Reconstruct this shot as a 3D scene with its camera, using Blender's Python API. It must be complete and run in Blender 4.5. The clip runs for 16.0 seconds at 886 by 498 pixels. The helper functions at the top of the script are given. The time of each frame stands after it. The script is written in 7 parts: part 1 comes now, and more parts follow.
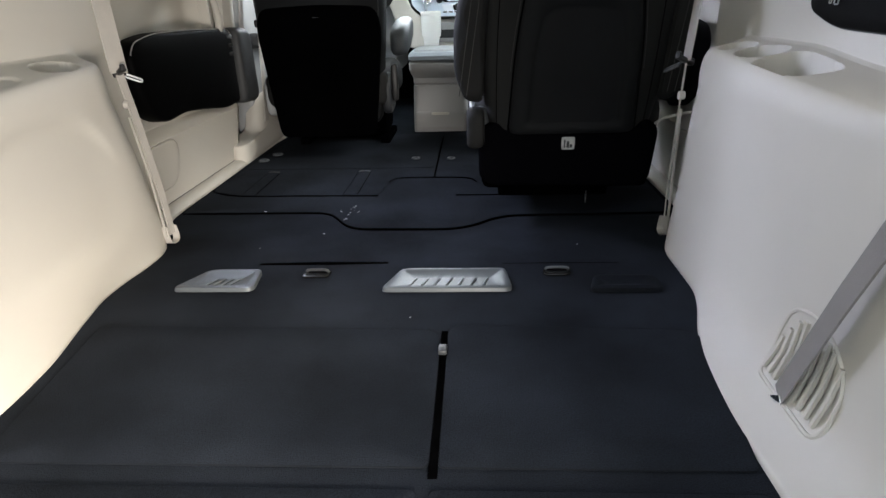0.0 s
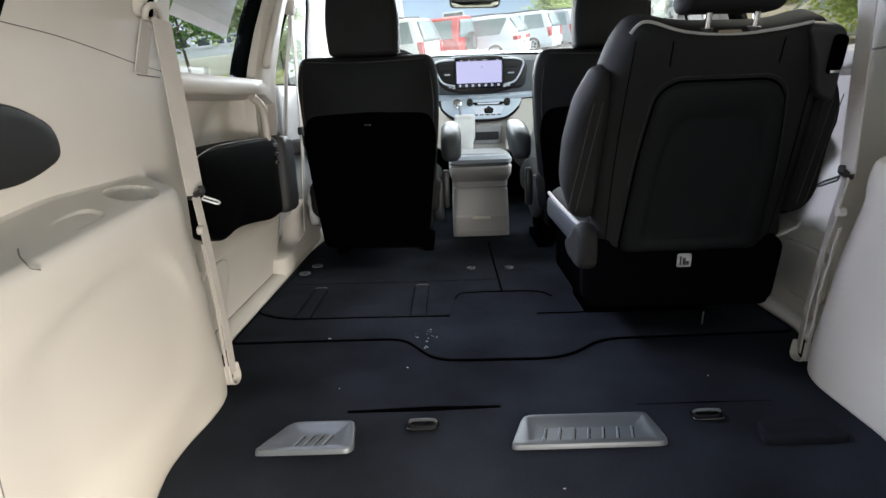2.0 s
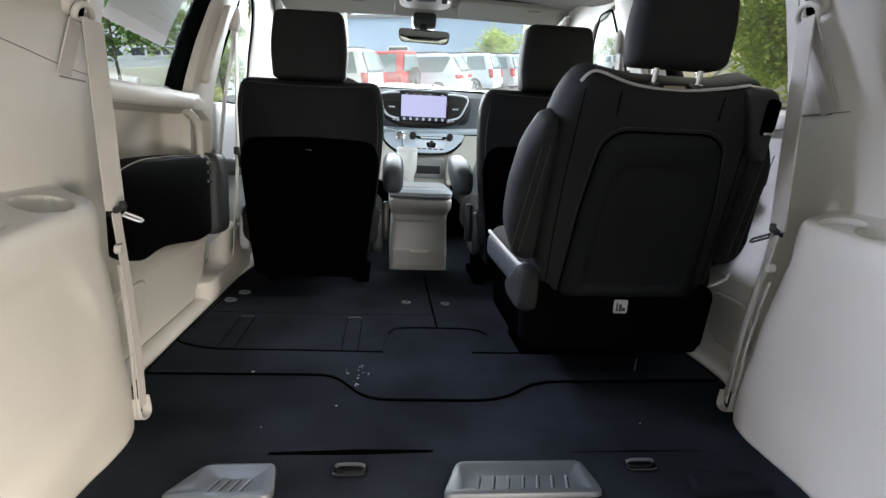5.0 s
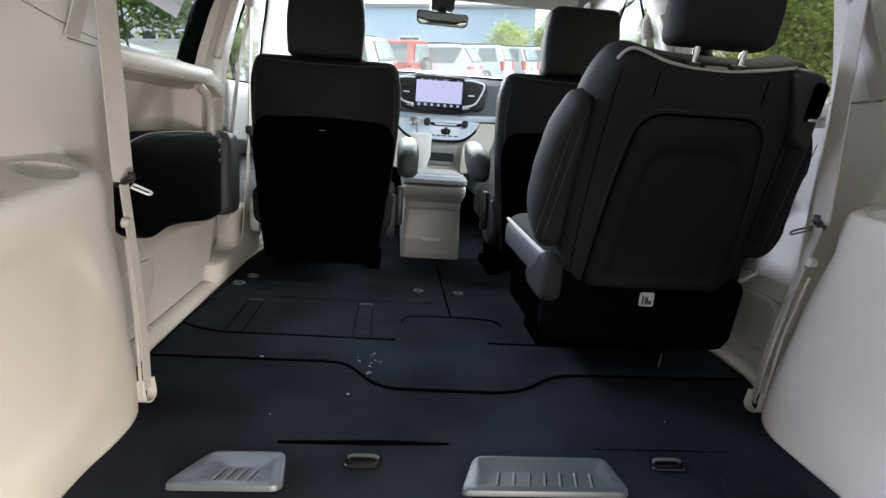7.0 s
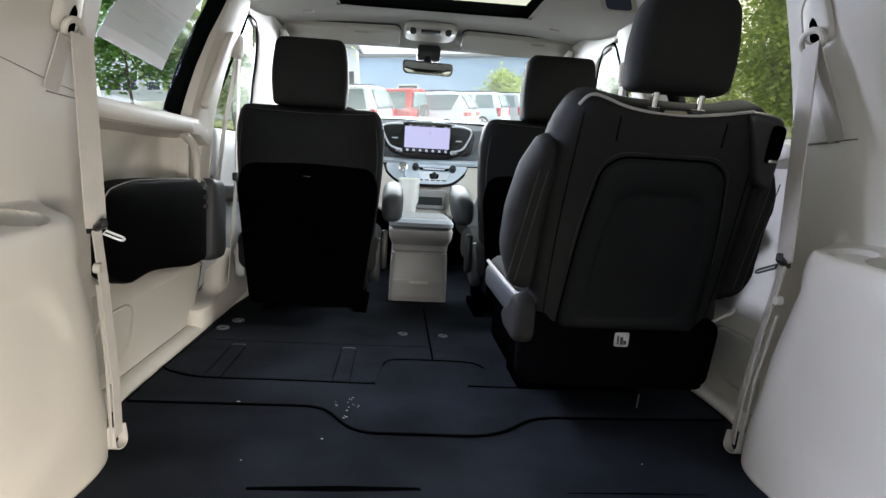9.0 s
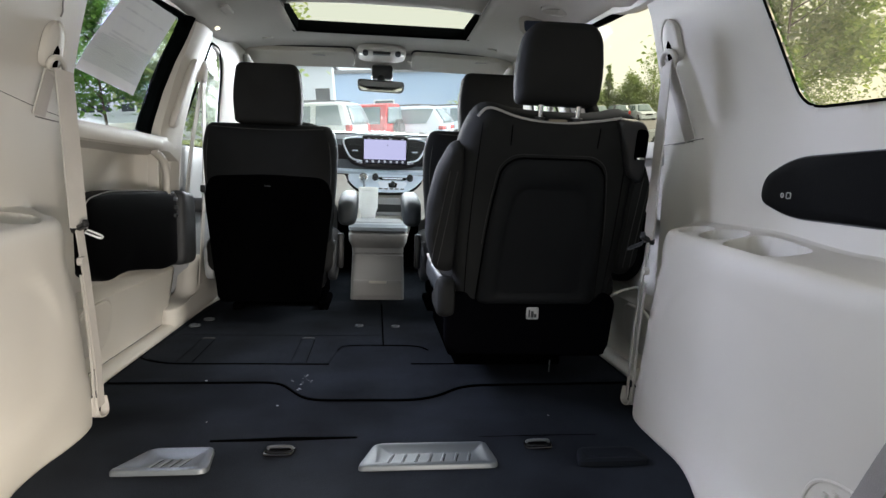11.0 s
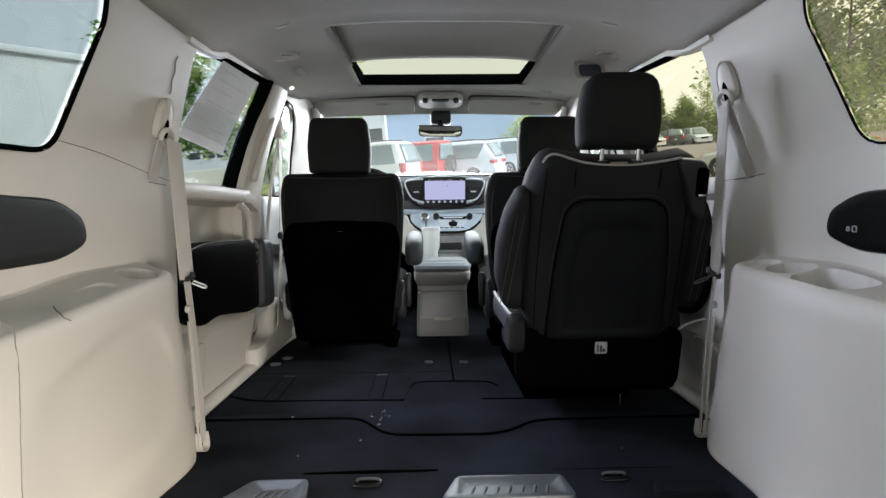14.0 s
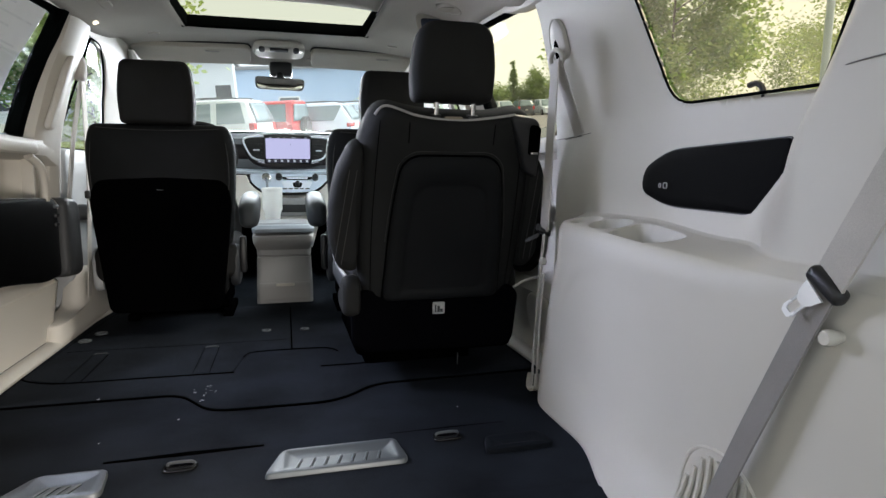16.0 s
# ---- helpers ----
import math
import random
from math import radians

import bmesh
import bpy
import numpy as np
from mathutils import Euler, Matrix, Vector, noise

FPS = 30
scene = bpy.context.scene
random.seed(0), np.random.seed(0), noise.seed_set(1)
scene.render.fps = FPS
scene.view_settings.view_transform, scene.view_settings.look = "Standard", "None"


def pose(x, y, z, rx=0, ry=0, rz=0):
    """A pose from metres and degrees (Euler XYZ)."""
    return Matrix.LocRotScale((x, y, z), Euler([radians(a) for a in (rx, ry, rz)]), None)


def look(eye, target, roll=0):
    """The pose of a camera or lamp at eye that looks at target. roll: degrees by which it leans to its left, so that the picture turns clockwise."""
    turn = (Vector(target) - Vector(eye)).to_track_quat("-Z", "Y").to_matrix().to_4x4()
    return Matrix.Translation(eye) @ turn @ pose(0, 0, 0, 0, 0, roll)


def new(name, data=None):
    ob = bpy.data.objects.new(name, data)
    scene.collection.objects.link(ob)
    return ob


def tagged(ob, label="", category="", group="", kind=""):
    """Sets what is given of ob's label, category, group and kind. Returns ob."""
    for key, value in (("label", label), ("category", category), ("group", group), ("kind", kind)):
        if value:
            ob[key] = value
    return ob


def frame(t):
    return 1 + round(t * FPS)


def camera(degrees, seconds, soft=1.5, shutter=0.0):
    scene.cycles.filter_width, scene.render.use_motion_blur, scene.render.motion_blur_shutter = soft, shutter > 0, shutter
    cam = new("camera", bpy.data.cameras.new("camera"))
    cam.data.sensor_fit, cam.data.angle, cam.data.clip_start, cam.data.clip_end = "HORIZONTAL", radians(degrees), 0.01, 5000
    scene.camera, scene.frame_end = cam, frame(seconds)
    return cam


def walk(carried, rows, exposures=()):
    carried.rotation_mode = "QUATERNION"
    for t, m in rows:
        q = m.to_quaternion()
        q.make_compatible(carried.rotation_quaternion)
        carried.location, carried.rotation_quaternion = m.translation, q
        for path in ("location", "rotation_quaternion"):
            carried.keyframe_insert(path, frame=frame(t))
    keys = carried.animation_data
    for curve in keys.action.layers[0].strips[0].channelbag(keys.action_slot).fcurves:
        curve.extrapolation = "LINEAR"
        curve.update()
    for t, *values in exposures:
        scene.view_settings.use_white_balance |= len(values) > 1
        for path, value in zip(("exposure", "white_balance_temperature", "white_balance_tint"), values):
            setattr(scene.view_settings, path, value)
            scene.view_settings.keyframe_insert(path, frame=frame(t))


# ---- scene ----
cam = camera(73.1, 16.0)
PATH = [
    (0, (0.164, 0.615, 0.585), (0.052, 2.458, -0.184), -1.8),
    (0.5, (0.049, 0.685, 0.629), (-0.045, 2.565, -0.048), -1.8),
    (1, (-0.12, 0.724, 0.652), (-0.187, 2.638, 0.077), -2.1),
    (1.5, (-0.144, 0.739, 0.642), (-0.184, 2.671, 0.126), -2.3),
    (2, (-0.137, 0.818, 0.621), (-0.17, 2.757, 0.13), -2.2),
    (2.5, (-0.149, 0.887, 0.627), (-0.192, 2.832, 0.161), -1.9),
    (3, (-0.145, 0.857, 0.627), (-0.179, 2.811, 0.205), -1.1),
    (3.5, (-0.151, 0.818, 0.645), (-0.141, 2.785, 0.282), -0.1),
    (4, (-0.157, 0.825, 0.655), (-0.082, 2.797, 0.329), 0.8),
    (4.5, (-0.155, 0.83, 0.657), (-0.021, 2.796, 0.316), 1.7),
    (5, (-0.154, 0.859, 0.619), (0.04, 2.811, 0.233), 2.5),
    (5.2, (-0.156, 0.876, 0.591), (0.065, 2.822, 0.184), 2.8),
    (7.5, (-0.183, 0.916, 0.588), (-0.024, 2.867, 0.176), 4.4),
    (8, (-0.184, 0.906, 0.581), (-0.044, 2.864, 0.201), 4.4),
    (8.5, (-0.171, 0.915, 0.574), (-0.027, 2.882, 0.242), 3.9),
    (9, (-0.122, 0.896, 0.593), (0.046, 2.871, 0.324), 3.3),
    (9.2, (-0.108, 0.878, 0.585), (0.076, 2.854, 0.339), 3.0),
    (11.3, (-0.013, 0.631, 0.573), (0.211, 2.605, 0.35), 1.6),
    (11.5, (-0.018, 0.647, 0.575), (0.18, 2.623, 0.339), 1.5),
    (12, (-0.011, 0.65, 0.594), (0.121, 2.631, 0.352), 1.1),
    (12.5, (0.012, 0.624, 0.606), (0.086, 2.609, 0.378), 0.5),
    (13, (-0.013, 0.588, 0.606), (0.023, 2.579, 0.414), -0.1),
    (13.5, (-0.047, 0.563, 0.601), (-0.029, 2.557, 0.453), -0.5),
    (14, (-0.065, 0.558, 0.601), (-0.019, 2.554, 0.486), -0.6),
    (14.5, (-0.052, 0.568, 0.604), (0.088, 2.56, 0.5), -0.5),
    (15, (-0.025, 0.579, 0.606), (0.256, 2.555, 0.479), -0.4),
    (15.5, (0.003, 0.61, 0.59), (0.418, 2.558, 0.412), -0.2),
    (16, (0.011, 0.629, 0.577), (0.515, 2.55, 0.346), 0.1),
]
walk(cam, [(t, look(eye, target, roll)) for t, eye, target, roll in PATH], [(0, 2.2, 6250, 8), (4, 2.12, 6250, 8), (9, 2.16, 6250, 8), (11.5, 1.98, 6250, 8), (14, 1.86, 6250, 8), (16, 1.98, 6250, 8)])

# ---------------------------------------------------------------- light
world = bpy.data.worlds.new("sky")
scene.world = world
world.use_nodes = True
wn = world.node_tree.nodes
sky = wn.new("ShaderNodeTexSky")
sky.sky_type = "NISHITA"
sky.sun_disc = False
sky.sun_elevation = radians(40)
sky.sun_rotation = radians(100)
sky.air_density, sky.dust_density, sky.ozone_density = 0.9, 4.0, 0.6
wn["Background"].inputs[1].default_value = 0.10
# thin even cloud over the whole sky
haze = wn.new("ShaderNodeMix")
haze.data_type = "RGBA"
haze.inputs["Factor"].default_value = 0.82
haze.inputs["B"].default_value = (3.4, 3.5, 3.4, 1)
world.node_tree.links.new(sky.outputs[0], haze.inputs["A"])
world.node_tree.links.new(haze.outputs["Result"], wn["Background"].inputs[0])

sun = new("sun", bpy.data.lights.new("sun", "SUN"))
sun.data.energy, sun.data.angle, sun.data.color = 0.95, radians(25.0), (1.0, 0.97, 0.94)
sun.matrix_world = look((9.2, -1.6, 8.0), (0, 0, 0))


def window_light(name, eye, target, w, h, power, color):
    """An added area lamp that stands in for daylight at an opening."""
    ob = new(name, bpy.data.lights.new(name, "AREA"))
    ob.data.shape, ob.data.size, ob.data.size_y = "RECTANGLE", w, h
    ob.data.energy, ob.data.color = power, color
    ob.matrix_world = look(eye, target)
    return ob


# low warm fill behind the camera, aimed at the lower left trim
window_light("hatch_daylight", (0.30, 0.20, 0.26), (-0.60, 1.45, -0.06), 0.5, 0.25, 2.7, (1.0, 0.88, 0.77)).data.spread = radians(80)
window_light("left_door_daylight", (-0.86, 2.45, 0.93), (0.66, 1.62, 0.22), 0.8, 0.36, 5.0, (0.76, 0.79, 1.0)).data.spread = radians(105)
window_light("right_door_daylight", (1.00, 2.45, 1.36), (-0.45, 2.20, 0.0), 0.9, 0.3, 2.0, (1.0, 0.96, 0.88))
window_light("windscreen_daylight", (0, 5.15, 1.22), (0, 3.4, 0.92), 1.4, 0.5, 24, (0.95, 0.98, 1.0))
for side in (-1, 1):
    window_light("front_door_daylight", (side * 0.84, 3.66, 0.93), (side * 0.05, 3.88, 0.44), 0.7, 0.28, 1.8, (0.86, 0.95, 1.0)).data.spread = radians(110)
# unseen fill below the windscreen, added to brighten headliner and visors
window_light("bonnet_fill", (0, 5.12, 0.69), (0, 3.6, 1.16), 1.3, 0.2, 6, (0.98, 0.98, 0.98))

# ---------------------------------------------------------------- materials


def shader(name, color, rough=0.5, metal=0.0, vary=0.1, scale=6.0, bump=0.0, bump_scale=300.0, spec=0.5, second=None, grain=0.0, coat=0.0):
    """A surface with broad stains, fine grain and relief, in object space metres."""
    m = bpy.data.materials.new(name)
    m.use_nodes = True
    t, n = m.node_tree, m.node_tree.nodes
    b = n["Principled BSDF"]
    b.inputs["Roughness"].default_value = rough
    b.inputs["Metallic"].default_value = metal
    b.inputs["Specular IOR Level"].default_value = spec
    b.inputs["Coat Weight"].default_value = coat
    co = n.new("ShaderNodeTexCoord")
    big = n.new("ShaderNodeTexNoise")
    big.inputs["Scale"].default_value, big.inputs["Detail"].default_value = scale, 4
    t.links.new(co.outputs["Object"], big.inputs["Vector"])
    mix = n.new("ShaderNodeMix")
    mix.data_type = "RGBA"
    dark = second or tuple(c * (1 - vary) for c in color)
    mix.inputs["A"].default_value = (*dark, 1)
    mix.inputs["B"].default_value = (*(min(1, c * (1 + vary * 0.6)) for c in color), 1)
    ramp = n.new("ShaderNodeMapRange")
    ramp.inputs["From Min"].default_value, ramp.inputs["From Max"].default_value = 0.3, 0.7
    t.links.new(big.outputs["Fac"], ramp.inputs["Value"])
    t.links.new(ramp.outputs["Result"], mix.inputs["Factor"])
    out = mix.outputs["Result"]
    fine = n.new("ShaderNodeTexNoise")
    fine.inputs["Scale"].default_value, fine.inputs["Detail"].default_value = bump_scale, 3
    t.links.new(co.outputs["Object"], fine.inputs["Vector"])
    if grain:
        g = n.new("ShaderNodeMix")
        g.data_type, g.blend_type = "RGBA", "MULTIPLY"
        g.inputs["Factor"].default_value = 1.0
        gr = n.new("ShaderNodeMapRange")
        gr.inputs["From Min"].default_value, gr.inputs["From Max"].default_value = 0.25, 0.75
        gr.inputs["To Min"].default_value, gr.inputs["To Max"].default_value = 1 - grain, 1 + grain
        t.links.new(fine.outputs["Fac"], gr.inputs["Value"])
        t.links.new(out, g.inputs["A"])
        t.links.new(gr.outputs["Result"], g.inputs["B"])
        out = g.outputs["Result"]
    t.links.new(out, b.inputs["Base Color"])
    rr = n.new("ShaderNodeMapRange")
    rr.inputs["To Min"].default_value, rr.inputs["To Max"].default_value = max(0.02, rough - 0.06), min(1, rough + 0.06)
    t.links.new(big.outputs["Fac"], rr.inputs["Value"])
    t.links.new(rr.outputs["Result"], b.inputs["Roughness"])
    if bump:
        bp = n.new("ShaderNodeBump")
        bp.inputs["Strength"].default_value, bp.inputs["Distance"].default_value = bump, 0.002
        t.links.new(fine.outputs["Fac"], bp.inputs["Height"])
        t.links.new(bp.outputs["Normal"], b.inputs["Normal"])
    return m


def pane(name, tint, gloss=0.06, veil=0.0, shine=0.6):
    """Thin window glass: tinted and faintly shiny, with painted haze from a pale translucent mix."""
    m = bpy.data.materials.new(name)
    m.use_nodes = True
    t, n = m.node_tree, m.node_tree.nodes
    n.remove(n["Principled BSDF"])
    tr = n.new("ShaderNodeBsdfTransparent")
    tr.inputs[0].default_value = (*tint, 1)
    gl = n.new("ShaderNodeBsdfGlossy")
    gl.inputs["Roughness"].default_value = 0.03
    mx = n.new("ShaderNodeMixShader")
    lw = n.new("ShaderNodeLayerWeight")
    lw.inputs["Blend"].default_value = 0.5
    pw = n.new("ShaderNodeMath")
    pw.operation = "POWER"
    pw.inputs[1].default_value = 5.0
    ad = n.new("ShaderNodeMath")
    ad.operation = "MULTIPLY_ADD"
    ad.inputs[1].default_value, ad.inputs[2].default_value = shine, gloss * 0.5
    t.links.new(lw.outputs["Facing"], pw.inputs[0])
    t.links.new(pw.outputs[0], ad.inputs[0])
    t.links.new(ad.outputs[0], mx.inputs[0])
    t.links.new(tr.outputs[0], mx.inputs[1])
    t.links.new(gl.outputs[0], mx.inputs[2])
    out = mx.outputs[0]
    # patchy whitish haze put into the glass, washing out the view
    if veil:
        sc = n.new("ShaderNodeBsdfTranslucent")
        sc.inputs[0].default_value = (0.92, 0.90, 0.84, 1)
        veil_mix = n.new("ShaderNodeMixShader")
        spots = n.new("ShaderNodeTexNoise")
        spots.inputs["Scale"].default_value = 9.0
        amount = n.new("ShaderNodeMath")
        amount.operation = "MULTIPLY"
        amount.inputs[1].default_value = veil * 2
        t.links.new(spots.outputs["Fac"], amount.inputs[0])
        t.links.new(amount.outputs[0], veil_mix.inputs[0])
        t.links.new(out, veil_mix.inputs[1])
        t.links.new(sc.outputs[0], veil_mix.inputs[2])
        out = veil_mix.outputs[0]
    t.links.new(out, n["Material Output"].inputs[0])
    return m


def glow(name, color, strength):
    m = bpy.data.materials.new(name)
    m.use_nodes = True
    b = m.node_tree.nodes["Principled BSDF"]
    b.inputs["Base Color"].default_value = (*(c * 0.03 for c in color), 1)
    b.inputs["Emission Color"].default_value = (*color, 1)
    b.inputs["Emission Strength"].default_value = strength
    b.inputs["Roughness"].default_value = 0.25
    return m


TRIM = shader("moulded_trim", (0.53, 0.505, 0.455), 0.52, vary=0.04, scale=3, bump=0.12, bump_scale=900, spec=0.4)
HEADLINER = shader("headliner_fabric", (0.47, 0.455, 0.42), 0.95, vary=0.05, scale=4, bump=0.25, bump_scale=700, spec=0.1, grain=0.05)
CARPET = shader("black_carpet", (0.0155, 0.0185, 0.0245), 0.97, vary=0.5, scale=4, bump=0.9, bump_scale=420, spec=0.06, grain=0.45)
CARPET_EDGE = shader("carpet_binding", (0.0012, 0.0012, 0.0014), 0.95, vary=0.3, scale=20, bump=0.5, spec=0.0)
LEATHER = shader("black_leather", (0.0142, 0.0142, 0.0142), 0.74, vary=0.2, scale=7, bump=0.22, bump_scale=420, spec=0.10)
LEATHER_DULL = shader("black_vinyl", (0.0084, 0.0088, 0.0096), 0.66, vary=0.2, scale=6, bump=0.25, bump_scale=350, spec=0.09)
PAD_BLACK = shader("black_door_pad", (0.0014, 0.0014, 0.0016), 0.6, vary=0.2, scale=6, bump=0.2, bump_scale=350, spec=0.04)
# black leather greyed by the windscreen's sheen, put into the base colour
ARM_LEATHER = shader("sheen_arm_leather", (0.048, 0.054, 0.060), 0.50, vary=0.15, scale=8, bump=0.2, bump_scale=420, spec=0.2)
SATIN = shader("satin_chrome", (0.80, 0.84, 0.92), 0.30, metal=0.2, vary=0.05, scale=15)
# silver plastic with the blue of reflected sky in its base colour
SKYLIT_SILVER = shader("skylit_silver_plastic", (0.62, 0.70, 0.80), 0.32, metal=0.1, vary=0.08, scale=14, bump=0.06, bump_scale=900)
CONSOLE = shader("pale_console_plastic", (0.30, 0.295, 0.29), 0.5, vary=0.05, scale=8, bump=0.12, bump_scale=700)
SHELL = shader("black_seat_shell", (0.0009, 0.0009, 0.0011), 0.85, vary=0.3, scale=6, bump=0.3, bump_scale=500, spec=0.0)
STITCH = shader("grey_piping", (0.34, 0.33, 0.32), 0.6, vary=0.1, scale=30, bump=0.3)
GREY_LEATHER = shader("pale_grey_leather", (0.30, 0.31, 0.32), 0.5, vary=0.08, scale=8, bump=0.2, bump_scale=420)
LID_GREY = shader("slate_grey_vinyl", (0.27, 0.305, 0.34), 0.45, vary=0.1, scale=8, bump=0.15, bump_scale=500)
DARK_GREY = shader("dark_grey_plastic", (0.026, 0.028, 0.032), 0.5, vary=0.15, scale=8, bump=0.15, bump_scale=800)
BLACK_PLASTIC = shader("black_plastic", (0.012, 0.012, 0.013), 0.42, vary=0.2, scale=10, bump=0.1, bump_scale=700)
BLACK_GLOSS = shader("gloss_black", (0.006, 0.006, 0.007), 0.12, vary=0.1, scale=10)
RUBBER = shader("black_rubber", (0.002, 0.0025, 0.0025), 0.7, vary=0.2, scale=15, bump=0.1, spec=0.0)
CHROME = shader("chrome", (0.80, 0.80, 0.80), 0.14, metal=1.0, vary=0.05, scale=15)
SILVER = shader("satin_silver_plastic", (0.085, 0.095, 0.104), 0.42, metal=0.25, vary=0.08, scale=14, bump=0.08, bump_scale=900)
# ribs' highlights put into a colour paler than the plate
RIB_HIGHLIGHT = shader("rib_highlight_plastic", (0.17, 0.185, 0.20), 0.36, metal=0.1, vary=0.08, scale=14)
DARK_SILVER = shader("dark_silver_plastic", (0.055, 0.058, 0.062), 0.42, metal=0.2, vary=0.15, scale=14, bump=0.1, bump_scale=900)
# bright opening mirrored in the chrome, put in as a pale base
TONGUE = shader("polished_steel", (0.86, 0.87, 0.88), 0.28, metal=0.45, vary=0.05, scale=20)
WEBBING = shader("seat_belt_webbing", (0.44, 0.415, 0.38), 0.72, vary=0.06, scale=20, bump=0.45, bump_scale=650, grain=0.08)
# same belt webbing in a darker tone, for the shaded lower run
WEBBING_SHADED = shader("shaded_belt_webbing", (0.22, 0.205, 0.195), 0.72, vary=0.06, scale=20, bump=0.45, bump_scale=650, grain=0.08)
# white paper greyed; its shade is put into the colour
PAPER = shader("window_paper", (0.58, 0.58, 0.57), 0.8, vary=0.04, scale=12)
INK = shader("faded_ink", (0.52, 0.52, 0.52), 0.8, vary=0.1, scale=30)
WHITE_PLASTIC = shader("white_enamel", (0.80, 0.79, 0.75), 0.35, vary=0.03, scale=10)
LABEL = shader("white_label", (0.42, 0.42, 0.42), 0.4, vary=0.25, scale=60)
SCREEN = glow("screen_light", (0.68, 0.66, 1.0), 0.19)
SCREEN_DARK = glow("screen_bar", (0.02, 0.02, 0.05), 0.1)
ICON = glow("screen_icon", (0.8, 0.85, 1.0), 0.12)
LAMP = glow("courtesy_lamp_lens", (1.0, 0.86, 0.62), 0.45)
GLASS = pane("clear_glass", (0.90, 0.94, 0.95), 0.02, 0.028)
SIDE_GLASS = pane("side_glass", (0.90, 0.93, 0.92), 0.03)
# cream of the sky put into the right-hand and roof glass tints
PRIVACY = pane("tinted_glass", (0.89, 0.82, 0.67), 0.0, veil=0.032, shine=0.0)
SUNROOF_TINT = pane("sunroof_glass", (0.80, 0.78, 0.68), 0.0, shine=0.0)
DOOR_TINT = pane("door_glass", (0.94, 0.885, 0.75), 0.02, veil=0.004, shine=0.08)
PALE_TINT = pane("pale_tinted_glass", (0.62, 0.655, 0.655))
PLATE_BLACK = shader("black_moulded_plastic", (0.0085, 0.0100, 0.0130), 0.7, vary=0.2, scale=14, bump=0.2, bump_scale=600, spec=0.05)
DASH_PAD = shader("slate_dash_pad", (0.15, 0.165, 0.18), 0.6, vary=0.08, scale=8, bump=0.2, bump_scale=420, spec=0.2)
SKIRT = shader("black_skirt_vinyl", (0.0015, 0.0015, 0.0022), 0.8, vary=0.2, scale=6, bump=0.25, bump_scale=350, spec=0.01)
SEAM = shader("charcoal_stitching", (0.030, 0.029, 0.028), 0.7, vary=0.1, scale=40)
JOINT = shader("joint_shadow_plastic", (0.16, 0.15, 0.14), 0.7, vary=0.1)
MIRROR = shader("mirror_glass", (0.85, 0.85, 0.84), 0.04, metal=1.0, vary=0.02)
WOOD_GRAIN = shader("dark_brown_dash", (0.012, 0.010, 0.012), 0.30, vary=0.4, scale=25)
PANEL_GREY = shader("charcoal_trim_vinyl", (0.015, 0.0155, 0.0155), 0.55, vary=0.15, scale=8, bump=0.2, bump_scale=600, spec=0.2)
PANEL_COVER = shader("charcoal_cover_plastic", (0.040, 0.042, 0.045), 0.5, vary=0.12, scale=8, bump=0.15, bump_scale=700, spec=0.25)
CUBBY = shader("cubby_shadow_plastic", (0.02, 0.02, 0.02), 0.7, vary=0.2)

# ---------------------------------------------------------------- mesh tools


def part(name, bm, material, parent=None, label="", smooth=True):
    """Links a bmesh as one mesh object, under parent where one is given."""
    bmesh.ops.recalc_face_normals(bm, faces=bm.faces)
    me = bpy.data.meshes.new(name)
    bm.to_mesh(me)
    bm.free()
    me.materials.append(material)
    if smooth:
        me.polygons.foreach_set("use_smooth", [True] * len(me.polygons))
        me.set_sharp_from_angle(angle=radians(38))
    ob = new(name, me)
    if parent:
        ob.parent = parent
        ob.matrix_parent_inverse = parent.matrix_world.inverted()
    return tagged(ob, label)


def thing(name, place, label, category, group="", kind=""):
    ob = new(name)
    ob.empty_display_size = 0.05
    ob.matrix_world = Matrix.Translation(place)
    return tagged(ob, label, category, group, kind)


def grid_mesh(rows, closed_u=False, closed_v=False):
    """A sheet from rows of points."""
    bm = bmesh.new()
    vs = [[bm.verts.new(p) for p in r] for r in rows]
    nu, nv = len(vs), len(vs[0])
    for i in range(nu if closed_u else nu - 1):
        for j in range(nv if closed_v else nv - 1):
            a, b = vs[i][j], vs[(i + 1) % nu][j]
            c, d = vs[(i + 1) % nu][(j + 1) % nv], vs[i][(j + 1) % nv]
            if len({a, b, c, d}) == 4:
                bm.faces.new((a, b, c, d))
    return bm


def loft(rings, caps=True):
    """A skin over closed rings of points."""
    bm = bmesh.new()
    vs = [[bm.verts.new(p) for p in r] for r in rings]
    n = len(vs[0])
    for i in range(len(vs) - 1):
        for j in range(n):
            bm.faces.new((vs[i][j], vs[i][(j + 1) % n], vs[i + 1][(j + 1) % n], vs[i + 1][j]))
    if caps:
        bm.faces.new(vs[0][::-1])
        bm.faces.new(vs[-1])
    return bm


def join(*bms):
    out = bms[0]
    for b in bms[1:]:
        me = bpy.data.meshes.new("tmp")
        b.to_mesh(me)
        b.free()
        out.from_mesh(me)
        bpy.data.meshes.remove(me)
    return out


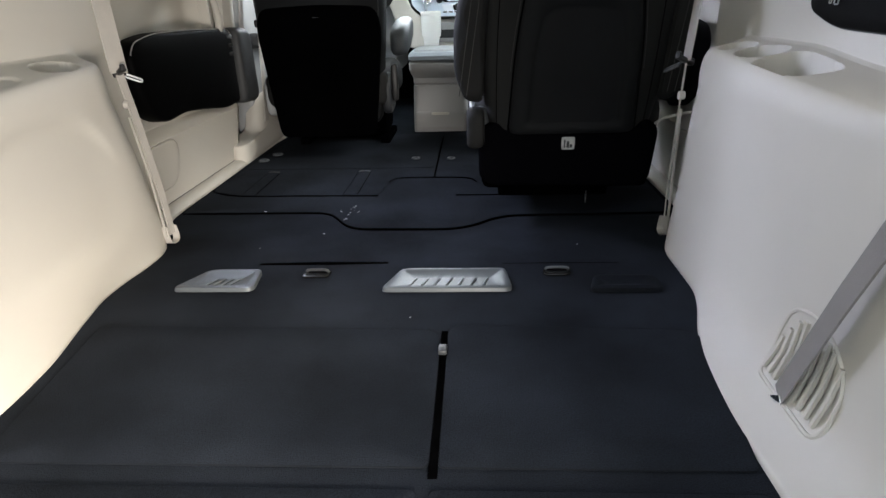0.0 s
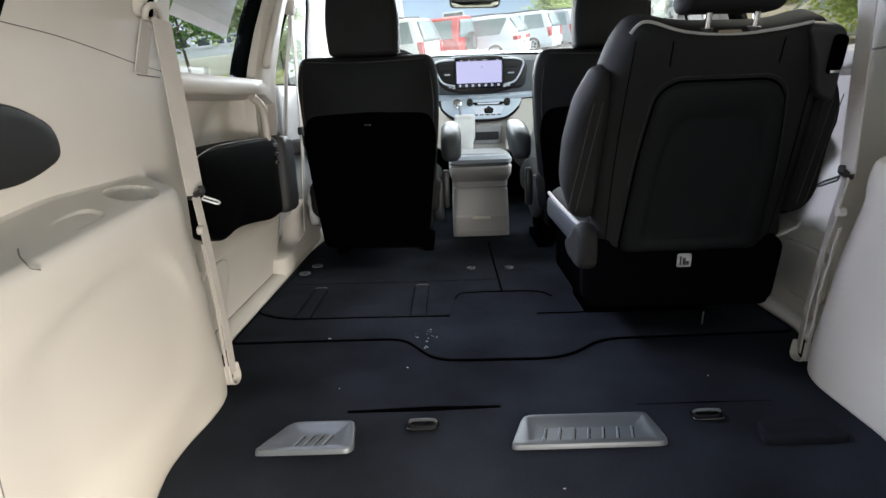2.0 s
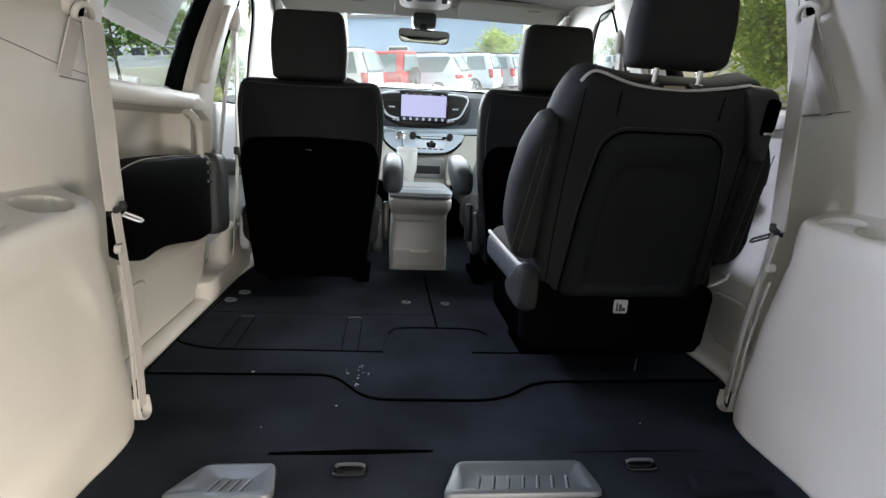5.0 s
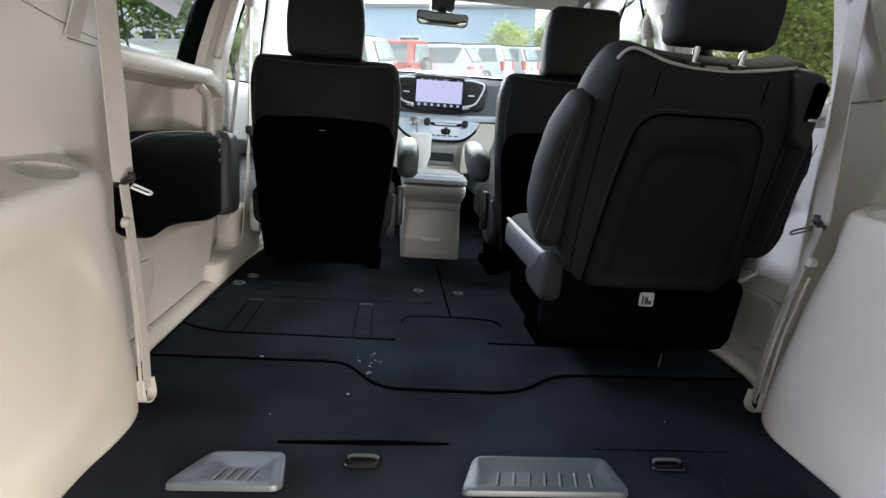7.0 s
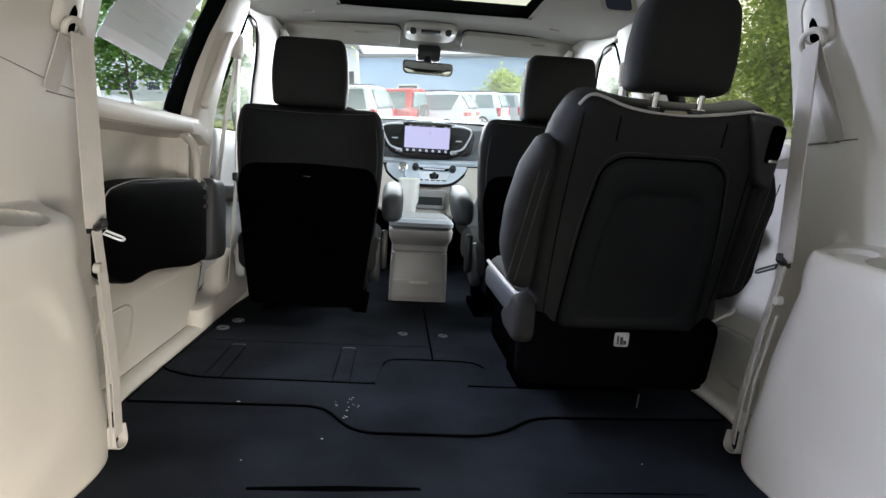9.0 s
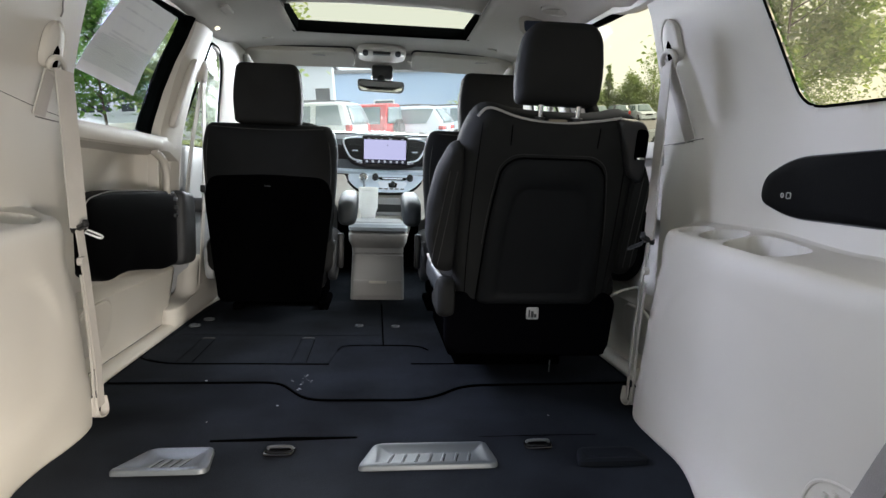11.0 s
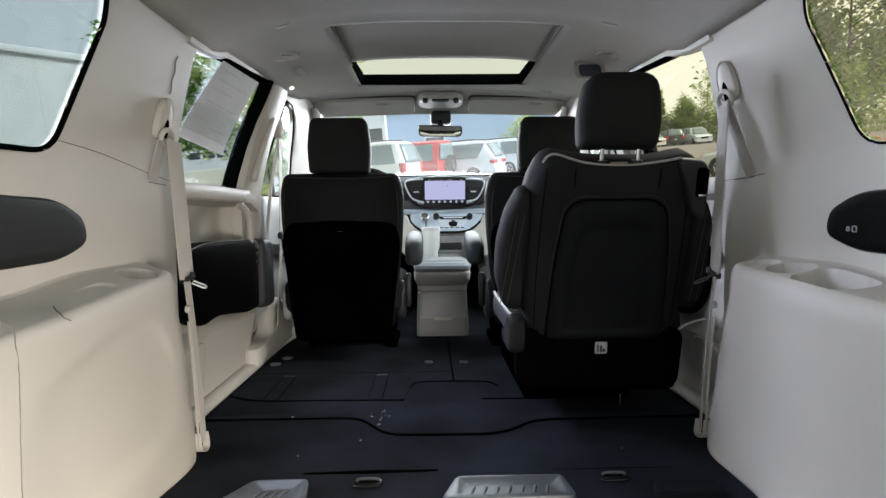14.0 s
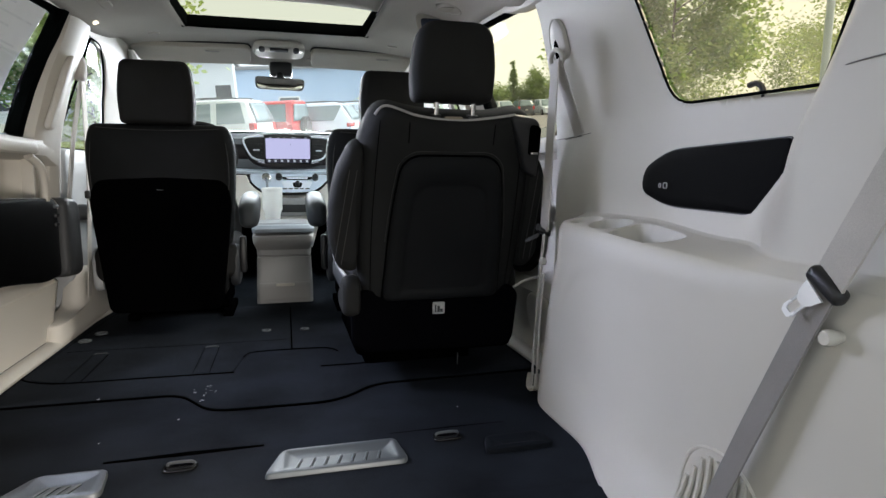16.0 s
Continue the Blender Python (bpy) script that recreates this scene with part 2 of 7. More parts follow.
def box(x0, x1, y0, y1, z0, z1, r=0.0, seg=2, top=1.0):
    """A box with rounded edges; top scales its upper end across."""
    bm = bmesh.new()
    bmesh.ops.create_cube(bm, size=1)
    cx, cy = (x0 + x1) / 2, (y0 + y1) / 2
    for v in bm.verts:
        k = top if v.co.z > 0 else 1.0
        v.co = Vector((cx + v.co.x * (x1 - x0) * k, cy + v.co.y * (y1 - y0), z0 + (v.co.z + 0.5) * (z1 - z0)))
    if r:
        bmesh.ops.bevel(bm, geom=bm.edges[:], offset=r, segments=seg, profile=0.5, affect="EDGES")
    return bm


def moved(bm, m):
    bmesh.ops.transform(bm, matrix=m, verts=bm.verts)
    return bm


def tube(pts, r, n=8, closed=False):
    """A round bar along points; r may be a list."""
    pts = [Vector(p) for p in pts]
    rs = r if isinstance(r, (list, tuple)) else [r] * len(pts)
    rings, side = [], None
    for i, p in enumerate(pts):
        d = pts[(i + 1) % len(pts)] - pts[i - 1] if closed else pts[min(i + 1, len(pts) - 1)] - pts[max(i - 1, 0)]
        d = d.normalized()
        if side is None:
            side = d.orthogonal().normalized()
        side = (side - d * side.dot(d)).normalized()
        up = d.cross(side)
        rings.append([p + rs[i] * (math.cos(a) * side + math.sin(a) * up) for a in (2 * math.pi * k / n for k in range(n))])
    if closed:
        return grid_mesh(rings, True, True)
    return loft(rings)


def strap(pts, across, w, t=0.0015):
    """A flat band along points; across is the way of its width."""
    pts, across = [Vector(p) for p in pts], Vector(across).normalized()
    rings = []
    for i, p in enumerate(pts):
        d = (pts[min(i + 1, len(pts) - 1)] - pts[max(i - 1, 0)]).normalized()
        a = (across - d * across.dot(d)).normalized()
        n = d.cross(a)
        rings.append([p + a * sx * w / 2 + n * sn * t for sx, sn in ((-1, -1), (1, -1), (1, 1), (-1, 1))])
    return loft(rings)


def curve(pts, n=6):
    """A smooth line through points."""
    pts = [Vector(p) for p in pts]
    out = []
    for i in range(len(pts) - 1):
        p0, p1, p2, p3 = pts[max(i - 1, 0)], pts[i], pts[i + 1], pts[min(i + 2, len(pts) - 1)]
        for k in range(n):
            u = k / n
            out.append(0.5 * (2 * p1 + (p2 - p0) * u + (2 * p0 - 5 * p1 + 4 * p2 - p3) * u * u + (3 * p1 - p0 - 3 * p2 + p3) * u ** 3))
    return out + [pts[-1]]


def rounded(pts, r, n=4):
    """A flat outline with rounded corners, as (u, v) pairs; r may be a list."""
    out, m = [], len(pts)
    rs = r if isinstance(r, (list, tuple)) else [r] * m
    for i in range(m):
        p, a, b = Vector(pts[i]), Vector(pts[i - 1]), Vector(pts[(i + 1) % m])
        da, db = (a - p), (b - p)
        k = min(rs[i], da.length * 0.49, db.length * 0.49)
        s, e = p + da.normalized() * k, p + db.normalized() * k
        for j in range(n + 1):
            u = j / n
            out.append((1 - u) ** 2 * s + 2 * u * (1 - u) * p + u * u * e)
    return [(q.x, q.y) for q in out]


def rect(w, h, r, u=0.0, v=0.0, n=4):
    return rounded([(u - w / 2, v - h / 2), (u + w / 2, v - h / 2), (u + w / 2, v + h / 2), (u - w / 2, v + h / 2)], r, n)


def pillow(outline, put, depth, edge=0.02, crown=0.0, back=True, shape=None):
    """A padded slab: outline in (u, v), from w = 0 to depth, with rolled edges; put maps (u, v, w) to the world."""
    cu = sum(p[0] for p in outline) / len(outline)
    cv = sum(p[1] for p in outline) / len(outline)

    def ring(inset, w):
        out = []
        for u, v in outline:
            d = math.hypot(u - cu, v - cv) or 1e-6
            k = max(0.0, 1 - inset / d)
            out.append((cu + (u - cu) * k, cv + (v - cv) * k, w))
        return out

    half = min(math.hypot(u - cu, v - cv) for u, v in outline)
    levels = []
    if back:
        levels += [(half * 0.9, 0.0), (edge, 0.0), (edge * 0.3, edge * 0.3), (0, edge)]
    else:
        levels += [(0, 0)]
    levels += [(0, depth - edge), (edge * 0.13, depth - edge * 0.5), (edge * 0.5, depth - edge * 0.13), (edge, depth)]
    for k in (0.35, 0.6, 0.8, 0.95):
        i = edge + (half - edge) * k
        levels.append((i, depth + crown * (1 - (1 - k) ** 2)))
    rings = [[put(*shape(u, v, w)) if shape else put(u, v, w) for u, v, w in ring(i, w)] for i, w in levels]
    return loft(rings)


def lerp(table, x):
    """Straight steps through (x, value) pairs."""
    if x <= table[0][0]:
        return table[0][1]
    for (a, va), (b, vb) in zip(table, table[1:]):
        if x <= b:
            return va + (vb - va) * (x - a) / (b - a)
    return table[-1][1]


def ease(u):
    u = min(1.0, max(0.0, u))
    return u * u * (3 - 2 * u)


def inside(p, poly):
    hit = False
    for (x0, y0), (x1, y1) in zip(poly, poly[1:] + poly[:1]):
        if (y0 > p[1]) != (y1 > p[1]) and p[0] < (x1 - x0) * (p[1] - y0) / (y1 - y0) + x0:
            hit = not hit
    return hit


def nearest(p, poly):
    best = None
    for a, b in zip(poly, poly[1:] + poly[:1]):
        a, b, q = Vector(a), Vector(b), Vector(p)
        k = min(1, max(0, (q - a).dot(b - a) / max(1e-9, (b - a).length_squared)))
        c = a + (b - a) * k
        if best is None or (q - c).length < best[0]:
            best = ((q - c).length, c)
    return best


def solid(ob, t, offset=1.0):
    """Thickness that grows away from the cabin's middle."""
    c = Vector((0, 2.5, 0.6))
    me = ob.data
    if sum((p.normal.dot(c - p.center)) * p.area for p in me.polygons) < 0:
        me.flip_normals()
    m = ob.modifiers.new("thickness", "SOLIDIFY")
    m.thickness, m.offset = t, -1
    return ob


# ---------------------------------------------------------------- cabin shell
FLOOR_L = [(0.8, 0.565), (1.2, 0.585), (1.40, 0.590), (1.50, 0.600), (1.62, 0.628), (1.74, 0.652), (1.83, 0.651), (1.90, 0.642), (1.98, 0.640), (2.06, 0.657), (2.12, 0.69), (2.2, 0.735), (2.3, 0.745), (3.3, 0.745), (3.6, 0.72), (4.6, 0.72)]
FLOOR_R = [(0.8, 0.530), (1.2, 0.541), (1.36, 0.538), (1.46, 0.546), (1.54, 0.557), (1.62, 0.578), (1.70, 0.606), (1.77, 0.623), (1.88, 0.623), (1.98, 0.623), (2.09, 0.65), (2.2, 0.735), (2.3, 0.750), (3.3, 0.745), (3.6, 0.72), (4.6, 0.72)]


def floor_mesh():
    rings = []
    for y in [0.82 + 0.04 * i for i in range(95)]:
        a, b = lerp(FLOOR_L, y) + 0.015, lerp(FLOOR_R, y) + 0.015
        rings.append([(-a, y, 0), (b, y, 0), (b, y, -0.03), (-a, y, -0.03)])
    return loft(rings)


floor = part("floor", floor_mesh(), CARPET)
tagged(floor, "flat black carpeted load floor, lightly soiled", "floor", kind="structure")

WALL_X = [(0, 0.735), (0.485, 0.738), (0.60, 0.738), (0.72, 0.735), (0.80, 0.722), (0.90, 0.702), (1.0, 0.678), (1.06, 0.655)]
PILLAR_X = [(0, 0.60), (0.3, 0.607), (0.6, 0.628), (0.8, 0.632), (0.95, 0.615), (1.06, 0.585)]
PILLAR_Y = [(0, 1.50), (0.30, 1.46), (0.48, 1.385), (0.53, 1.345), (0.69, 1.255), (0.78, 1.215), (1.06, 1.10)]
BOX_Y = [(0, 2.14), (0.25, 2.06), (0.485, 1.95)]
TRAY = 0.485


def smooth_lerp(table, x, r=0.06):
    """The table's steps with softened kinks."""
    return sum(lerp(table, x + r * k / 3) for k in range(-3, 4)) / 7


FIELD_TOP = [(1.30, 0.365), (1.42, 0.380), (1.52, 0.393), (1.60, 0.403), (1.68, 0.406), (1.75, 0.398), (1.80, 0.378), (1.85, 0.335), (1.89, 0.28)]


def face_x(s, y, z):
    """Half width of the wheel housing's inner face."""
    foot = smooth_lerp(FLOOR_L if s < 0 else FLOOR_R, y, 0.03)
    main = 0.618 + 0.012 * ease((y - 1.0) / 0.9) + 0.012 * ease((y - 1.75) / 0.35) + (0.008 if s < 0 else -0.004)
    x = foot + (main - foot) * (1 - (1 - min(1, z / 0.10)) ** 2)
    x -= 0.016 * ease((z - 0.12) / 0.3)
    # shallow recessed field under a rising, rounded upper edge, with a sloping ledge at its foot
    top = smooth_lerp(FIELD_TOP, y, 0.02)
    soft = 0.022 + 0.03 * ease((1.62 - y) / 0.2)
    field = ease((top - z) / soft) * ease((z - 0.09) / 0.05) * ease((1.965 - 0.10 * z - y) / 0.15) * ease((y - 1.34) / 0.16)
    x += (0.009 if s < 0 else 0.003) * field
    end = lerp(BOX_Y, z)
    u = min(1.0, max(0.0, (y - end + 0.13) / 0.13))
    return x + (lerp(WALL_X, z) - x) * (1 - math.sqrt(max(0, 1 - u * u)))


def upper_x(y, z):
    """Half width of the wall and rear pillar above the tray."""
    w, p = lerp(WALL_X, z), lerp(PILLAR_X, z)
    wide = 0.115 + 0.14 * ease((0.64 - z) / 0.16)
    return w - (w - p) * ease((smooth_lerp(PILLAR_Y, z, 0.05) + 0.068 - y + (wide - 0.115) * 0.35) / wide)


def tray_dip(s, y, x):
    """Depth of the cups and pockets in the side trays; x is measured from the tray's inner edge."""
    d = 0.0

    def bowl(cy, cx, ry, rx, deep, p=2.0, soft=0.22):
        q = (abs((y - cy) / ry) ** p + abs((x - cx) / rx) ** p)
        return deep * ease((1.0 + soft * 0.5 - q) / soft)
    if s < 0:
        d = max(d, bowl(1.825, 0.056, 0.056, 0.036, 0.045))
        d = max(d, bowl(1.640, 0.045, 0.050, 0.018, 0.0035 * ease((y - 1.58) / 0.12), 3, 0.8))
    else:
        d = max(d, bowl(1.868, 0.060, 0.044, 0.034, 0.010))
        d = max(d, bowl(1.762, 0.066, 0.052, 0.040, 0.070))
        d = max(d, bowl(1.620, 0.060, 0.076, 0.043, 0.065, 4, 0.35))
    return d


WIN_Q = rounded([(1.648, 0.721), (1.748, 0.985), (1.73, 1.03), (1.13, 1.03), (1.10, 0.98), (1.24, 0.700)], [0.05, 0.06, 0.03, 0.03, 0.03, 0.03], 5)


def side_profile(s, y):
    pts = [(face_x(s, y, z), z) for z in [0, 0.006, 0.015, 0.03, 0.045, 0.06, 0.08, 0.10, 0.115, 0.13] + [0.145 + 0.013 * k for k in range(21)]]
    z1 = 0.405
    xa = face_x(s, y, z1)
    xb = upper_x(y, 0.52)
    w = xb - xa
    k = min(1.0, max(0.0, w / 0.085))
    # the tray's inner edge is rolled; it lies lower to the rear
    zi = smooth_lerp([(1.3, 0.446), (1.50, 0.456), (1.70, 0.470), (1.85, 0.478), (1.95, 0.480)] if s < 0 else [(1.3, 0.458), (1.55, 0.466), (1.70, 0.474), (1.85, 0.480), (1.95, 0.482)], y, 0.05)
    zo = 0.488 - 0.020 * ease((1.72 - y) / 0.25)
    r, h = 0.020 * k, zi - z1
    for a in (0.2, 0.45, 0.7, 0.95, 1.2, 1.4):
        pts.append((xa - 0.004 * math.sin(a * 2) * k + r * (1 - math.cos(a)), z1 + h * math.sin(a)))
    inner, outer = xa + r, xb - 0.010 * k
    for j in range(49):
        u = j / 48
        x = inner + (outer - inner) * u
        pts.append((x, zi + (zo - zi) * u - tray_dip(s, y, x - xa) * k * ease((y - 1.42) / 0.05) + 0.00015 * j))
    pts.append((xb - 0.004 * k, zo + 0.012))
    pts.append((xb - 0.001 * k, TRAY + 0.034))
    for i in range(1, 56):
        z = TRAY + 0.036 + (1.06 - TRAY - 0.036) * i / 55
        pts.append((upper_x(y, z), z))
    return pts


def side_wall(s, name):
    ys = [0.86 + 0.01 * i for i in range(59)] + [1.45 + 0.004 * i for i in range(121)] + [1.94 + 0.01 * i for i in range(23)]
    rows = [[Vector((s * x, y, z)) for x, z in side_profile(s, y)] for y in ys]
    # the front edge wraps outward round the door opening
    for d, out in ((0.012, 0.02), (0.016, 0.06)):
        rows.append([Vector((p.x + s * out, 2.16 + d, p.z)) for p in rows[len(ys) - 1]])
    bm = bmesh.new()
    vs, keep = [], []
    for r in rows:
        line = []
        for p in r:
            if p.z > 0.6:
                d, c = nearest((p.y, p.z), WIN_Q)
                if d < 0.0072:
                    p = Vector((s * upper_x(c.x, c.y), c.x, c.y))
            line.append(bm.verts.new(p))
        vs.append(line)
    for i in range(len(vs) - 1):
        for j in range(len(vs[0]) - 1):
            q = (vs[i][j], vs[i + 1][j], vs[i + 1][j + 1], vs[i][j + 1])
            c = sum((v.co for v in q), Vector()) / 4
            if c.z > 0.65 and inside((c.y, c.z), WIN_Q):
                continue
            bm.faces.new(q)
    bmesh.ops.delete(bm, geom=[v for v in bm.verts if not v.link_faces], context="VERTS")
    ob = part(name, bm, TRIM)
    # normals must point into the cabin for the thickness to grow outward
    m = solid(ob, 0.006, 0)
    return ob


wall_left = tagged(side_wall(-1, "wall_left"), "moulded beige plastic side trim with cup holder tray", "side trim", kind="structure")
wall_right = tagged(side_wall(1, "wall_right"), "moulded pale grey plastic side trim with cup holders", "side trim", kind="structure")


def quarter_window(s, name, label):
    """The rear side window: seal round the opening and a tinted pane."""
    w = tagged(new(name), label, "window", kind="structure")
    loop = [(s * (upper_x(y, z) + 0.001), y, z) for y, z in WIN_Q]
    part("window_seal", tube(loop, 0.0050 if s < 0 else 0.0026, 8, closed=True), RUBBER, w, "thin black rubber seal")
    bm = bmesh.new()
    for o in (0.012, 0.016):
        bm.faces.new([bm.verts.new((s * (lerp(WALL_X, z) + o), y, z)) for y, z in WIN_Q])
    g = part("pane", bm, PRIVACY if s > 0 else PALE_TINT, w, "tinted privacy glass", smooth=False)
    g.visible_shadow = s > 0
    bar = [(s * 0.738, 1.425, 0.706), (s * 0.737, 1.429, 0.721), (s * 0.736, 1.440, 0.729), (s * 0.736, 1.456, 0.728)]
    part("window_latch", tube(curve(bar), 0.0048, 8), BLACK_PLASTIC, w, "small black latch")
    return w


quarter_window(-1, "window_1", "tinted rear quarter window with rounded corners")
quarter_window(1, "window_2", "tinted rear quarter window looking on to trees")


def dark_panel(s):
    """The dark inset panel below the quarter window, with its sockets on one side."""
    t = thing("trim_panel", (s * 0.735, 1.5, 0.58), "dark grey inset panel in the side trim" + (" with charging sockets" if s > 0 else ""), "trim panel")
    line = rounded([(1.745, 0.555), (1.735, 0.60), (1.655, 0.634), (1.36, 0.640), (1.36, 0.520), (1.66, 0.527)], [0.03, 0.05, 0.08, 0.01, 0.01, 0.06], 5)
    put = lambda u, v, w: (s * (lerp(WALL_X, v) - w), u, v)
    bm = pillow(line, put, 0.006, 0.004)
    # left panel in charcoal vinyl, right panel in the darker pad black
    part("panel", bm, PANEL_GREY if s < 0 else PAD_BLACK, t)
    part("panel_rim", tube([put(u, v, 0.001) for u, v in line], 0.0025, 6, closed=True), BLACK_PLASTIC, t)
    if s > 0:
        for y, w, h in ((1.675, 0.006, 0.007), (1.658, 0.011, 0.010)):
            o = rect(w, h, 0.002, y, 0.566)
            part("socket", tube([put(u, v, 0.0075) for u, v in o], 0.0011, 5, closed=True), LABEL, t, "pale outlined charging socket")
    return t


dark_panel(-1)
dark_panel(1)

# ---------------------------------------------------------------- ceiling and sunroof
ROOF_EDGE, ROOF_TOP = 1.055, 1.195
SR_X, SR_Y0, SR_Y1 = 0.362, 2.44, 3.31


def roof_z(x, y):
    a = min(1.0, abs(x) / 0.665)
    edge = ROOF_EDGE + 0.045 * ease((y - 2.05) / 0.80) + 0.055 * ease((y - 3.0) / 0.6)
    z = edge + (ROOF_TOP - edge) * (1 - a ** 3.2) ** 0.75
    z -= 0.022 * ease((2.38 - y) / 0.14)
    z += 0.018 * ease((y - 3.36) / 0.2)
    z -= 0.02 * ease((1.2 - y) / 0.4)
    return z


def roof_w(y):
    return lerp([(0.8, 0.585), (1.1, 0.60), (1.3, 0.655), (2.2, 0.655), (3.2, 0.665), (3.9, 0.66)], y)


def ceiling_mesh():
    xs = sorted(set([round(-1 + 0.05 * i, 3) for i in range(41)]))
    ys = sorted([0.86 + 0.06 * i for i in range(50)] + [SR_Y0, SR_Y1, 2.93])
    bm = bmesh.new()
    vs = []
    for y in ys:
        w = roof_w(y)
        line = []
        for k in range(45):
            # columns are laid so that two of them run along the sunroof's sides
            q = k - 22
            x = q / 12 * SR_X if abs(q) <= 12 else math.copysign(SR_X + (w - SR_X) * (abs(q) - 12) / 10, q)
            line.append(bm.verts.new((x, y, roof_z(x, y))))
        vs.append(line)
    for i in range(len(ys) - 1):
        for j in range(44):
            if SR_Y0 <= (ys[i] + ys[i + 1]) / 2 <= SR_Y1 and 10 <= j < 34:
                continue
            bm.faces.new((vs[i][j], vs[i + 1][j], vs[i + 1][j + 1], vs[i][j + 1]))
    bmesh.ops.delete(bm, geom=[v for v in bm.verts if not v.link_faces], context="VERTS")
    return bm


ceiling = tagged(part("ceiling", ceiling_mesh(), HEADLINER), "pale grey fabric headliner", "headliner", kind="structure")
solid(ceiling, 0.012, 0)


def tailgate():
    """The raised tailgate above and behind the opening; out of view, it keeps sky light off the upper trim."""
    # added unseen, to block sky light from above
    t = thing("tailgate", (0, 0.84, 1.2), "unseen raised tailgate with pale trim, shading the rear", "tailgate", kind="structure")
    a = math.atan2(0.46, 1.10)
    put = lambda u, v, w: (u, 0.83 - v * math.cos(a) + w * math.sin(a), 1.21 + v * math.sin(a) + w * math.cos(a))
    part("tailgate_trim", pillow(rounded([(-0.60, 0.0), (0.60, 0.0), (0.66, 0.55), (0.60, 1.15), (-0.60, 1.15), (-0.66, 0.55)], 0.06, 4), put, 0.07, 0.02), TRIM, t)
    return t


tailgate()


def sunroof():
    t = thing("sunroof", (0, 2.9, 1.2), "half-open panoramic sunroof with pale fabric shade", "sunroof", kind="structure")
    zt = 1.195
    rows = [[(x, y, roof_z(x, y) + 0.012 + 0.012 * (1 - (x / SR_X) ** 2) * 0.3) for x in [SR_X * k / 10 for k in range(-10, 11)]] for y in [SR_Y0 - 0.03 + (2.93 - SR_Y0 + 0.03) * k / 10 for k in range(11)]]
    b = part("shade", grid_mesh(rows), HEADLINER, t, "pale fabric sunshade, half drawn")
    solid(b, 0.008, 0)
    for s in (-1, 1):
        part("shade_gap", tube([(s * (SR_X - 0.004), SR_Y0 + (2.93 - SR_Y0) * k / 8, roof_z(SR_X, SR_Y0 + (2.93 - SR_Y0) * k / 8) + 0.001) for k in range(9)], 0.0035, 6), JOINT, t, "narrow dark gap beside the shade")
        part("opening_side", loft([[(s * SR_X, 2.93, 1.190), (s * (SR_X + 0.012), 2.93, 1.186), (s * (SR_X + 0.012), 2.93, 1.235), (s * SR_X, 2.93, 1.235)],
                                   [(s * (SR_X - 0.012), SR_Y1, 1.190), (s * (SR_X + 0.012), SR_Y1, 1.186), (s * (SR_X + 0.012), SR_Y1, 1.235), (s * (SR_X - 0.012), SR_Y1, 1.235)]]), RUBBER, t)
    part("front_frame", box(-SR_X, SR_X, SR_Y1 - 0.03, SR_Y1 + 0.012, 1.190, 1.232, 0.006), RUBBER, t, "black front frame of the opening")
    g = part("glass", box(-SR_X - 0.01, SR_X + 0.01, SR_Y0, SR_Y1 + 0.02, 1.236, 1.240), SUNROOF_TINT, t, "tinted glass", smooth=False)
    g.visible_shadow = False
    return t


sunroof()

# ---------------------------------------------------------------- sliding doors and door openings


def sill(s):
    rows = []
    for y in [2.14 + 0.05 * i for i in range(41)]:
        h = lerp(FLOOR_L if s < 0 else FLOOR_R, y)
        rows.append([(s * (h + dx), y, z) for dx, z in ((0.0, 0.001), (0.004, 0.010), (0.020, 0.020), (0.040, 0.022), (0.052, 0.018), (0.056, -0.02), (0.10, -0.04))])
    ob = part("trim", grid_mesh(rows), TRIM)
    solid(ob, 0.006, 0)
    return tagged(ob, "pale plastic door sill strip", "sill trim", kind="structure")


def door_skin(s, y0, y1, base, z_top=0.70):
    """The moulded inner face of a door below its window."""
    rows = []
    ny, nz = 40, 44
    for i in range(ny + 1):
        y = y0 + (y1 - y0) * i / ny
        line = []
        for k in range(nz + 1):
            z = 0.0 + z_top * k / nz
            x = base
            # armrest shelf below the window, with a hollow under it that runs out to the rear
            shelf = ease((z - 0.635) / 0.02) * 0.052
            hollow = ease((0.652 - z) / 0.016) * ease((z - 0.40) / 0.06) * ease((y - 2.20 - (z - 0.50) * 1.7) / 0.34) * 0.046 * ease((2.86 - y) / 0.05)
            lower = ease((0.250 - z) / 0.02) * 0.038 * min(1.0, z / 0.24)
            x = x - shelf - lower + hollow
            line.append(Vector((s * x, y, z)))
        rows.append(line)
    return grid_mesh(rows)


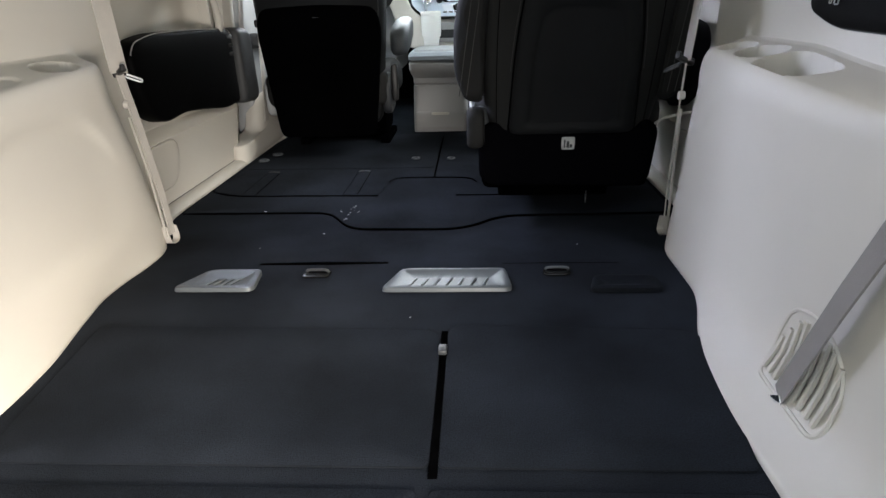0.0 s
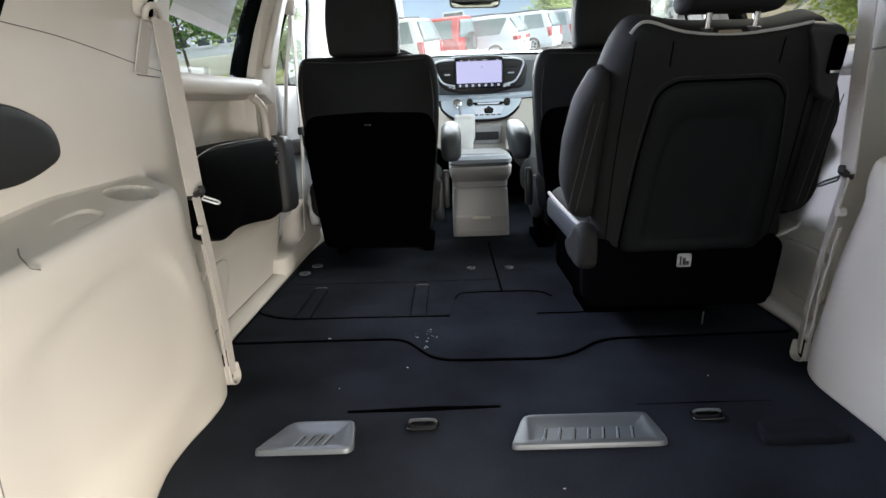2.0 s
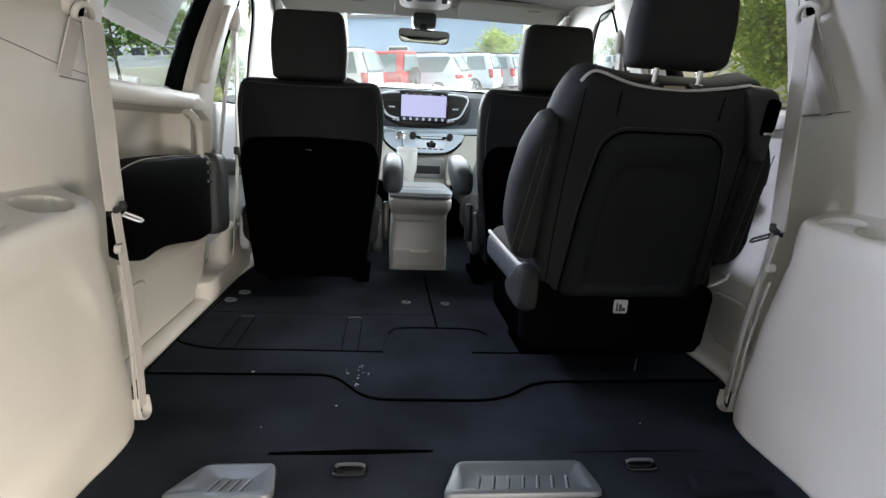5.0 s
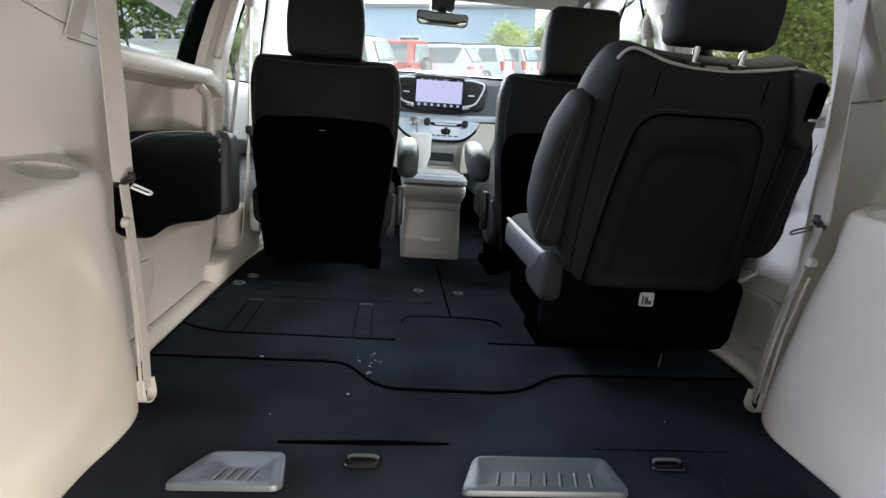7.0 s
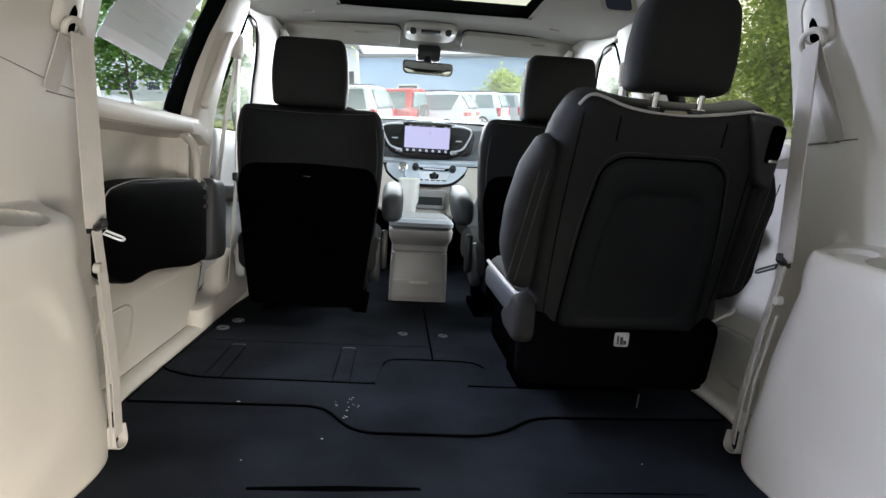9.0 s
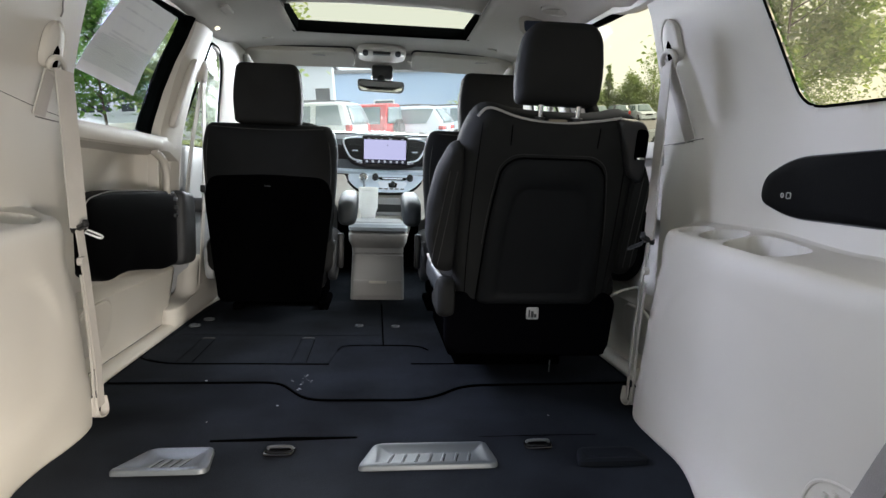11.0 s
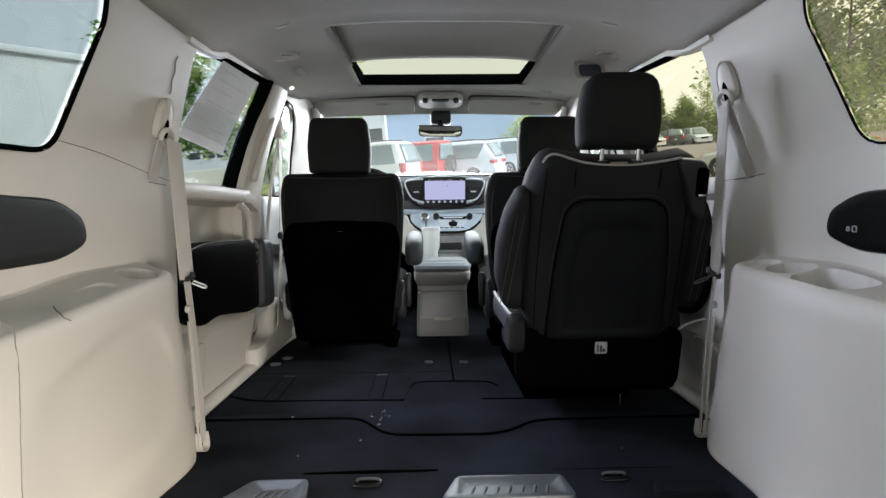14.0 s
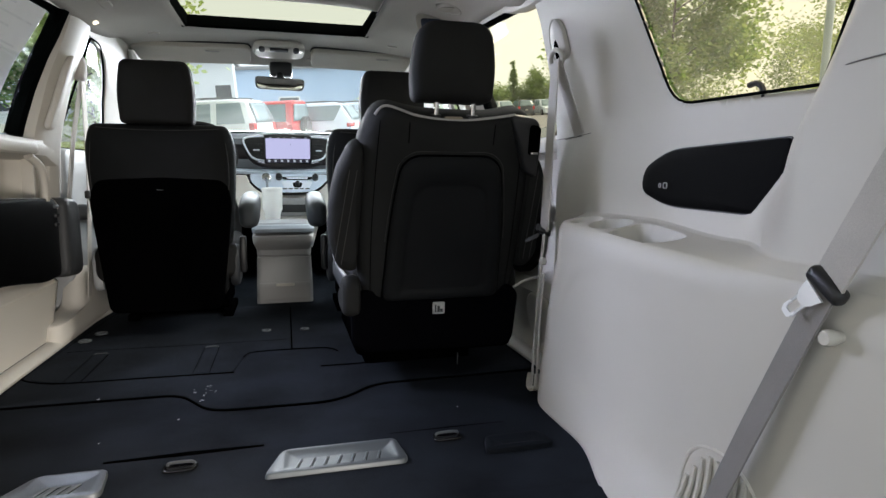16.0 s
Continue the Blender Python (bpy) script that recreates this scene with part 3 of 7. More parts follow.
def sliding_door(s, name):
    d = tagged(new(name), "pale sliding door with black padded lower panel and shelf", "sliding door", kind="structure")
    base = 0.800
    ob = part("door_trim", door_skin(s, 2.17, 2.96, base), TRIM, d)
    solid(ob, 0.012, 0)
    part("outer_skin", box(*sorted((s * 0.850, s * 0.870)), 2.15, 3.16, -0.04, 0.69, 0.006), BLACK_PLASTIC, d, "dark outer door skin")
    part("front_return", box(*sorted((s * 0.775, s * 0.852)), 2.846, 2.858, 0.49, 0.655, 0.004), TRIM, d, "pale front edge of the door")
    # rounded shelf on top of the armrest
    line = rounded([(2.16, -0.02), (2.16, 0.085), (2.78, 0.085), (2.845, 0.06), (2.855, -0.02)], [0.01, 0.02, 0.05, 0.05, 0.01], 5)
    put = lambda u, v, w: (s * (0.815 - v * 0.98), u, 0.655 + w)
    part("armrest_shelf", pillow(line, put, 0.035, 0.015), TRIM, d, "pale rounded shelf below the window")
    part("shelf_catch", tube(curve([(s * 0.775, 2.61, 0.692), (s * 0.772, 2.645, 0.703), (s * 0.770, 2.675, 0.694)]), 0.006, 8), BLACK_PLASTIC, d, "small black lock button")
    # curved end of the pull recess
    part("pull_edge", tube(curve([(s * 0.758, 2.765, 0.648), (s * 0.745, 2.815, 0.615), (s * 0.742, 2.835, 0.56), (s * 0.745, 2.838, 0.505)]), 0.013, 10), TRIM, d)
    # black padded panel
    r0 = 0.0 if s < 0 else 0.12
    line = rounded([(2.215 + r0, 0.475), (2.245 + r0, 0.505), (2.35 + r0, 0.522), (2.57, 0.522), (2.885, 0.512), (2.925, 0.495), (2.93, 0.25), (2.80, 0.243), (2.64, 0.266), (2.47, 0.284), (2.34 + r0, 0.272), (2.265 + r0, 0.308), (2.225 + r0, 0.38)],
                   [0.02, 0.04, 0.08, 0.1, 0.03, 0.02, 0.02, 0.05, 0.08, 0.06, 0.05, 0.05, 0.06], 4)
    put2 = lambda u, v, w: (s * (base - w), u, v)
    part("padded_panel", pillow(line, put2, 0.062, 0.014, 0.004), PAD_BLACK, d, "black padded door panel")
    part("panel_bead", tube([put2(u, v, 0.060) for u, v in line if v > 0.470], 0.0014, 6), STITCH, d, "pale bead along the pad's upper edge")
    for z in (0.485, 0.455, 0.425):
        part("switch", box(min(s * 0.728, s * 0.742), max(s * 0.728, s * 0.742), 2.875, 2.905, z - 0.006, z + 0.006, 0.003), SILVER if z > 0.47 else BLACK_PLASTIC, d, "small door switch")
    # raised oval moulding low on the trim
    line = rect(0.21, 0.15, 0.070, 2.325, 0.145, 6)
    part("oval_moulding", pillow(line, lambda u, v, w: (s * (0.804 - 0.038 * v / 0.24 - w), u, v), 0.012, 0.009), TRIM, d)
    return d


sill(-1), sill(1)
for s in (-1, 1):
    pts = [(s * (lerp(FLOOR_L if s < 0 else FLOOR_R, y) + 0.0535), y, 0.018) for y in [2.18 + 0.06 * k for k in range(14)]]
    tagged(part("trim", tube(pts, 0.0028, 6), DARK_GREY), "dark rubber joint along the door sill", "sill joint", kind="structure")
for s in (-1, 1):
    tagged(part("trim", box(*sorted((s * 0.745, s * 0.82)), 1.80, 2.175, -0.04, 0.48, 0.01), TRIM), "pale panel closing the wheel housing's end", "side trim", kind="structure")
sliding_door(-1, "door_1")
sliding_door(1, "door_2")

# door window frames: (height, half width) of the leaning glass plane
LEAN = [(0.66, 0.795), (0.72, 0.785), (0.9, 0.738), (1.06, 0.668), (1.12, 0.648)]


def door_window(s, name, y0b, y1b, y0t, y1t, label, mat, frame_r=0.018):
    w = tagged(new(name), label, "window", kind="structure")
    zb, zt = 0.675, 1.058
    line = rounded([(y0b, zb), (y1b, zb), (y1t, zt + 0.033), (y0t, zt)], [0.02, 0.03, 0.06, 0.02], 4)
    loop = [(s * (lerp(LEAN, z) + 0.004), y, z) for y, z in line]
    part("window_frame", tube(loop, frame_r * 0.55, 8, closed=True), RUBBER, w, "black rubber door frame")
    bm = bmesh.new()
    for o in (0.010, 0.014):
        bm.faces.new([bm.verts.new((s * (lerp(LEAN, z) + o), y, z)) for y, z in line])
    g = part("pane", bm, mat, w, "window glass", smooth=False)
    g.visible_shadow = False
    return w


win_l = door_window(-1, "window_3", 2.16, 2.74, 2.10, 2.80, "sliding door window with a paper sheet taped inside", SIDE_GLASS)
win_r = door_window(1, "window_4", 2.16, 2.74, 2.10, 2.80, "sliding door window looking over the car park", DOOR_TINT)


def door_post(s, w):
    """Broad black post of the door's front edge."""
    rings = []
    for z in (0.66, 0.75, 0.85, 0.95, 1.03, 1.10):
        y = lerp([(0.66, 2.723), (1.10, 2.797)], z)
        x = lerp(LEAN, z)
        rings.append([(s * (x + a), y + b, z) for a, b in ((0.012, -0.012), (-0.018, -0.006), (-0.022, 0.026), (-0.014, 0.048), (0.02, 0.054), (0.03, 0.02))])
    part("door_post", loft(rings), RUBBER, w, "broad black rubber-edged post")
    rings = []
    for y in (2.11, 2.25, 2.4, 2.55, 2.7, 2.82):
        z = 1.056 + 0.034 * ease((y - 2.10) / 0.75)
        rings.append([(s * (lerp(LEAN, z) + 0.002 + a), y, z + b) for a, b in ((-0.004, -0.003), (0.010, -0.006), (0.030, 0.034), (-0.002, 0.034))])
    part("top_rail", loft(rings), RUBBER, w, "black top rail")


door_post(-1, win_l)
door_post(1, win_r)


def header_rail(s):
    """Pale trim between the door tops and the headliner."""
    rings = []
    for y in [2.09 + 0.1 * i for i in range(19)]:
        z = roof_z(roof_w(y), y)
        rings.append([(s * (roof_w(y) + a), y, z + b) for a, b in ((-0.008, 0.012), (0.0, -0.008), (0.010, -0.013), (0.04, -0.008), (0.04, 0.05), (0.0, 0.05))])
    return tagged(part("trim", loft(rings), TRIM), "pale roof rail trim above the doors", "roof trim", kind="structure")


header_rail(-1), header_rail(1)


def front_pillar(s):
    """Post between sliding and front door, with its grip and belt guide, and the dark lower trim."""
    p = thing("door_pillar", (s * 0.72, 3.05, 0), "pale plastic door pillar with long grab handle", "pillar trim", kind="structure")
    rings = []
    for z in [0.50 + 0.04 * i for i in range(16)]:
        u = min(1.0, (z - 0.5) / 0.56)
        x = lerp([(0.5, 0.775), (0.72, 0.76), (0.9, 0.715), (1.06, 0.655), (1.14, 0.630)], z)
        ya, yb = (2.80 + 0.05 * u if z > 0.655 else 2.945), 3.02 + 0.05 * u + 0.05 * (1 - u)
        rings.append([(s * (x + dx), y, z) for dx, y in ((0.03, ya), (0.0, ya + 0.015), (-0.014, ya + 0.05), (-0.016, yb - 0.06), (-0.004, yb - 0.015), (0.025, yb), (0.05, yb), (0.05, ya))])
    part("pillar_trim", loft(rings), TRIM, p)
    put = lambda u, v, w: (s * (lerp([(0.5, 0.775), (0.72, 0.76), (0.9, 0.715), (1.06, 0.655)], v) - 0.012 - w), u, v)
    line = rounded([(2.855, 0.735), (2.905, 0.735), (2.945, 0.975), (2.90, 0.985)], 0.02, 5)
    part("grab_handle", pillow(line, put, 0.022, 0.010, 0.003), TRIM, p, "long pale grab handle")
    # lower dark cover
    line = rounded([(2.945, 0.235), (3.10, 0.225), (3.09, 0.505), (2.95, 0.515)], [0.03, 0.04, 0.04, 0.03], 4)
    part("lower_cover", pillow(line, lambda u, v, w: (s * (0.82 - w), u, v), 0.10, 0.025, 0.004), PANEL_COVER, p, "charcoal lower pillar cover")
    part("foot_trim", pillow(rounded([(2.90, 0.003), (3.52, 0.003), (3.54, 0.11), (3.42, 0.205), (3.24, 0.245), (3.14, 0.21), (3.10, 0.09), (2.90, 0.075)], [0.01, 0.03, 0.06, 0.06, 0.05, 0.04, 0.05, 0.01], 4), lambda u, v, w: (s * (0.82 - w), u, v), 0.08, 0.035, 0.006), TRIM, p)
    return p


front_pillar(-1), front_pillar(1)


def front_belt(s):
    b = thing("seat_belt", (s * 0.70, 3.05, 0.9), "pale front seat belt hanging from the door pillar", "seat belt", "seat belts")
    top = Vector((s * 0.675, 3.06, 0.955))
    part("guide_cover", pillow(rect(0.06, 0.09, 0.028, 3.06, 0.965, 5), lambda u, v, w: (s * (0.700 - w), u, v), 0.035, 0.015, 0.004), WEBBING, b, "pale belt guide cover")
    part("webbing", join(strap([top, (s * 0.715, 3.05, 0.72), (s * 0.735, 3.03, 0.505)], (0, 1, 0), 0.042), strap([top, (s * 0.69, 3.11, 0.75), (s * 0.695, 3.12, 0.52), (s * 0.71, 3.10, 0.14)], (0, 1, 0.1), 0.042)), WEBBING, b)
    part("buckle_tongue", join(box(s * 0.69 - 0.010, s * 0.69 + 0.010, 3.075, 3.125, 0.505, 0.535, 0.006), tube([(s * 0.685, 3.10, 0.505), (s * 0.682, 3.10, 0.46)], 0.006, 8)), BLACK_PLASTIC, b, "black belt tongue")
    return b


front_belt(-1), front_belt(1)

# front doors and their glass
for s, nm in ((-1, "door_3"), (1, "door_4")):
    d = tagged(new(nm), "front door with grey inner panel and armrest", "front door", kind="structure")
    put = lambda u, v, w, s=s: (s * (0.86 - w), u, v)
    part("door_panel", pillow(rounded([(3.14, 0.02), (4.30, 0.02), (4.40, 0.70), (3.12, 0.69)], 0.04, 4), put, 0.09, 0.02), GREY_LEATHER, d)
    part("armrest", pillow(rounded([(3.20, 0.42), (3.85, 0.40), (3.90, 0.46), (3.20, 0.48)], 0.02, 4), put, 0.15, 0.025), DARK_GREY, d, "dark padded armrest")

for s, nm in ((-1, "window_5"), (1, "window_6")):
    w = tagged(new(nm), "front door window, clear glass", "window", kind="structure")
    line = rounded([(3.14, 0.69), (3.70, 0.70), (3.61, 0.865), (3.45, 1.0), (3.27, 1.092), (3.15, 1.092)], [0.02, 0.02, 0.10, 0.10, 0.03, 0.02], 5)
    loop = [(s * (lerp(LEAN, z) + 0.01), y, z) for y, z in line]
    part("window_frame", tube(loop, 0.0042, 8, closed=True), RUBBER, w, "black rubber frame")
    bm = bmesh.new()
    for o in (0.016, 0.020):
        bm.faces.new([bm.verts.new((s * (lerp(LEAN, z) + o), y, z)) for y, z in line])
    part("pane", bm, GLASS, w, "window glass", smooth=False).visible_shadow = False
    rings = []
    for u in [k / 10 for k in range(11)]:
        f = min(1.0, 0.15 + 3.0 * u)
        y = 3.60 + 1.02 * u
        z = 1.085 - 0.265 * max(0.0, u) ** 1.35 + 0.055 * (1 - u) ** 2
        x = 0.628 + 0.118 * u
        rings.append([(s * (x + a * f), y + c * f, z + b * f) for a, b, c in ((-0.05, 0.02, 0.02), (-0.042, -0.014, 0), (0.0, -0.036, -0.03), (0.04, -0.014, -0.04), (0.075, 0.03, 0), (-0.01, 0.045, 0.03))])
    tagged(part("trim", loft(rings), TRIM), "pale windscreen pillar trim", "pillar trim", kind="structure")
    web = rounded([(3.715, 0.68), (4.46, 0.70), (4.36, 0.90), (3.95, 1.05), (3.86, 1.22), (3.10, 1.22), (3.10, 1.104), (3.275, 1.104), (3.462, 1.010), (3.625, 0.872)], [0.01, 0.02, 0.02, 0.03, 0.02, 0.01, 0.01, 0.03, 0.10, 0.10], 5)
    tagged(part("trim", pillow(web, lambda u, v, q: (s * (lerp(LEAN, v) + 0.026 - q), u, v), 0.018, 0.008), TRIM), "pale trim between the front door glass and windscreen", "pillar trim", kind="structure")

# ---------------------------------------------------------------- windscreen, header, visors, mirror


def windscreen_put(u, v):
    """u across -1..1, v from the header (0) to the cowl (1)."""
    w = 0.66 + 0.13 * v
    bow = 0.10 * (1 - u * u)
    return (u * w, 3.82 + 0.86 * v + bow * (0.3 + v), 1.165 - 0.31 * v + 0.02 * (1 - u * u) - 0.05 * abs(u) ** 3 * (1 - v))


screen = tagged(new("window_7"), "wide raked windscreen, clear glass", "windscreen", kind="structure")
part("pane", grid_mesh([[windscreen_put(k / 10 - 1, j / 8) for k in range(21)] for j in range(9)]), GLASS, screen, "clear glass").visible_shadow = False
rows = []
for k in range(31):
    x = 0.66 * (k / 15 - 1)
    top = roof_z(x, 3.76)
    rows.append([(x, 3.76, top), (x, 3.80, top - 0.012), (x, 3.84, min(top - 0.02, 1.158)), (x, 3.87, min(top - 0.02, 1.150)), (x, 3.89, top + 0.03)])
tagged(solid(part("trim", grid_mesh(rows), HEADLINER), 0.01, 0), "pale windscreen header trim", "roof trim", kind="structure")


def visor(x0, x1):
    v = thing("sun_visor", ((x0 + x1) / 2, 3.72, 1.15), "pale folded-up sun visor against the headliner", "sun visor", "sun visors")
    w = x1 - x0
    line = rounded([(x0, -0.065), (x1, -0.065), (x1, 0.065), (x0, 0.065)], 0.030, 5)
    a = radians(24)
    put = lambda u, t, d: (u, 3.72 + t * math.cos(a) + d * math.sin(a), 1.160 - t * math.sin(a) + d * math.cos(a) - 0.010 * (u / 0.6) ** 2)
    part("flap", pillow(line, put, 0.028, 0.010, 0.002), TRIM, v)
    cx = (x0 + x1) / 2
    part("label", box(cx + 0.06, cx + 0.12, 3.672, 3.684, 1.166, 1.1695), STITCH, v, "small printed label")
    # dark grey tube drawn as the shadow line above the visor
    part("top_shadow", tube([put(u * 1.0, t * 1.0, 0.027) for u, t in line if t < 0.0], 0.0050, 6), DARK_GREY, v, "dark strip for the shadow above the visor")
    part("hinge", tube([(x0 + 0.02, 3.76, 1.165), (x0 - 0.02, 3.77, 1.170)], 0.008, 8), TRIM, v)
    return v


visor(-0.650, -0.133)
visor(0.150, 0.660)

oh = thing("overhead_console", (0, 3.62, 1.17), "grey overhead console with reading lamps", "overhead console")
part("housing", pillow(rect(0.235, 0.20, 0.07, 0, 0, 6), lambda u, v, w: (u, 3.66 + v, 1.203 - 0.10 * v - w), 0.032, 0.014), TRIM, oh)
part("switch_plate", box(-0.042, 0.042, 3.575, 3.62, 1.168, 1.178, 0.003), DARK_GREY, oh, "dark switch plate")
for x in (-0.085, 0.085):
    part("reading_lamp", pillow(rect(0.045, 0.045, 0.02, 0, 0, 5), lambda u, v, w, x=x: (x + u, 3.61 + v, 1.177 - w), 0.008, 0.003), WHITE_PLASTIC, oh, "clear reading lamp lens")
    part("microphone", tube([(x * 0.9, 3.575, 1.165), (x * 0.9, 3.585, 1.18)], 0.014, 10), DARK_SILVER, oh)

mir = thing("rear_view_mirror", (0.0, 3.70, 1.03), "black rear-view mirror below the header", "mirror")
put = lambda u, v, w: (0.0 + u, 3.70 - w + 0.02 * u + 0.15 * v, 1.035 + v - 0.10 * w)
mline = rounded([(-0.112, -0.028), (0.108, -0.032), (0.118, 0.026), (-0.118, 0.034)], 0.022, 5)
part("mirror_body", pillow(mline, put, 0.03, 0.010), BLACK_PLASTIC, mir)
part("mirror_glass", pillow([(u * 0.93, v * 0.84) for u, v in mline], put, 0.0315, 0.001), MIRROR, mir, "silvered glass")
part("mirror_mount", join(tube(curve([(0.0, 3.70, 1.05), (0.0, 3.76, 1.075), (0, 3.82, 1.125)]), 0.018, 10), box(-0.05, 0.06, 3.77, 3.87, 1.085, 1.155, 0.015)), BLACK_PLASTIC, mir, "black stalk and camera cover")

# ---------------------------------------------------------------- dashboard
dash = thing("dashboard", (0, 4.3, 0.6), "pale grey dashboard with dark band and central screen", "dashboard")
# upper pad, swept across the car
prof = [(4.10, 0.60), (4.085, 0.66), (4.085, 0.74), (4.095, 0.80), (4.125, 0.825), (4.20, 0.838), (4.40, 0.845), (4.70, 0.845), (4.80, 0.80), (4.80, 0.55), (4.3, 0.55)]


def dash_ring(x):
    sweep = 0.10 * (x / 0.78) ** 2
    drop = 0.015 * abs(x / 0.78) ** 1.5
    return [(x, y + sweep * (1 if y < 4.6 else 0.3), z - drop) for y, z in prof]


part("upper_pad", loft([dash_ring(0.79 * (k / 16 - 1)) for k in range(33)]), DASH_PAD, dash, "grey padded dash top")
part("top_cover", loft([[(x, y + 0.10 * (x / 0.78) ** 2 * 0.6, z) for y, z in ((4.16, 0.838), (4.20, 0.848), (4.45, 0.853), (4.72, 0.852), (4.72, 0.84), (4.2, 0.835))] for x in [0.74 * (k / 10 - 1) for k in range(21)]]), DARK_GREY, dash, "dark grey dash top")
bandp = lambda x, z, d=0.0: (x, 4.083 + 0.10 * (x / 0.78) ** 2 - d, z)
part("dark_band", pillow(rounded([(-0.70, 0.655), (0.27, 0.655), (0.29, 0.79), (-0.72, 0.79)], 0.04, 5), lambda u, v, w: bandp(u, v, w), 0.008, 0.004), WOOD_GRAIN, dash, "dark brown band")
CX = 0.030
surround = rounded([(CX - 0.255, 0.802), (CX - 0.20, 0.660), (CX - 0.11, 0.636), (CX + 0.11, 0.636), (CX + 0.20, 0.660), (CX + 0.262, 0.802), (CX + 0.12, 0.824), (CX - 0.12, 0.824)], [0.05, 0.07, 0.05, 0.05, 0.07, 0.05, 0.1, 0.1], 5)
part("screen_surround", pillow(surround, lambda u, v, w: bandp(u, v, w + 0.004), 0.022, 0.008), WOOD_GRAIN, dash, "gloss dark brown screen surround")
for s in (-1, 1):
    arc = [(CX + s * 0.126, 0.808), (CX + s * 0.175, 0.806), (CX + s * 0.222, 0.797), (CX + s * 0.232, 0.775), (CX + s * 0.205, 0.715), (CX + s * 0.178, 0.688), (CX + s * 0.126, 0.676)]
    part("surround_trim", tube([bandp(p.x, p.y, 0.027) for p in curve([(u, v, 0) for u, v in arc])], 0.0052, 8), SATIN, dash, "bright metal line round the air vent")
part("screen", box(CX - 0.122, CX + 0.122, 4.046, 4.058, 0.662, 0.812, 0.003), BLACK_GLOSS, dash, "central touch screen, lit")
part("screen_picture", box(CX - 0.117, CX + 0.117, 4.0445, 4.0475, 0.688, 0.797), SCREEN, dash, "lit pale violet screen", smooth=False)
part("screen_bar", box(CX - 0.117, CX + 0.117, 4.0445, 4.0475, 0.667, 0.686), SCREEN_DARK, dash, "dark icon bar", smooth=False)
for k in range(7):
    x = CX - 0.100 + k * 0.0333
    part("icon", box(x - 0.006, x + 0.006, 4.0425, 4.045, 0.670, 0.683, 0.001), ICON, dash)
for x, w in ((-0.09, 0.012), (-0.05, 0.01), (-0.02, 0.008), (0.03, 0.02), (0.095, 0.014)):
    part("status_mark", box(CX + x - w / 2, CX + x + w / 2, 4.0425, 4.045, 0.7995, 0.804), ICON, dash)
part("map_mark", box(CX + 0.012, CX + 0.017, 4.0425, 4.045, 0.765, 0.770), DARK_GREY, dash)
for s in (-1, 1):
    line = rounded([(CX + s * 0.126, 0.798), (CX + s * 0.126, 0.668), (CX + s * 0.178, 0.682), (CX + s * 0.222, 0.788)], [0.01, 0.01, 0.03, 0.02], 4)
    part("air_vent", pillow(line, lambda u, v, w: bandp(u, v, w + 0.024), 0.004, 0.002), CUBBY, dash, "black air vent")
    for z in (0.705, 0.725, 0.745, 0.765):
        part("vent_slat", box(*sorted((CX + s * 0.132, CX + s * (0.150 + (z - 0.68) * 0.55))), 4.050, 4.056, z - 0.003, z + 0.003, 0.001), BLACK_PLASTIC, dash)
    part("vent_lever", box(*sorted((CX + s * 0.150, CX + s * 0.182)), 4.043, 4.05, 0.730, 0.737, 0.002), SATIN, dash)
    for k in (0, 1):
        part("button", box(*sorted((CX + s * (0.125 + 0.02 * k), CX + s * (0.140 + 0.02 * k))), 4.043, 4.05, 0.663 + 0.004 * k, 0.671 + 0.004 * k, 0.002), ICON, dash)
part("silver_strip", loft([[(x, 4.075 + 0.10 * (x / 0.78) ** 2 + a, 0.612 + b + 0.02 * (x / 0.5) ** 2) for a, b in ((0.02, -0.014), (-0.012, -0.010), (-0.016, 0.004), (0.0, 0.018), (0.03, 0.02))] for x in [0.62 * (k / 12 - 1) for k in range(25)]]), SKYLIT_SILVER, dash, "satin silver strip")
part("dark_strip", loft([[(x, 4.068 + 0.10 * (x / 0.78) ** 2 + a, 0.595 + b + 0.02 * (x / 0.5) ** 2) for a, b in ((0.03, -0.010), (-0.004, -0.008), (-0.004, 0.006), (0.03, 0.008))] for x in [0.60 * (k / 12 - 1) for k in range(25)]]), BLACK_PLASTIC, dash)
# sloping control panel: satin plate with a dark lower rim, knobs and a curved button row
cpl = rounded([(CX - 0.205, 0.603), (CX - 0.200, 0.560), (CX - 0.125, 0.500), (CX + 0.125, 0.500), (CX + 0.200, 0.560), (CX + 0.225, 0.603)], [0.01, 0.03, 0.05, 0.05, 0.03, 0.01], 5)
cput = lambda u, v, w: (u, 4.070 - (0.60 - v) * 0.55 - w, v)
part("control_panel", pillow(cpl, cput, 0.012, 0.005), SKYLIT_SILVER, dash, "satin silver climate panel")
rim = [(CX - 0.205, 0.560), (CX - 0.165, 0.525), (CX - 0.11, 0.503), (CX, 0.498), (CX + 0.11, 0.503), (CX + 0.165, 0.525), (CX + 0.205, 0.560)]
part("panel_line", tube([cput(p.x, p.y, 0.011) for p in curve([(u, v, 0) for u, v in rim])], 0.0075, 8), BLACK_GLOSS, dash, "dark lower rim of the panel")
part("button_row", pillow(rounded([(CX - 0.045, 0.590), (CX + 0.135, 0.590), (CX + 0.115, 0.574), (CX - 0.025, 0.574)], 0.006, 4), cput, 0.016, 0.002), BLACK_GLOSS, dash, "dark row of buttons")
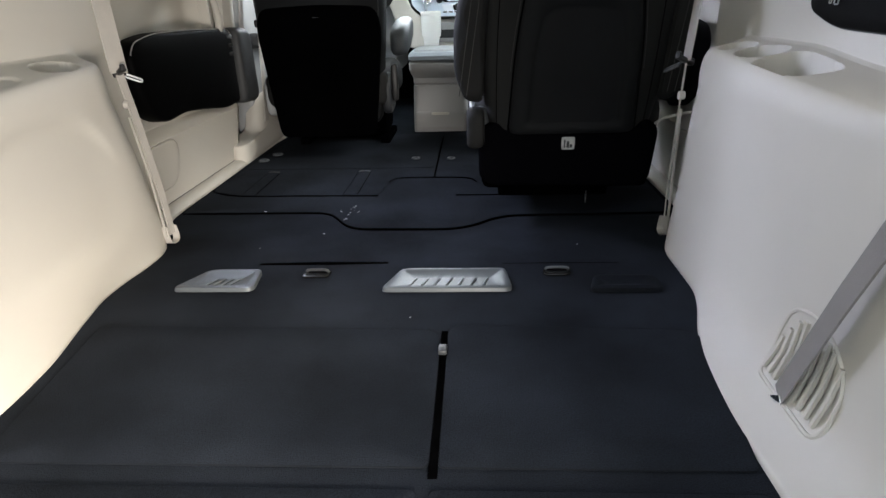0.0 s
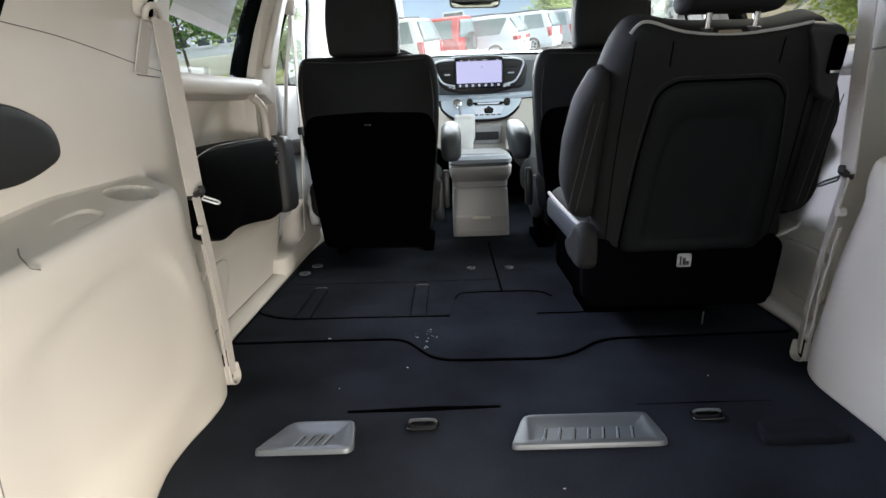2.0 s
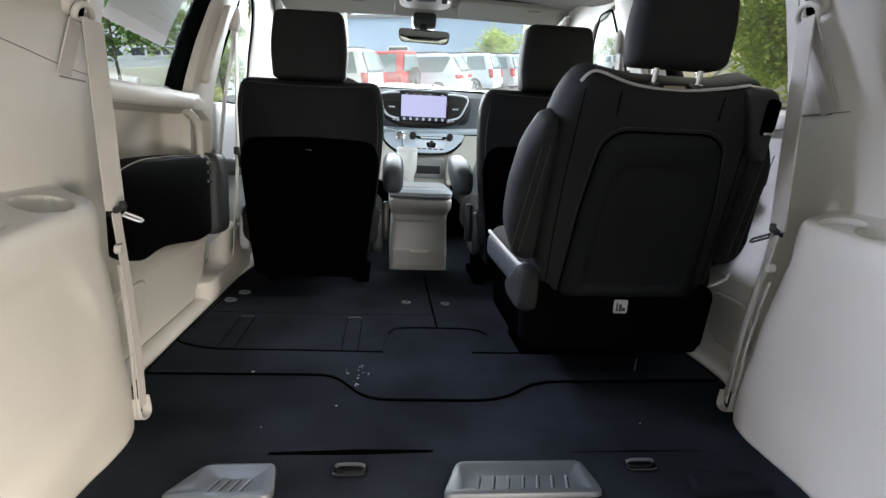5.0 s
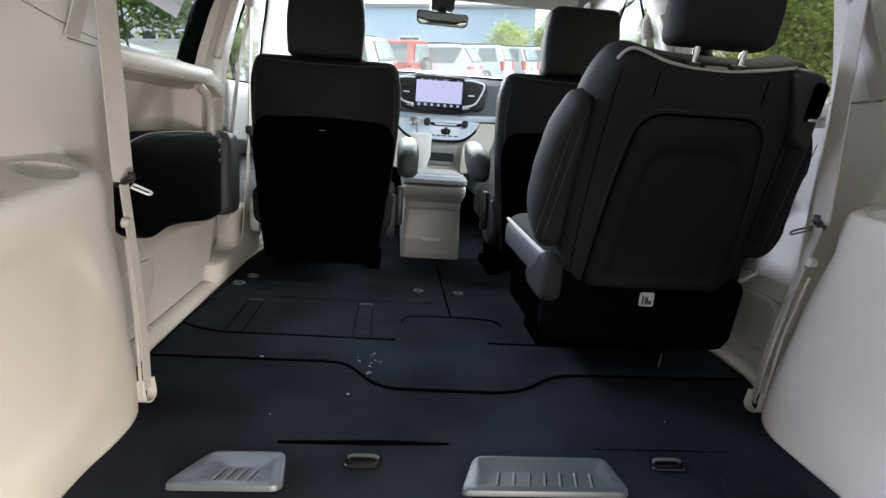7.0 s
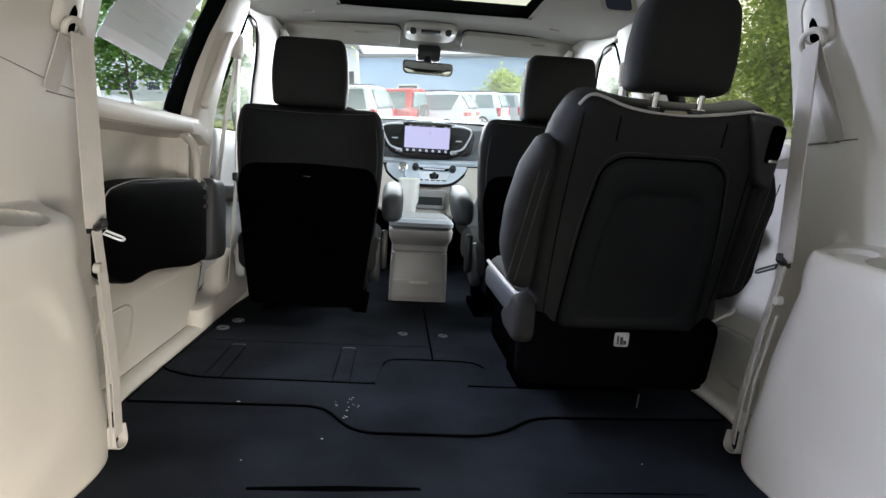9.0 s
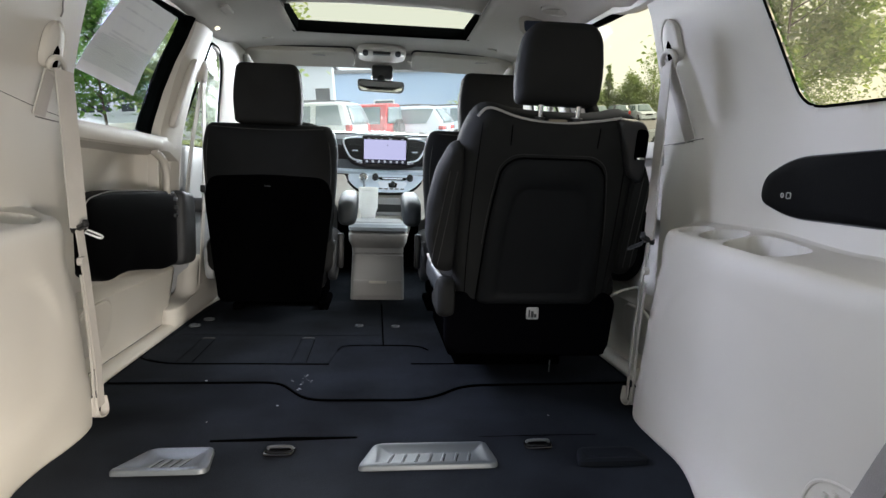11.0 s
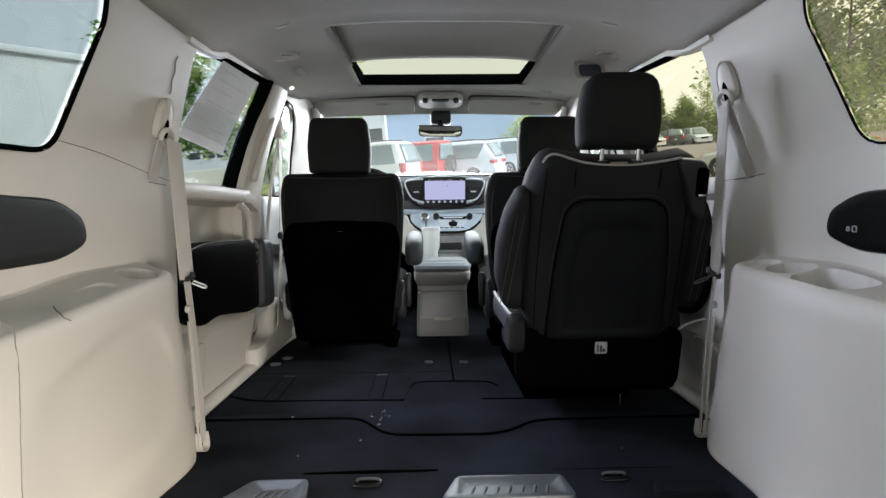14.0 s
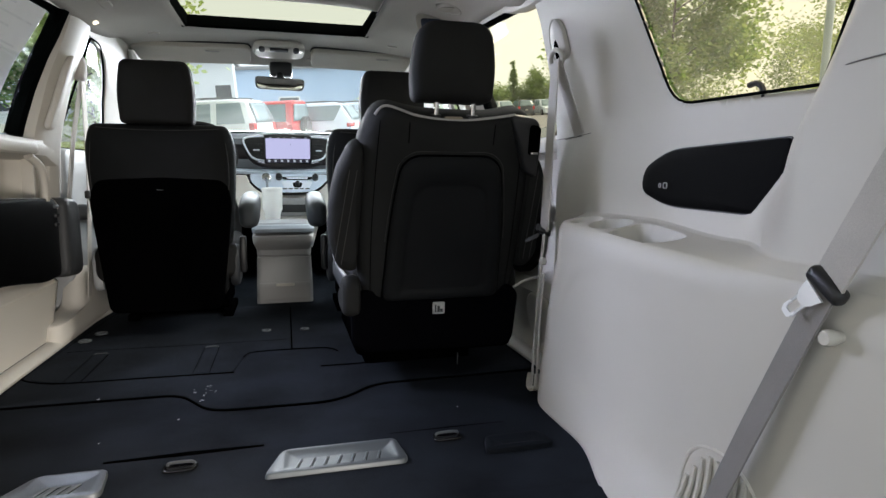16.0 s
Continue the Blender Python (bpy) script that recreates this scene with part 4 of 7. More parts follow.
part("button_bar", pillow(rounded([(CX - 0.015, 0.587), (CX + 0.105, 0.587), (CX + 0.098, 0.579), (CX - 0.008, 0.579)], 0.003, 4), cput, 0.018, 0.001), SATIN, dash, "bright button caps")
part("shift_plate", pillow(rounded([(CX - 0.045, 0.566), (CX + 0.13, 0.566), (CX + 0.10, 0.520), (CX - 0.02, 0.520)], 0.015, 4), cput, 0.0145, 0.002), SATIN, dash, "bright lower plate")
part("control_inset", pillow(rounded([(CX + 0.018, 0.560), (CX + 0.072, 0.560), (CX + 0.066, 0.532), (CX + 0.024, 0.532)], 0.010, 4), cput, 0.016, 0.002), BLACK_GLOSS, dash, "gloss black control inset")
for k in range(5):
    u = CX - 0.022 + 0.030 * k
    part("button", pillow(rect(0.022, 0.006, 0.002, u, 0.526, 3), cput, 0.016, 0.001), BLACK_PLASTIC, dash)
for x, z, r, m in ((-0.118, 0.577, 0.026, CHROME), (-0.052, 0.585, 0.018, BLACK_PLASTIC), (0.142, 0.583, 0.018, BLACK_PLASTIC), (0.045, 0.547, 0.013, BLACK_PLASTIC)):
    c = Vector(cput(CX + x, z, 0.012))
    part("knob", tube([c, c + Vector((0, -0.022, 0.012)), c + Vector((0, -0.026, 0.014))], [r, r * 0.92, r * 0.7], 16), m, dash, "round control knob")
# pale lower centre stack with a cubby
part("stack_cover", loft([[(x, y, z) for x, z in ((-0.12 + u * 0.03, 0.20), (0.16 - u * 0.03, 0.20), (0.25 - u * 0.04, 0.500), (-0.19 + u * 0.04, 0.500))] for u, y in ((1, 4.02), (0.3, 4.06), (0, 4.45))]), TRIM, dash, "pale lower centre stack")
part("cubby_frame", pillow(rect(0.20, 0.10, 0.015, CX + 0.012, 0.425, 4), lambda u, v, w: (u, 4.022 - w, v), 0.010, 0.004), CONSOLE, dash, "pale frame of the cubby")
# flat dark pad; the opening's shade is in its colour
part("cubby", pillow(rect(0.165, 0.042, 0.006, CX + 0.012, 0.418, 4), lambda u, v, w: (u, 4.013 - w, v), 0.004, 0.001), CUBBY, dash, "dark pad for the shaded cubby opening")
for s in (-1, 1):
    cheek = rounded([(CX + s * 0.33, 0.60), (CX + s * 0.222, 0.60), (CX + s * 0.205, 0.555), (CX + s * 0.13, 0.492), (CX + s * 0.12, 0.34), (CX + s * 0.24, 0.36)], [0.02, 0.01, 0.03, 0.04, 0.02, 0.05], 5)
    part("stack_cheek", pillow(cheek, lambda u, v, w: (u, 4.065 - (0.60 - v) * 0.40 - w, v), 0.022, 0.010), TRIM, dash, "pale cheek beside the climate panel")
    part("knee_panel", box(*sorted((s * 0.27, s * 0.80)), 4.14, 4.7, 0.20, 0.60, 0.03), GREY_LEATHER, dash)

wheel = thing("steering_wheel", (-0.42, 3.88, 0.70), "dark leather steering wheel", "steering wheel")
M = Matrix.Translation((-0.42, 3.90, 0.685)) @ Euler((radians(68), 0, 0)).to_matrix().to_4x4()
part("rim", tube([M @ Vector((0.185 * math.cos(a), 0.185 * math.sin(a), 0)) for a in (2 * math.pi * k / 32 for k in range(32))], 0.016, 10, closed=True), LEATHER, wheel)
part("hub", moved(box(-0.075, 0.075, -0.055, 0.055, -0.02, 0.03, 0.02), M), BLACK_PLASTIC, wheel)
for a in (0, 180, 270):
    d = Vector((math.cos(radians(a)), math.sin(radians(a)), 0))
    part("spoke", tube([M @ (d * 0.06), M @ (d * 0.18)], 0.014, 8), DARK_SILVER, wheel)
part("column", tube([M @ Vector((0, 0, -0.02)), M @ Vector((0, 0, -0.24))], 0.04, 12), BLACK_PLASTIC, wheel)

# ---------------------------------------------------------------- centre console and tumbler
con = thing("centre_console", (0, 3.7, 0), "tall pale grey centre console with grey lid", "console")


def con_ring(z, hx, y0, y1, r=0.025):
    return [(u, v, z) for u, v in rounded([(-hx - 0.003, y0), (hx - 0.003, y0), (hx - 0.003, y1), (-hx - 0.003, y1)], r, 4)]


part("console_body", loft([con_ring(0.001, 0.128, 3.485, 4.10), con_ring(0.10, 0.127, 3.482, 4.10), con_ring(0.108, 0.126, 3.487, 4.10), con_ring(0.216, 0.122, 3.484, 4.10), con_ring(0.220, 0.119, 3.490, 4.10), con_ring(0.225, 0.119, 3.490, 4.10), con_ring(0.229, 0.122, 3.482, 4.10), con_ring(0.252, 0.122, 3.482, 4.10), con_ring(0.262, 0.126, 3.474, 4.10), con_ring(0.285, 0.136, 3.458, 4.10), con_ring(0.318, 0.139, 3.455, 4.10), con_ring(0.330, 0.134, 3.47, 4.10)]), CONSOLE, con)
part("lid", loft([con_ring(0.330, 0.128, 3.462, 3.74), con_ring(0.336, 0.138, 3.450, 3.75), con_ring(0.352, 0.140, 3.448, 3.75), con_ring(0.366, 0.132, 3.458, 3.745), con_ring(0.370, 0.118, 3.475, 3.73)]), LID_GREY, con, "slate grey padded lid")
part("lid_pad", loft([con_ring(0.369, 0.116, 3.482, 3.725), con_ring(0.376, 0.112, 3.486, 3.72), con_ring(0.378, 0.10, 3.50, 3.71)]), GREY_LEATHER, con, "pale grey lid cushion")
part("rear_drawer", pillow(rounded([(-0.120, 0.012), (0.114, 0.012), (0.114, 0.098), (-0.120, 0.098)], 0.010, 4), lambda u, v, w: (u, 3.487 - w, v), 0.008, 0.004), CONSOLE, con)
part("drawer_grip", pillow(rect(0.085, 0.012, 0.005, -0.002, 0.088, 3), lambda u, v, w: (u, 3.480 - w, v), 0.006, 0.003), TRIM, con)
part("cup_tray", loft([con_ring(0.331, 0.115, 3.77, 4.05), con_ring(0.338, 0.112, 3.775, 4.045)]), BLACK_GLOSS, con, "gloss black cup holder tray")
part("tray_line", tube([(u, v, 0.340) for u, v in rounded([(-0.118, 3.77), (0.112, 3.77), (0.112, 4.04), (-0.118, 4.04)], 0.03, 5)], 0.004, 6, closed=True), CHROME, con, "bright metal rim")

cup = thing("tumbler", (-0.048, 3.83, 0.34), "white insulated tumbler with lid and straw in cup holder", "tumbler")


def spin(cx, cy, prof, n=24):
    return loft([[(cx + r * math.cos(a), cy + r * math.sin(a), z) for a in (2 * math.pi * k / n for k in range(n))] for r, z in prof])


part("cup_body", spin(-0.056, 3.83, [(0.034, 0.339), (0.036, 0.345), (0.039, 0.40), (0.049, 0.425), (0.0505, 0.510), (0.0495, 0.516)]), WHITE_PLASTIC, cup)
part("cup_lid", spin(-0.056, 3.83, [(0.0495, 0.5155), (0.052, 0.518), (0.052, 0.530), (0.047, 0.535), (0.015, 0.536)]), WHITE_PLASTIC, cup)
part("straw", tube([(-0.078, 3.83, 0.531), (-0.082, 3.825, 0.585)], 0.0060, 8), LID_GREY, cup, "grey straw")

tagged(part("wall_front", join(box(-0.84, 0.84, 4.72, 4.76, -0.03, 0.80, 0.01), box(-0.84, -0.80, 4.2, 4.74, -0.03, 0.80, 0.01), box(0.80, 0.84, 4.2, 4.74, -0.03, 0.80, 0.01)), SHELL), "dark bulkhead below the dashboard", "bulkhead", kind="structure")

# ---------------------------------------------------------------- front seats


def front_seat(cx, s, label):
    """A front seat seen from behind; s = 1 puts its armrest to the right."""
    t = thing("front_seat", (cx, 3.1, 0), label, "seat", "front seats")
    a = radians(2.0)
    put = lambda u, v, w: (cx + u, 2.945 - math.sin(a) * (v - 0.1) - w * math.cos(a), v)
    line = rounded([(-0.205, 0.14), (-0.226, 0.35), (-0.245, 0.56), (-0.248, 0.70), (-0.226, 0.773), (0.226, 0.773), (0.248, 0.70), (0.245, 0.56), (0.226, 0.35), (0.205, 0.14)],
                   [0.03, 0.1, 0.1, 0.06, 0.03, 0.03, 0.06, 0.1, 0.1, 0.03], 4)

    def barrel(u, v, w):
        # the back is rounded from side to side and the top edge sags a little between its corners
        top = 0.012 * (1 - (u / 0.235) ** 2) * ease((v - 0.70) / 0.06)
        return u, v - top, w - 0.030 * abs(u / 0.235) ** 3
    part("backrest", pillow(line, lambda u, v, w: put(u, v, w - 0.13), 0.13, 0.035, 0.006, shape=barrel), LEATHER_DULL, t)
    low = rounded([(-0.190, 0.098), (-0.220, 0.35), (-0.236, 0.50), (-0.215, 0.572), (0.0, 0.586), (0.215, 0.572), (0.236, 0.50), (0.220, 0.35), (0.190, 0.098)], [0.03, 0.1, 0.05, 0.06, 0.2, 0.06, 0.05, 0.1, 0.03], 5)
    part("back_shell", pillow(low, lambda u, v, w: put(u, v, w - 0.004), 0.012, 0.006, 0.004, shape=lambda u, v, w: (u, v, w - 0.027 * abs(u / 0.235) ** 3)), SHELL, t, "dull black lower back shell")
    part("label", join(box(cx - 0.012, cx - 0.004, 2.917, 2.9195, 0.5385, 0.5405), box(cx - 0.002, cx + 0.010, 2.917, 2.9195, 0.5378, 0.5400)), SILVER, t, "small printed tag")
    part("top_seam", tube([put(u, 0.758 - 0.012 * (1 - (u / 0.235) ** 2), -0.004 - 0.030 * abs(u / 0.235) ** 3) for u in [-0.20 + 0.02 * k for k in range(21)]], 0.0012, 6), SEAM, t)
    for k in (-1, 1):
        part("side_seam", tube([put(k * (0.228 - 0.012 * ((v - 0.60) / 0.12) ** 2), v, -0.027) for v in [0.42 + 0.02 * q for q in range(17)]], 0.0014, 6), SEAM, t)
    hl = rounded([(-0.116, 0.768), (-0.124, 0.87), (-0.108, 0.982), (0.108, 0.982), (0.124, 0.87), (0.116, 0.768)], [0.016, 0.05, 0.026, 0.026, 0.05, 0.016], 5)
    part("headrest", pillow(hl, lambda u, v, w: put(u, v, w - 0.10), 0.115, 0.022, 0.006), LEATHER, t)
    for k in (-0.06, 0.06):
        part("headrest_post", tube([(cx + k, 2.98, 0.74), (cx + k, 2.97, 0.81)], 0.007, 8), CHROME, t)
    part("cushion", box(cx - 0.245, cx + 0.245, 2.96, 3.50, 0.20, 0.35, 0.05, 4), LEATHER, t)
    # base and rails near-black, for the shade under the seat
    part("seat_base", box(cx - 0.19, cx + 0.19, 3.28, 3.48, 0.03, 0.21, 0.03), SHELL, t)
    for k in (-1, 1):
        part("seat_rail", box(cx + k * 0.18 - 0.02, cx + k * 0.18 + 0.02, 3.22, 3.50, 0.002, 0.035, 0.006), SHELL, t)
        part("recliner_cover", pillow(rounded([(2.99, 0.17), (3.14, 0.18), (3.16, 0.27), (3.04, 0.34), (2.98, 0.30)], 0.04, 4), lambda u, v, w, k=k: (cx + k * (0.215 + w), u, v), 0.035, 0.012), DARK_GREY if k == s else GREY_LEATHER, t, "grey side cover")
    ax = cx + s * 0.285
    ring = []
    for y, hz, hw in ((3.02, 0.016, 0.012), (3.026, 0.030, 0.022), (3.04, 0.042, 0.031), (3.07, 0.050, 0.037), (3.14, 0.052, 0.040), (3.25, 0.044, 0.039), (3.31, 0.034, 0.034), (3.335, 0.018, 0.018)):
        ring.append([(ax + u, y, 0.428 + (y - 3.02) * 0.22 + v) for u, v in rect(hw * 2, hz * 2, min(hw, hz) * 0.85, 0, 0, 5)])
    part("armrest", loft(ring), ARM_LEATHER, t, "padded armrest, windscreen sheen in its grey")
    part("buckle", box(cx + s * 0.262 - 0.012, cx + s * 0.262 + 0.012, 3.02, 3.06, 0.22, 0.36, 0.008), BLACK_PLASTIC, t, "black belt buckle")
    return t


front_seat(-0.415, 1, "black leather driver's seat with dull black lower back")
front_seat(0.415, -1, "black leather front passenger seat with armrest")

# ---------------------------------------------------------------- second-row seat


CUSHION_GREY = shader("slate_leather", (0.035, 0.039, 0.043), 0.5, vary=0.1, scale=8, bump=0.2, bump_scale=420)
STRAP_TAN = shader("tan_strap", (0.24, 0.20, 0.15), 0.8, vary=0.1, scale=30)


def second_seat():
    cx = 0.405
    t = thing("captain_chair", (cx, 2.35, 0), "upright black leather second-row chair with pale piping", "seat")
    a = radians(18.5)
    # the back's own frame: v up along the back, w out of its rear face
    hy, hz = 2.215, 0.10
    put = lambda u, v, w: (cx + u, hy - math.sin(a) * v - math.cos(a) * w, hz + math.cos(a) * v - math.sin(a) * w)
    line = rounded([(-0.205, 0.145), (-0.228, 0.30), (-0.230, 0.52), (-0.215, 0.610), (-0.178, 0.680), (-0.09, 0.660), (0.09, 0.656), (0.175, 0.672), (0.212, 0.65), (0.232, 0.55), (0.234, 0.30), (0.205, 0.145)],
                   [0.03, 0.1, 0.1, 0.06, 0.04, 0.08, 0.08, 0.04, 0.04, 0.1, 0.1, 0.03], 4)
    bulge = lambda u, v, w: (u, v, w - 0.035 * abs(u / 0.222) ** 3.2)
    part("backrest", pillow(line, lambda u, v, w: put(u, v, w - 0.12), 0.12, 0.035, 0.0, shape=bulge), LEATHER, t)
    # arched raised panel and recessed inner panel
    arch = rounded([(-0.158, 0.165), (-0.145, 0.40), (-0.126, 0.535), (-0.094, 0.563), (0.094, 0.563), (0.128, 0.535), (0.150, 0.40), (0.164, 0.165)], [0.02, 0.1, 0.06, 0.04, 0.04, 0.06, 0.1, 0.02], 6)
    inner = rounded([(-0.105, 0.200), (-0.099, 0.38), (-0.084, 0.470), (-0.055, 0.489), (0.060, 0.489), (0.092, 0.470), (0.108, 0.38), (0.115, 0.200)], [0.02, 0.06, 0.05, 0.03, 0.03, 0.05, 0.06, 0.02], 6)
    rings = []
    for f, w in ((0.0, -0.004), (0.03, 0.004), (0.12, 0.0105), (0.35, 0.0135), (0.62, 0.0130), (0.84, 0.0095), (0.95, 0.0050), (1.0, 0.0030)):
        rings.append([put(*bulge(a[0] + (b[0] - a[0]) * f, a[1] + (b[1] - a[1]) * f, w)) for a, b in zip(arch, inner)])
    for k, w in ((0.93, 0.0022), (0.6, 0.0035), (0.2, 0.0050)):
        rings.append([put(*bulge(0.004 + (u - 0.004) * k, 0.35 + (v - 0.35) * k, w)) for u, v in inner])
    part("back_panel", loft(rings), LEATHER_DULL, t, "padded arched back panel with a sunken middle")
    part("arch_seam", tube([put(*bulge(u, v, 0.0015)) for u, v in arch if v > 0.17], 0.0022, 6), SHELL, t)
    part("arch_stitch", tube([put(*bulge(u * 1.045, 0.30 + (v - 0.30) * 1.035, 0.0006)) for u, v in arch if v > 0.20], 0.0007, 5), SEAM, t)
    for u0 in (-0.165, 0.165):
        part("side_seam", tube([put(*bulge(u0 * 1.08 * (1 + 0.06 * math.sin(v * 5)), v, 0.0004)) for v in [0.16 + 0.02 * k for k in range(25)]], 0.0009, 6), SHELL, t)
    for u0 in (-0.11, 0.10):
        part("shoulder_seam", tube([put(*bulge(u0, v, 0.0004)) for v in (0.592, 0.610, 0.628, 0.640)], 0.0012, 6), SHELL, t)
    top = [put(u, v, -0.012) for u, v in [p[:2] for p in curve([(-0.192, 0.655, 0), (-0.165, 0.676, 0), (-0.09, 0.655, 0), (0.0, 0.646, 0), (0.09, 0.654, 0), (0.15, 0.664, 0)], 6)]]
    part("top_piping", tube(top, 0.0030, 8), STITCH, t, "pale grey piping along the top edge")
    # release handle pocket at the outer shoulder
    part("shoulder_cover", pillow(rounded([(0.135, 0.665), (0.215, 0.655), (0.228, 0.60), (0.228, 0.50), (0.190, 0.52), (0.16, 0.60)], 0.02, 4), lambda u, v, w: put(u, v, w - 0.045), 0.045, 0.014), BLACK_PLASTIC, t, "black plastic shoulder cover")
    part("release_pocket", pillow(rounded([(0.188, 0.645), (0.218, 0.640), (0.222, 0.575), (0.192, 0.565)], 0.012, 4), lambda u, v, w: put(u, v, w + 0.001), 0.002, 0.001), SHELL, t, "dark release pocket")
    part("release_lever", moved(box(-0.010, 0.010, -0.003, 0.003, -0.003, 0.003, 0.002), Matrix.Translation(put(0.207, 0.573, 0.006))), CHROME, t, "small bright lever")
    # lower skirt with the pictogram label
    skirt = rounded([(-0.232, 0.030), (-0.236, 0.16), (-0.20, 0.185), (0.20, 0.185), (0.232, 0.16), (0.222, 0.020), (0.19, 0.002), (-0.20, 0.010)], [0.02, 0.03, 0.03, 0.03, 0.03, 0.03, 0.01, 0.01], 4)
    sput = lambda u, v, w: (cx + u, 2.190 - w - 0.10 * (v - 0.0), 0.105 + v)
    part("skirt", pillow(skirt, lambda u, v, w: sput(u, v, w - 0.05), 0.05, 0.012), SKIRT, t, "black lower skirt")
    part("label", pillow(rect(0.034, 0.034, 0.005, 0.0, 0.125, 3), lambda u, v, w: sput(u, v, w), 0.002, 0.001), LABEL, t, "square white pictogram label")
    part("label_mark", join(*[moved(box(x0, x1, -0.0006, 0.0006, z0, z1), Matrix.Translation(sput(0, 0.125, 0.0028))) for x0, x1, z0, z1 in ((-0.011, -0.007, -0.011, 0.010), (-0.004, 0.003, -0.011, 0.006), (0.004, 0.011, -0.011, -0.002))]), DARK_GREY, t, "dark pictogram")
    # headrest on two chrome posts
    hput = lambda u, v, w: (cx - 0.011 + u, 1.985 - math.sin(radians(10)) * v - w, 0.752 + v)
    hl = rounded([(-0.094, 0.005), (-0.100, 0.075), (-0.084, 0.179), (0.084, 0.179), (0.100, 0.075), (0.094, 0.003)], [0.018, 0.05, 0.045, 0.045, 0.05, 0.018], 5)
    part("headrest", pillow(hl, lambda u, v, w: hput(u, v, w - 0.085), 0.095, 0.028, 0.005), LEATHER, t)
    for k in (-0.045, 0.045):
        part("headrest_post", tube([(cx + k, 2.035, 0.70), (cx + k, 2.015, 0.775)], 0.0065, 10), CHROME, t, "chrome headrest post")
        part("post_sleeve", tube([(cx + k, 2.035, 0.712), (cx + k, 2.031, 0.731)], 0.014, 12), BLACK_PLASTIC, t)
    part("top_strip", box(cx - 0.026, cx + 0.022, 2.02, 2.05, 0.712, 0.726, 0.005), STRAP_TAN, t, "tan anchor strap loop")
    # folded-up armrests
    for uc, al in ((-0.250, [(-0.268, 0.245), (-0.222, 0.238), (-0.208, 0.50), (-0.214, 0.580), (-0.240, 0.574), (-0.274, 0.51), (-0.292, 0.42), (-0.294, 0.32)]),
                   (0.244, [(0.212, 0.240), (0.245, 0.236), (0.268, 0.27), (0.272, 0.38), (0.264, 0.50), (0.240, 0.552), (0.212, 0.552)])):
        al = rounded(al, [0.02] * (len(al) - 1) + [0.03], 4)
        part("armrest", pillow(al, lambda u, v, w: put(u, v, w - 0.115), 0.095, 0.026, 0.003), LEATHER, t, "padded armrest folded up")
        for d in (-0.010, 0.008):
            part("armrest_seam", tube([put(uc + d - 0.14 * (0.42 - v) * (1 if uc < 0 else 0.2), v, -0.0170) for v in (0.27, 0.32, 0.37, 0.42, 0.47, 0.52)], 0.0010, 5), SEAM, t)
    # cushion with pale piping, base and side covers
    part("cushion", box(cx - 0.245, cx + 0.245, 2.20, 2.66, 0.235, 0.350, 0.045, 4), LEATHER, t)
    part("cushion_facing", box(cx - 0.250, cx - 0.20, 2.19, 2.64, 0.250, 0.325, 0.022, 3), CUSHION_GREY, t, "slate grey cushion side")
    part("cushion_piping", tube(curve([(cx - 0.245, 2.12, 0.325), (cx - 0.252, 2.22, 0.328), (cx - 0.252, 2.45, 0.332), (cx - 0.245, 2.62, 0.33)]), 0.005, 8), STITCH, t, "pale piping")
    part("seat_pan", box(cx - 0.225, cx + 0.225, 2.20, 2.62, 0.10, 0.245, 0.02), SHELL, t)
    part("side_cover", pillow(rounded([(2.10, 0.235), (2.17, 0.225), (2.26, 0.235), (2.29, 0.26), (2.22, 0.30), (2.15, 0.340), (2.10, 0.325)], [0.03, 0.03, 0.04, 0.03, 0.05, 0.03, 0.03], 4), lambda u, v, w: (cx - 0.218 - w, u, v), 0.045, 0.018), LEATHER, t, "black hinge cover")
    # base coloured near-black for the shade under the chair
    part("seat_base", box(cx - 0.17, cx + 0.17, 2.44, 2.62, 0.001, 0.12, 0.01), SHELL, t, "low seat base, black as the shade below")
    part("dangling_strap", strap([(cx + 0.055, 2.178, 0.10), (cx + 0.056, 2.185, 0.065)], (1, 0, 0), 0.003), DARK_SILVER, t)
    part("tether", tube(curve([(0.632, 2.215, 0.268), (0.651, 2.197, 0.287), (0.690, 2.230, 0.288), (0.750, 2.320, 0.277), (0.777, 2.358, 0.272)]), 0.004, 8), TRIM, t, "pale curved anchor bar")
    return t


second_seat()

# ---------------------------------------------------------------- load floor details


# raised carpet mats: each is a thin pad lying on the floor
def mat(name, line, label, h=0.006, edge=0.0032):
    ob = part(name, pillow(line, lambda u, v, w: (u, v, w + 0.0005), h, 0.004), CARPET)
    part("mat_edge", tube([(u, v, h - edge * 0.9) for u, v in line], edge, 6, closed=True), CARPET_EDGE, ob, "black bound edge")
    return tagged(ob, label, "carpet mat")


mat("carpet_mat", rounded([(-0.735, 2.305), (-0.275, 2.30), (-0.188, 2.158), (0.13, 2.15), (0.235, 2.26), (0.735, 2.27), (0.735, 2.60), (0.72, 3.42), (-0.70, 3.42), (-0.735, 2.60)], [0.01, 0.05, 0.055, 0.08, 0.06, 0.02, 0.02, 0.05, 0.05, 0.02], 5),
    "dark carpet mat with stepped rear edge", 0.006)


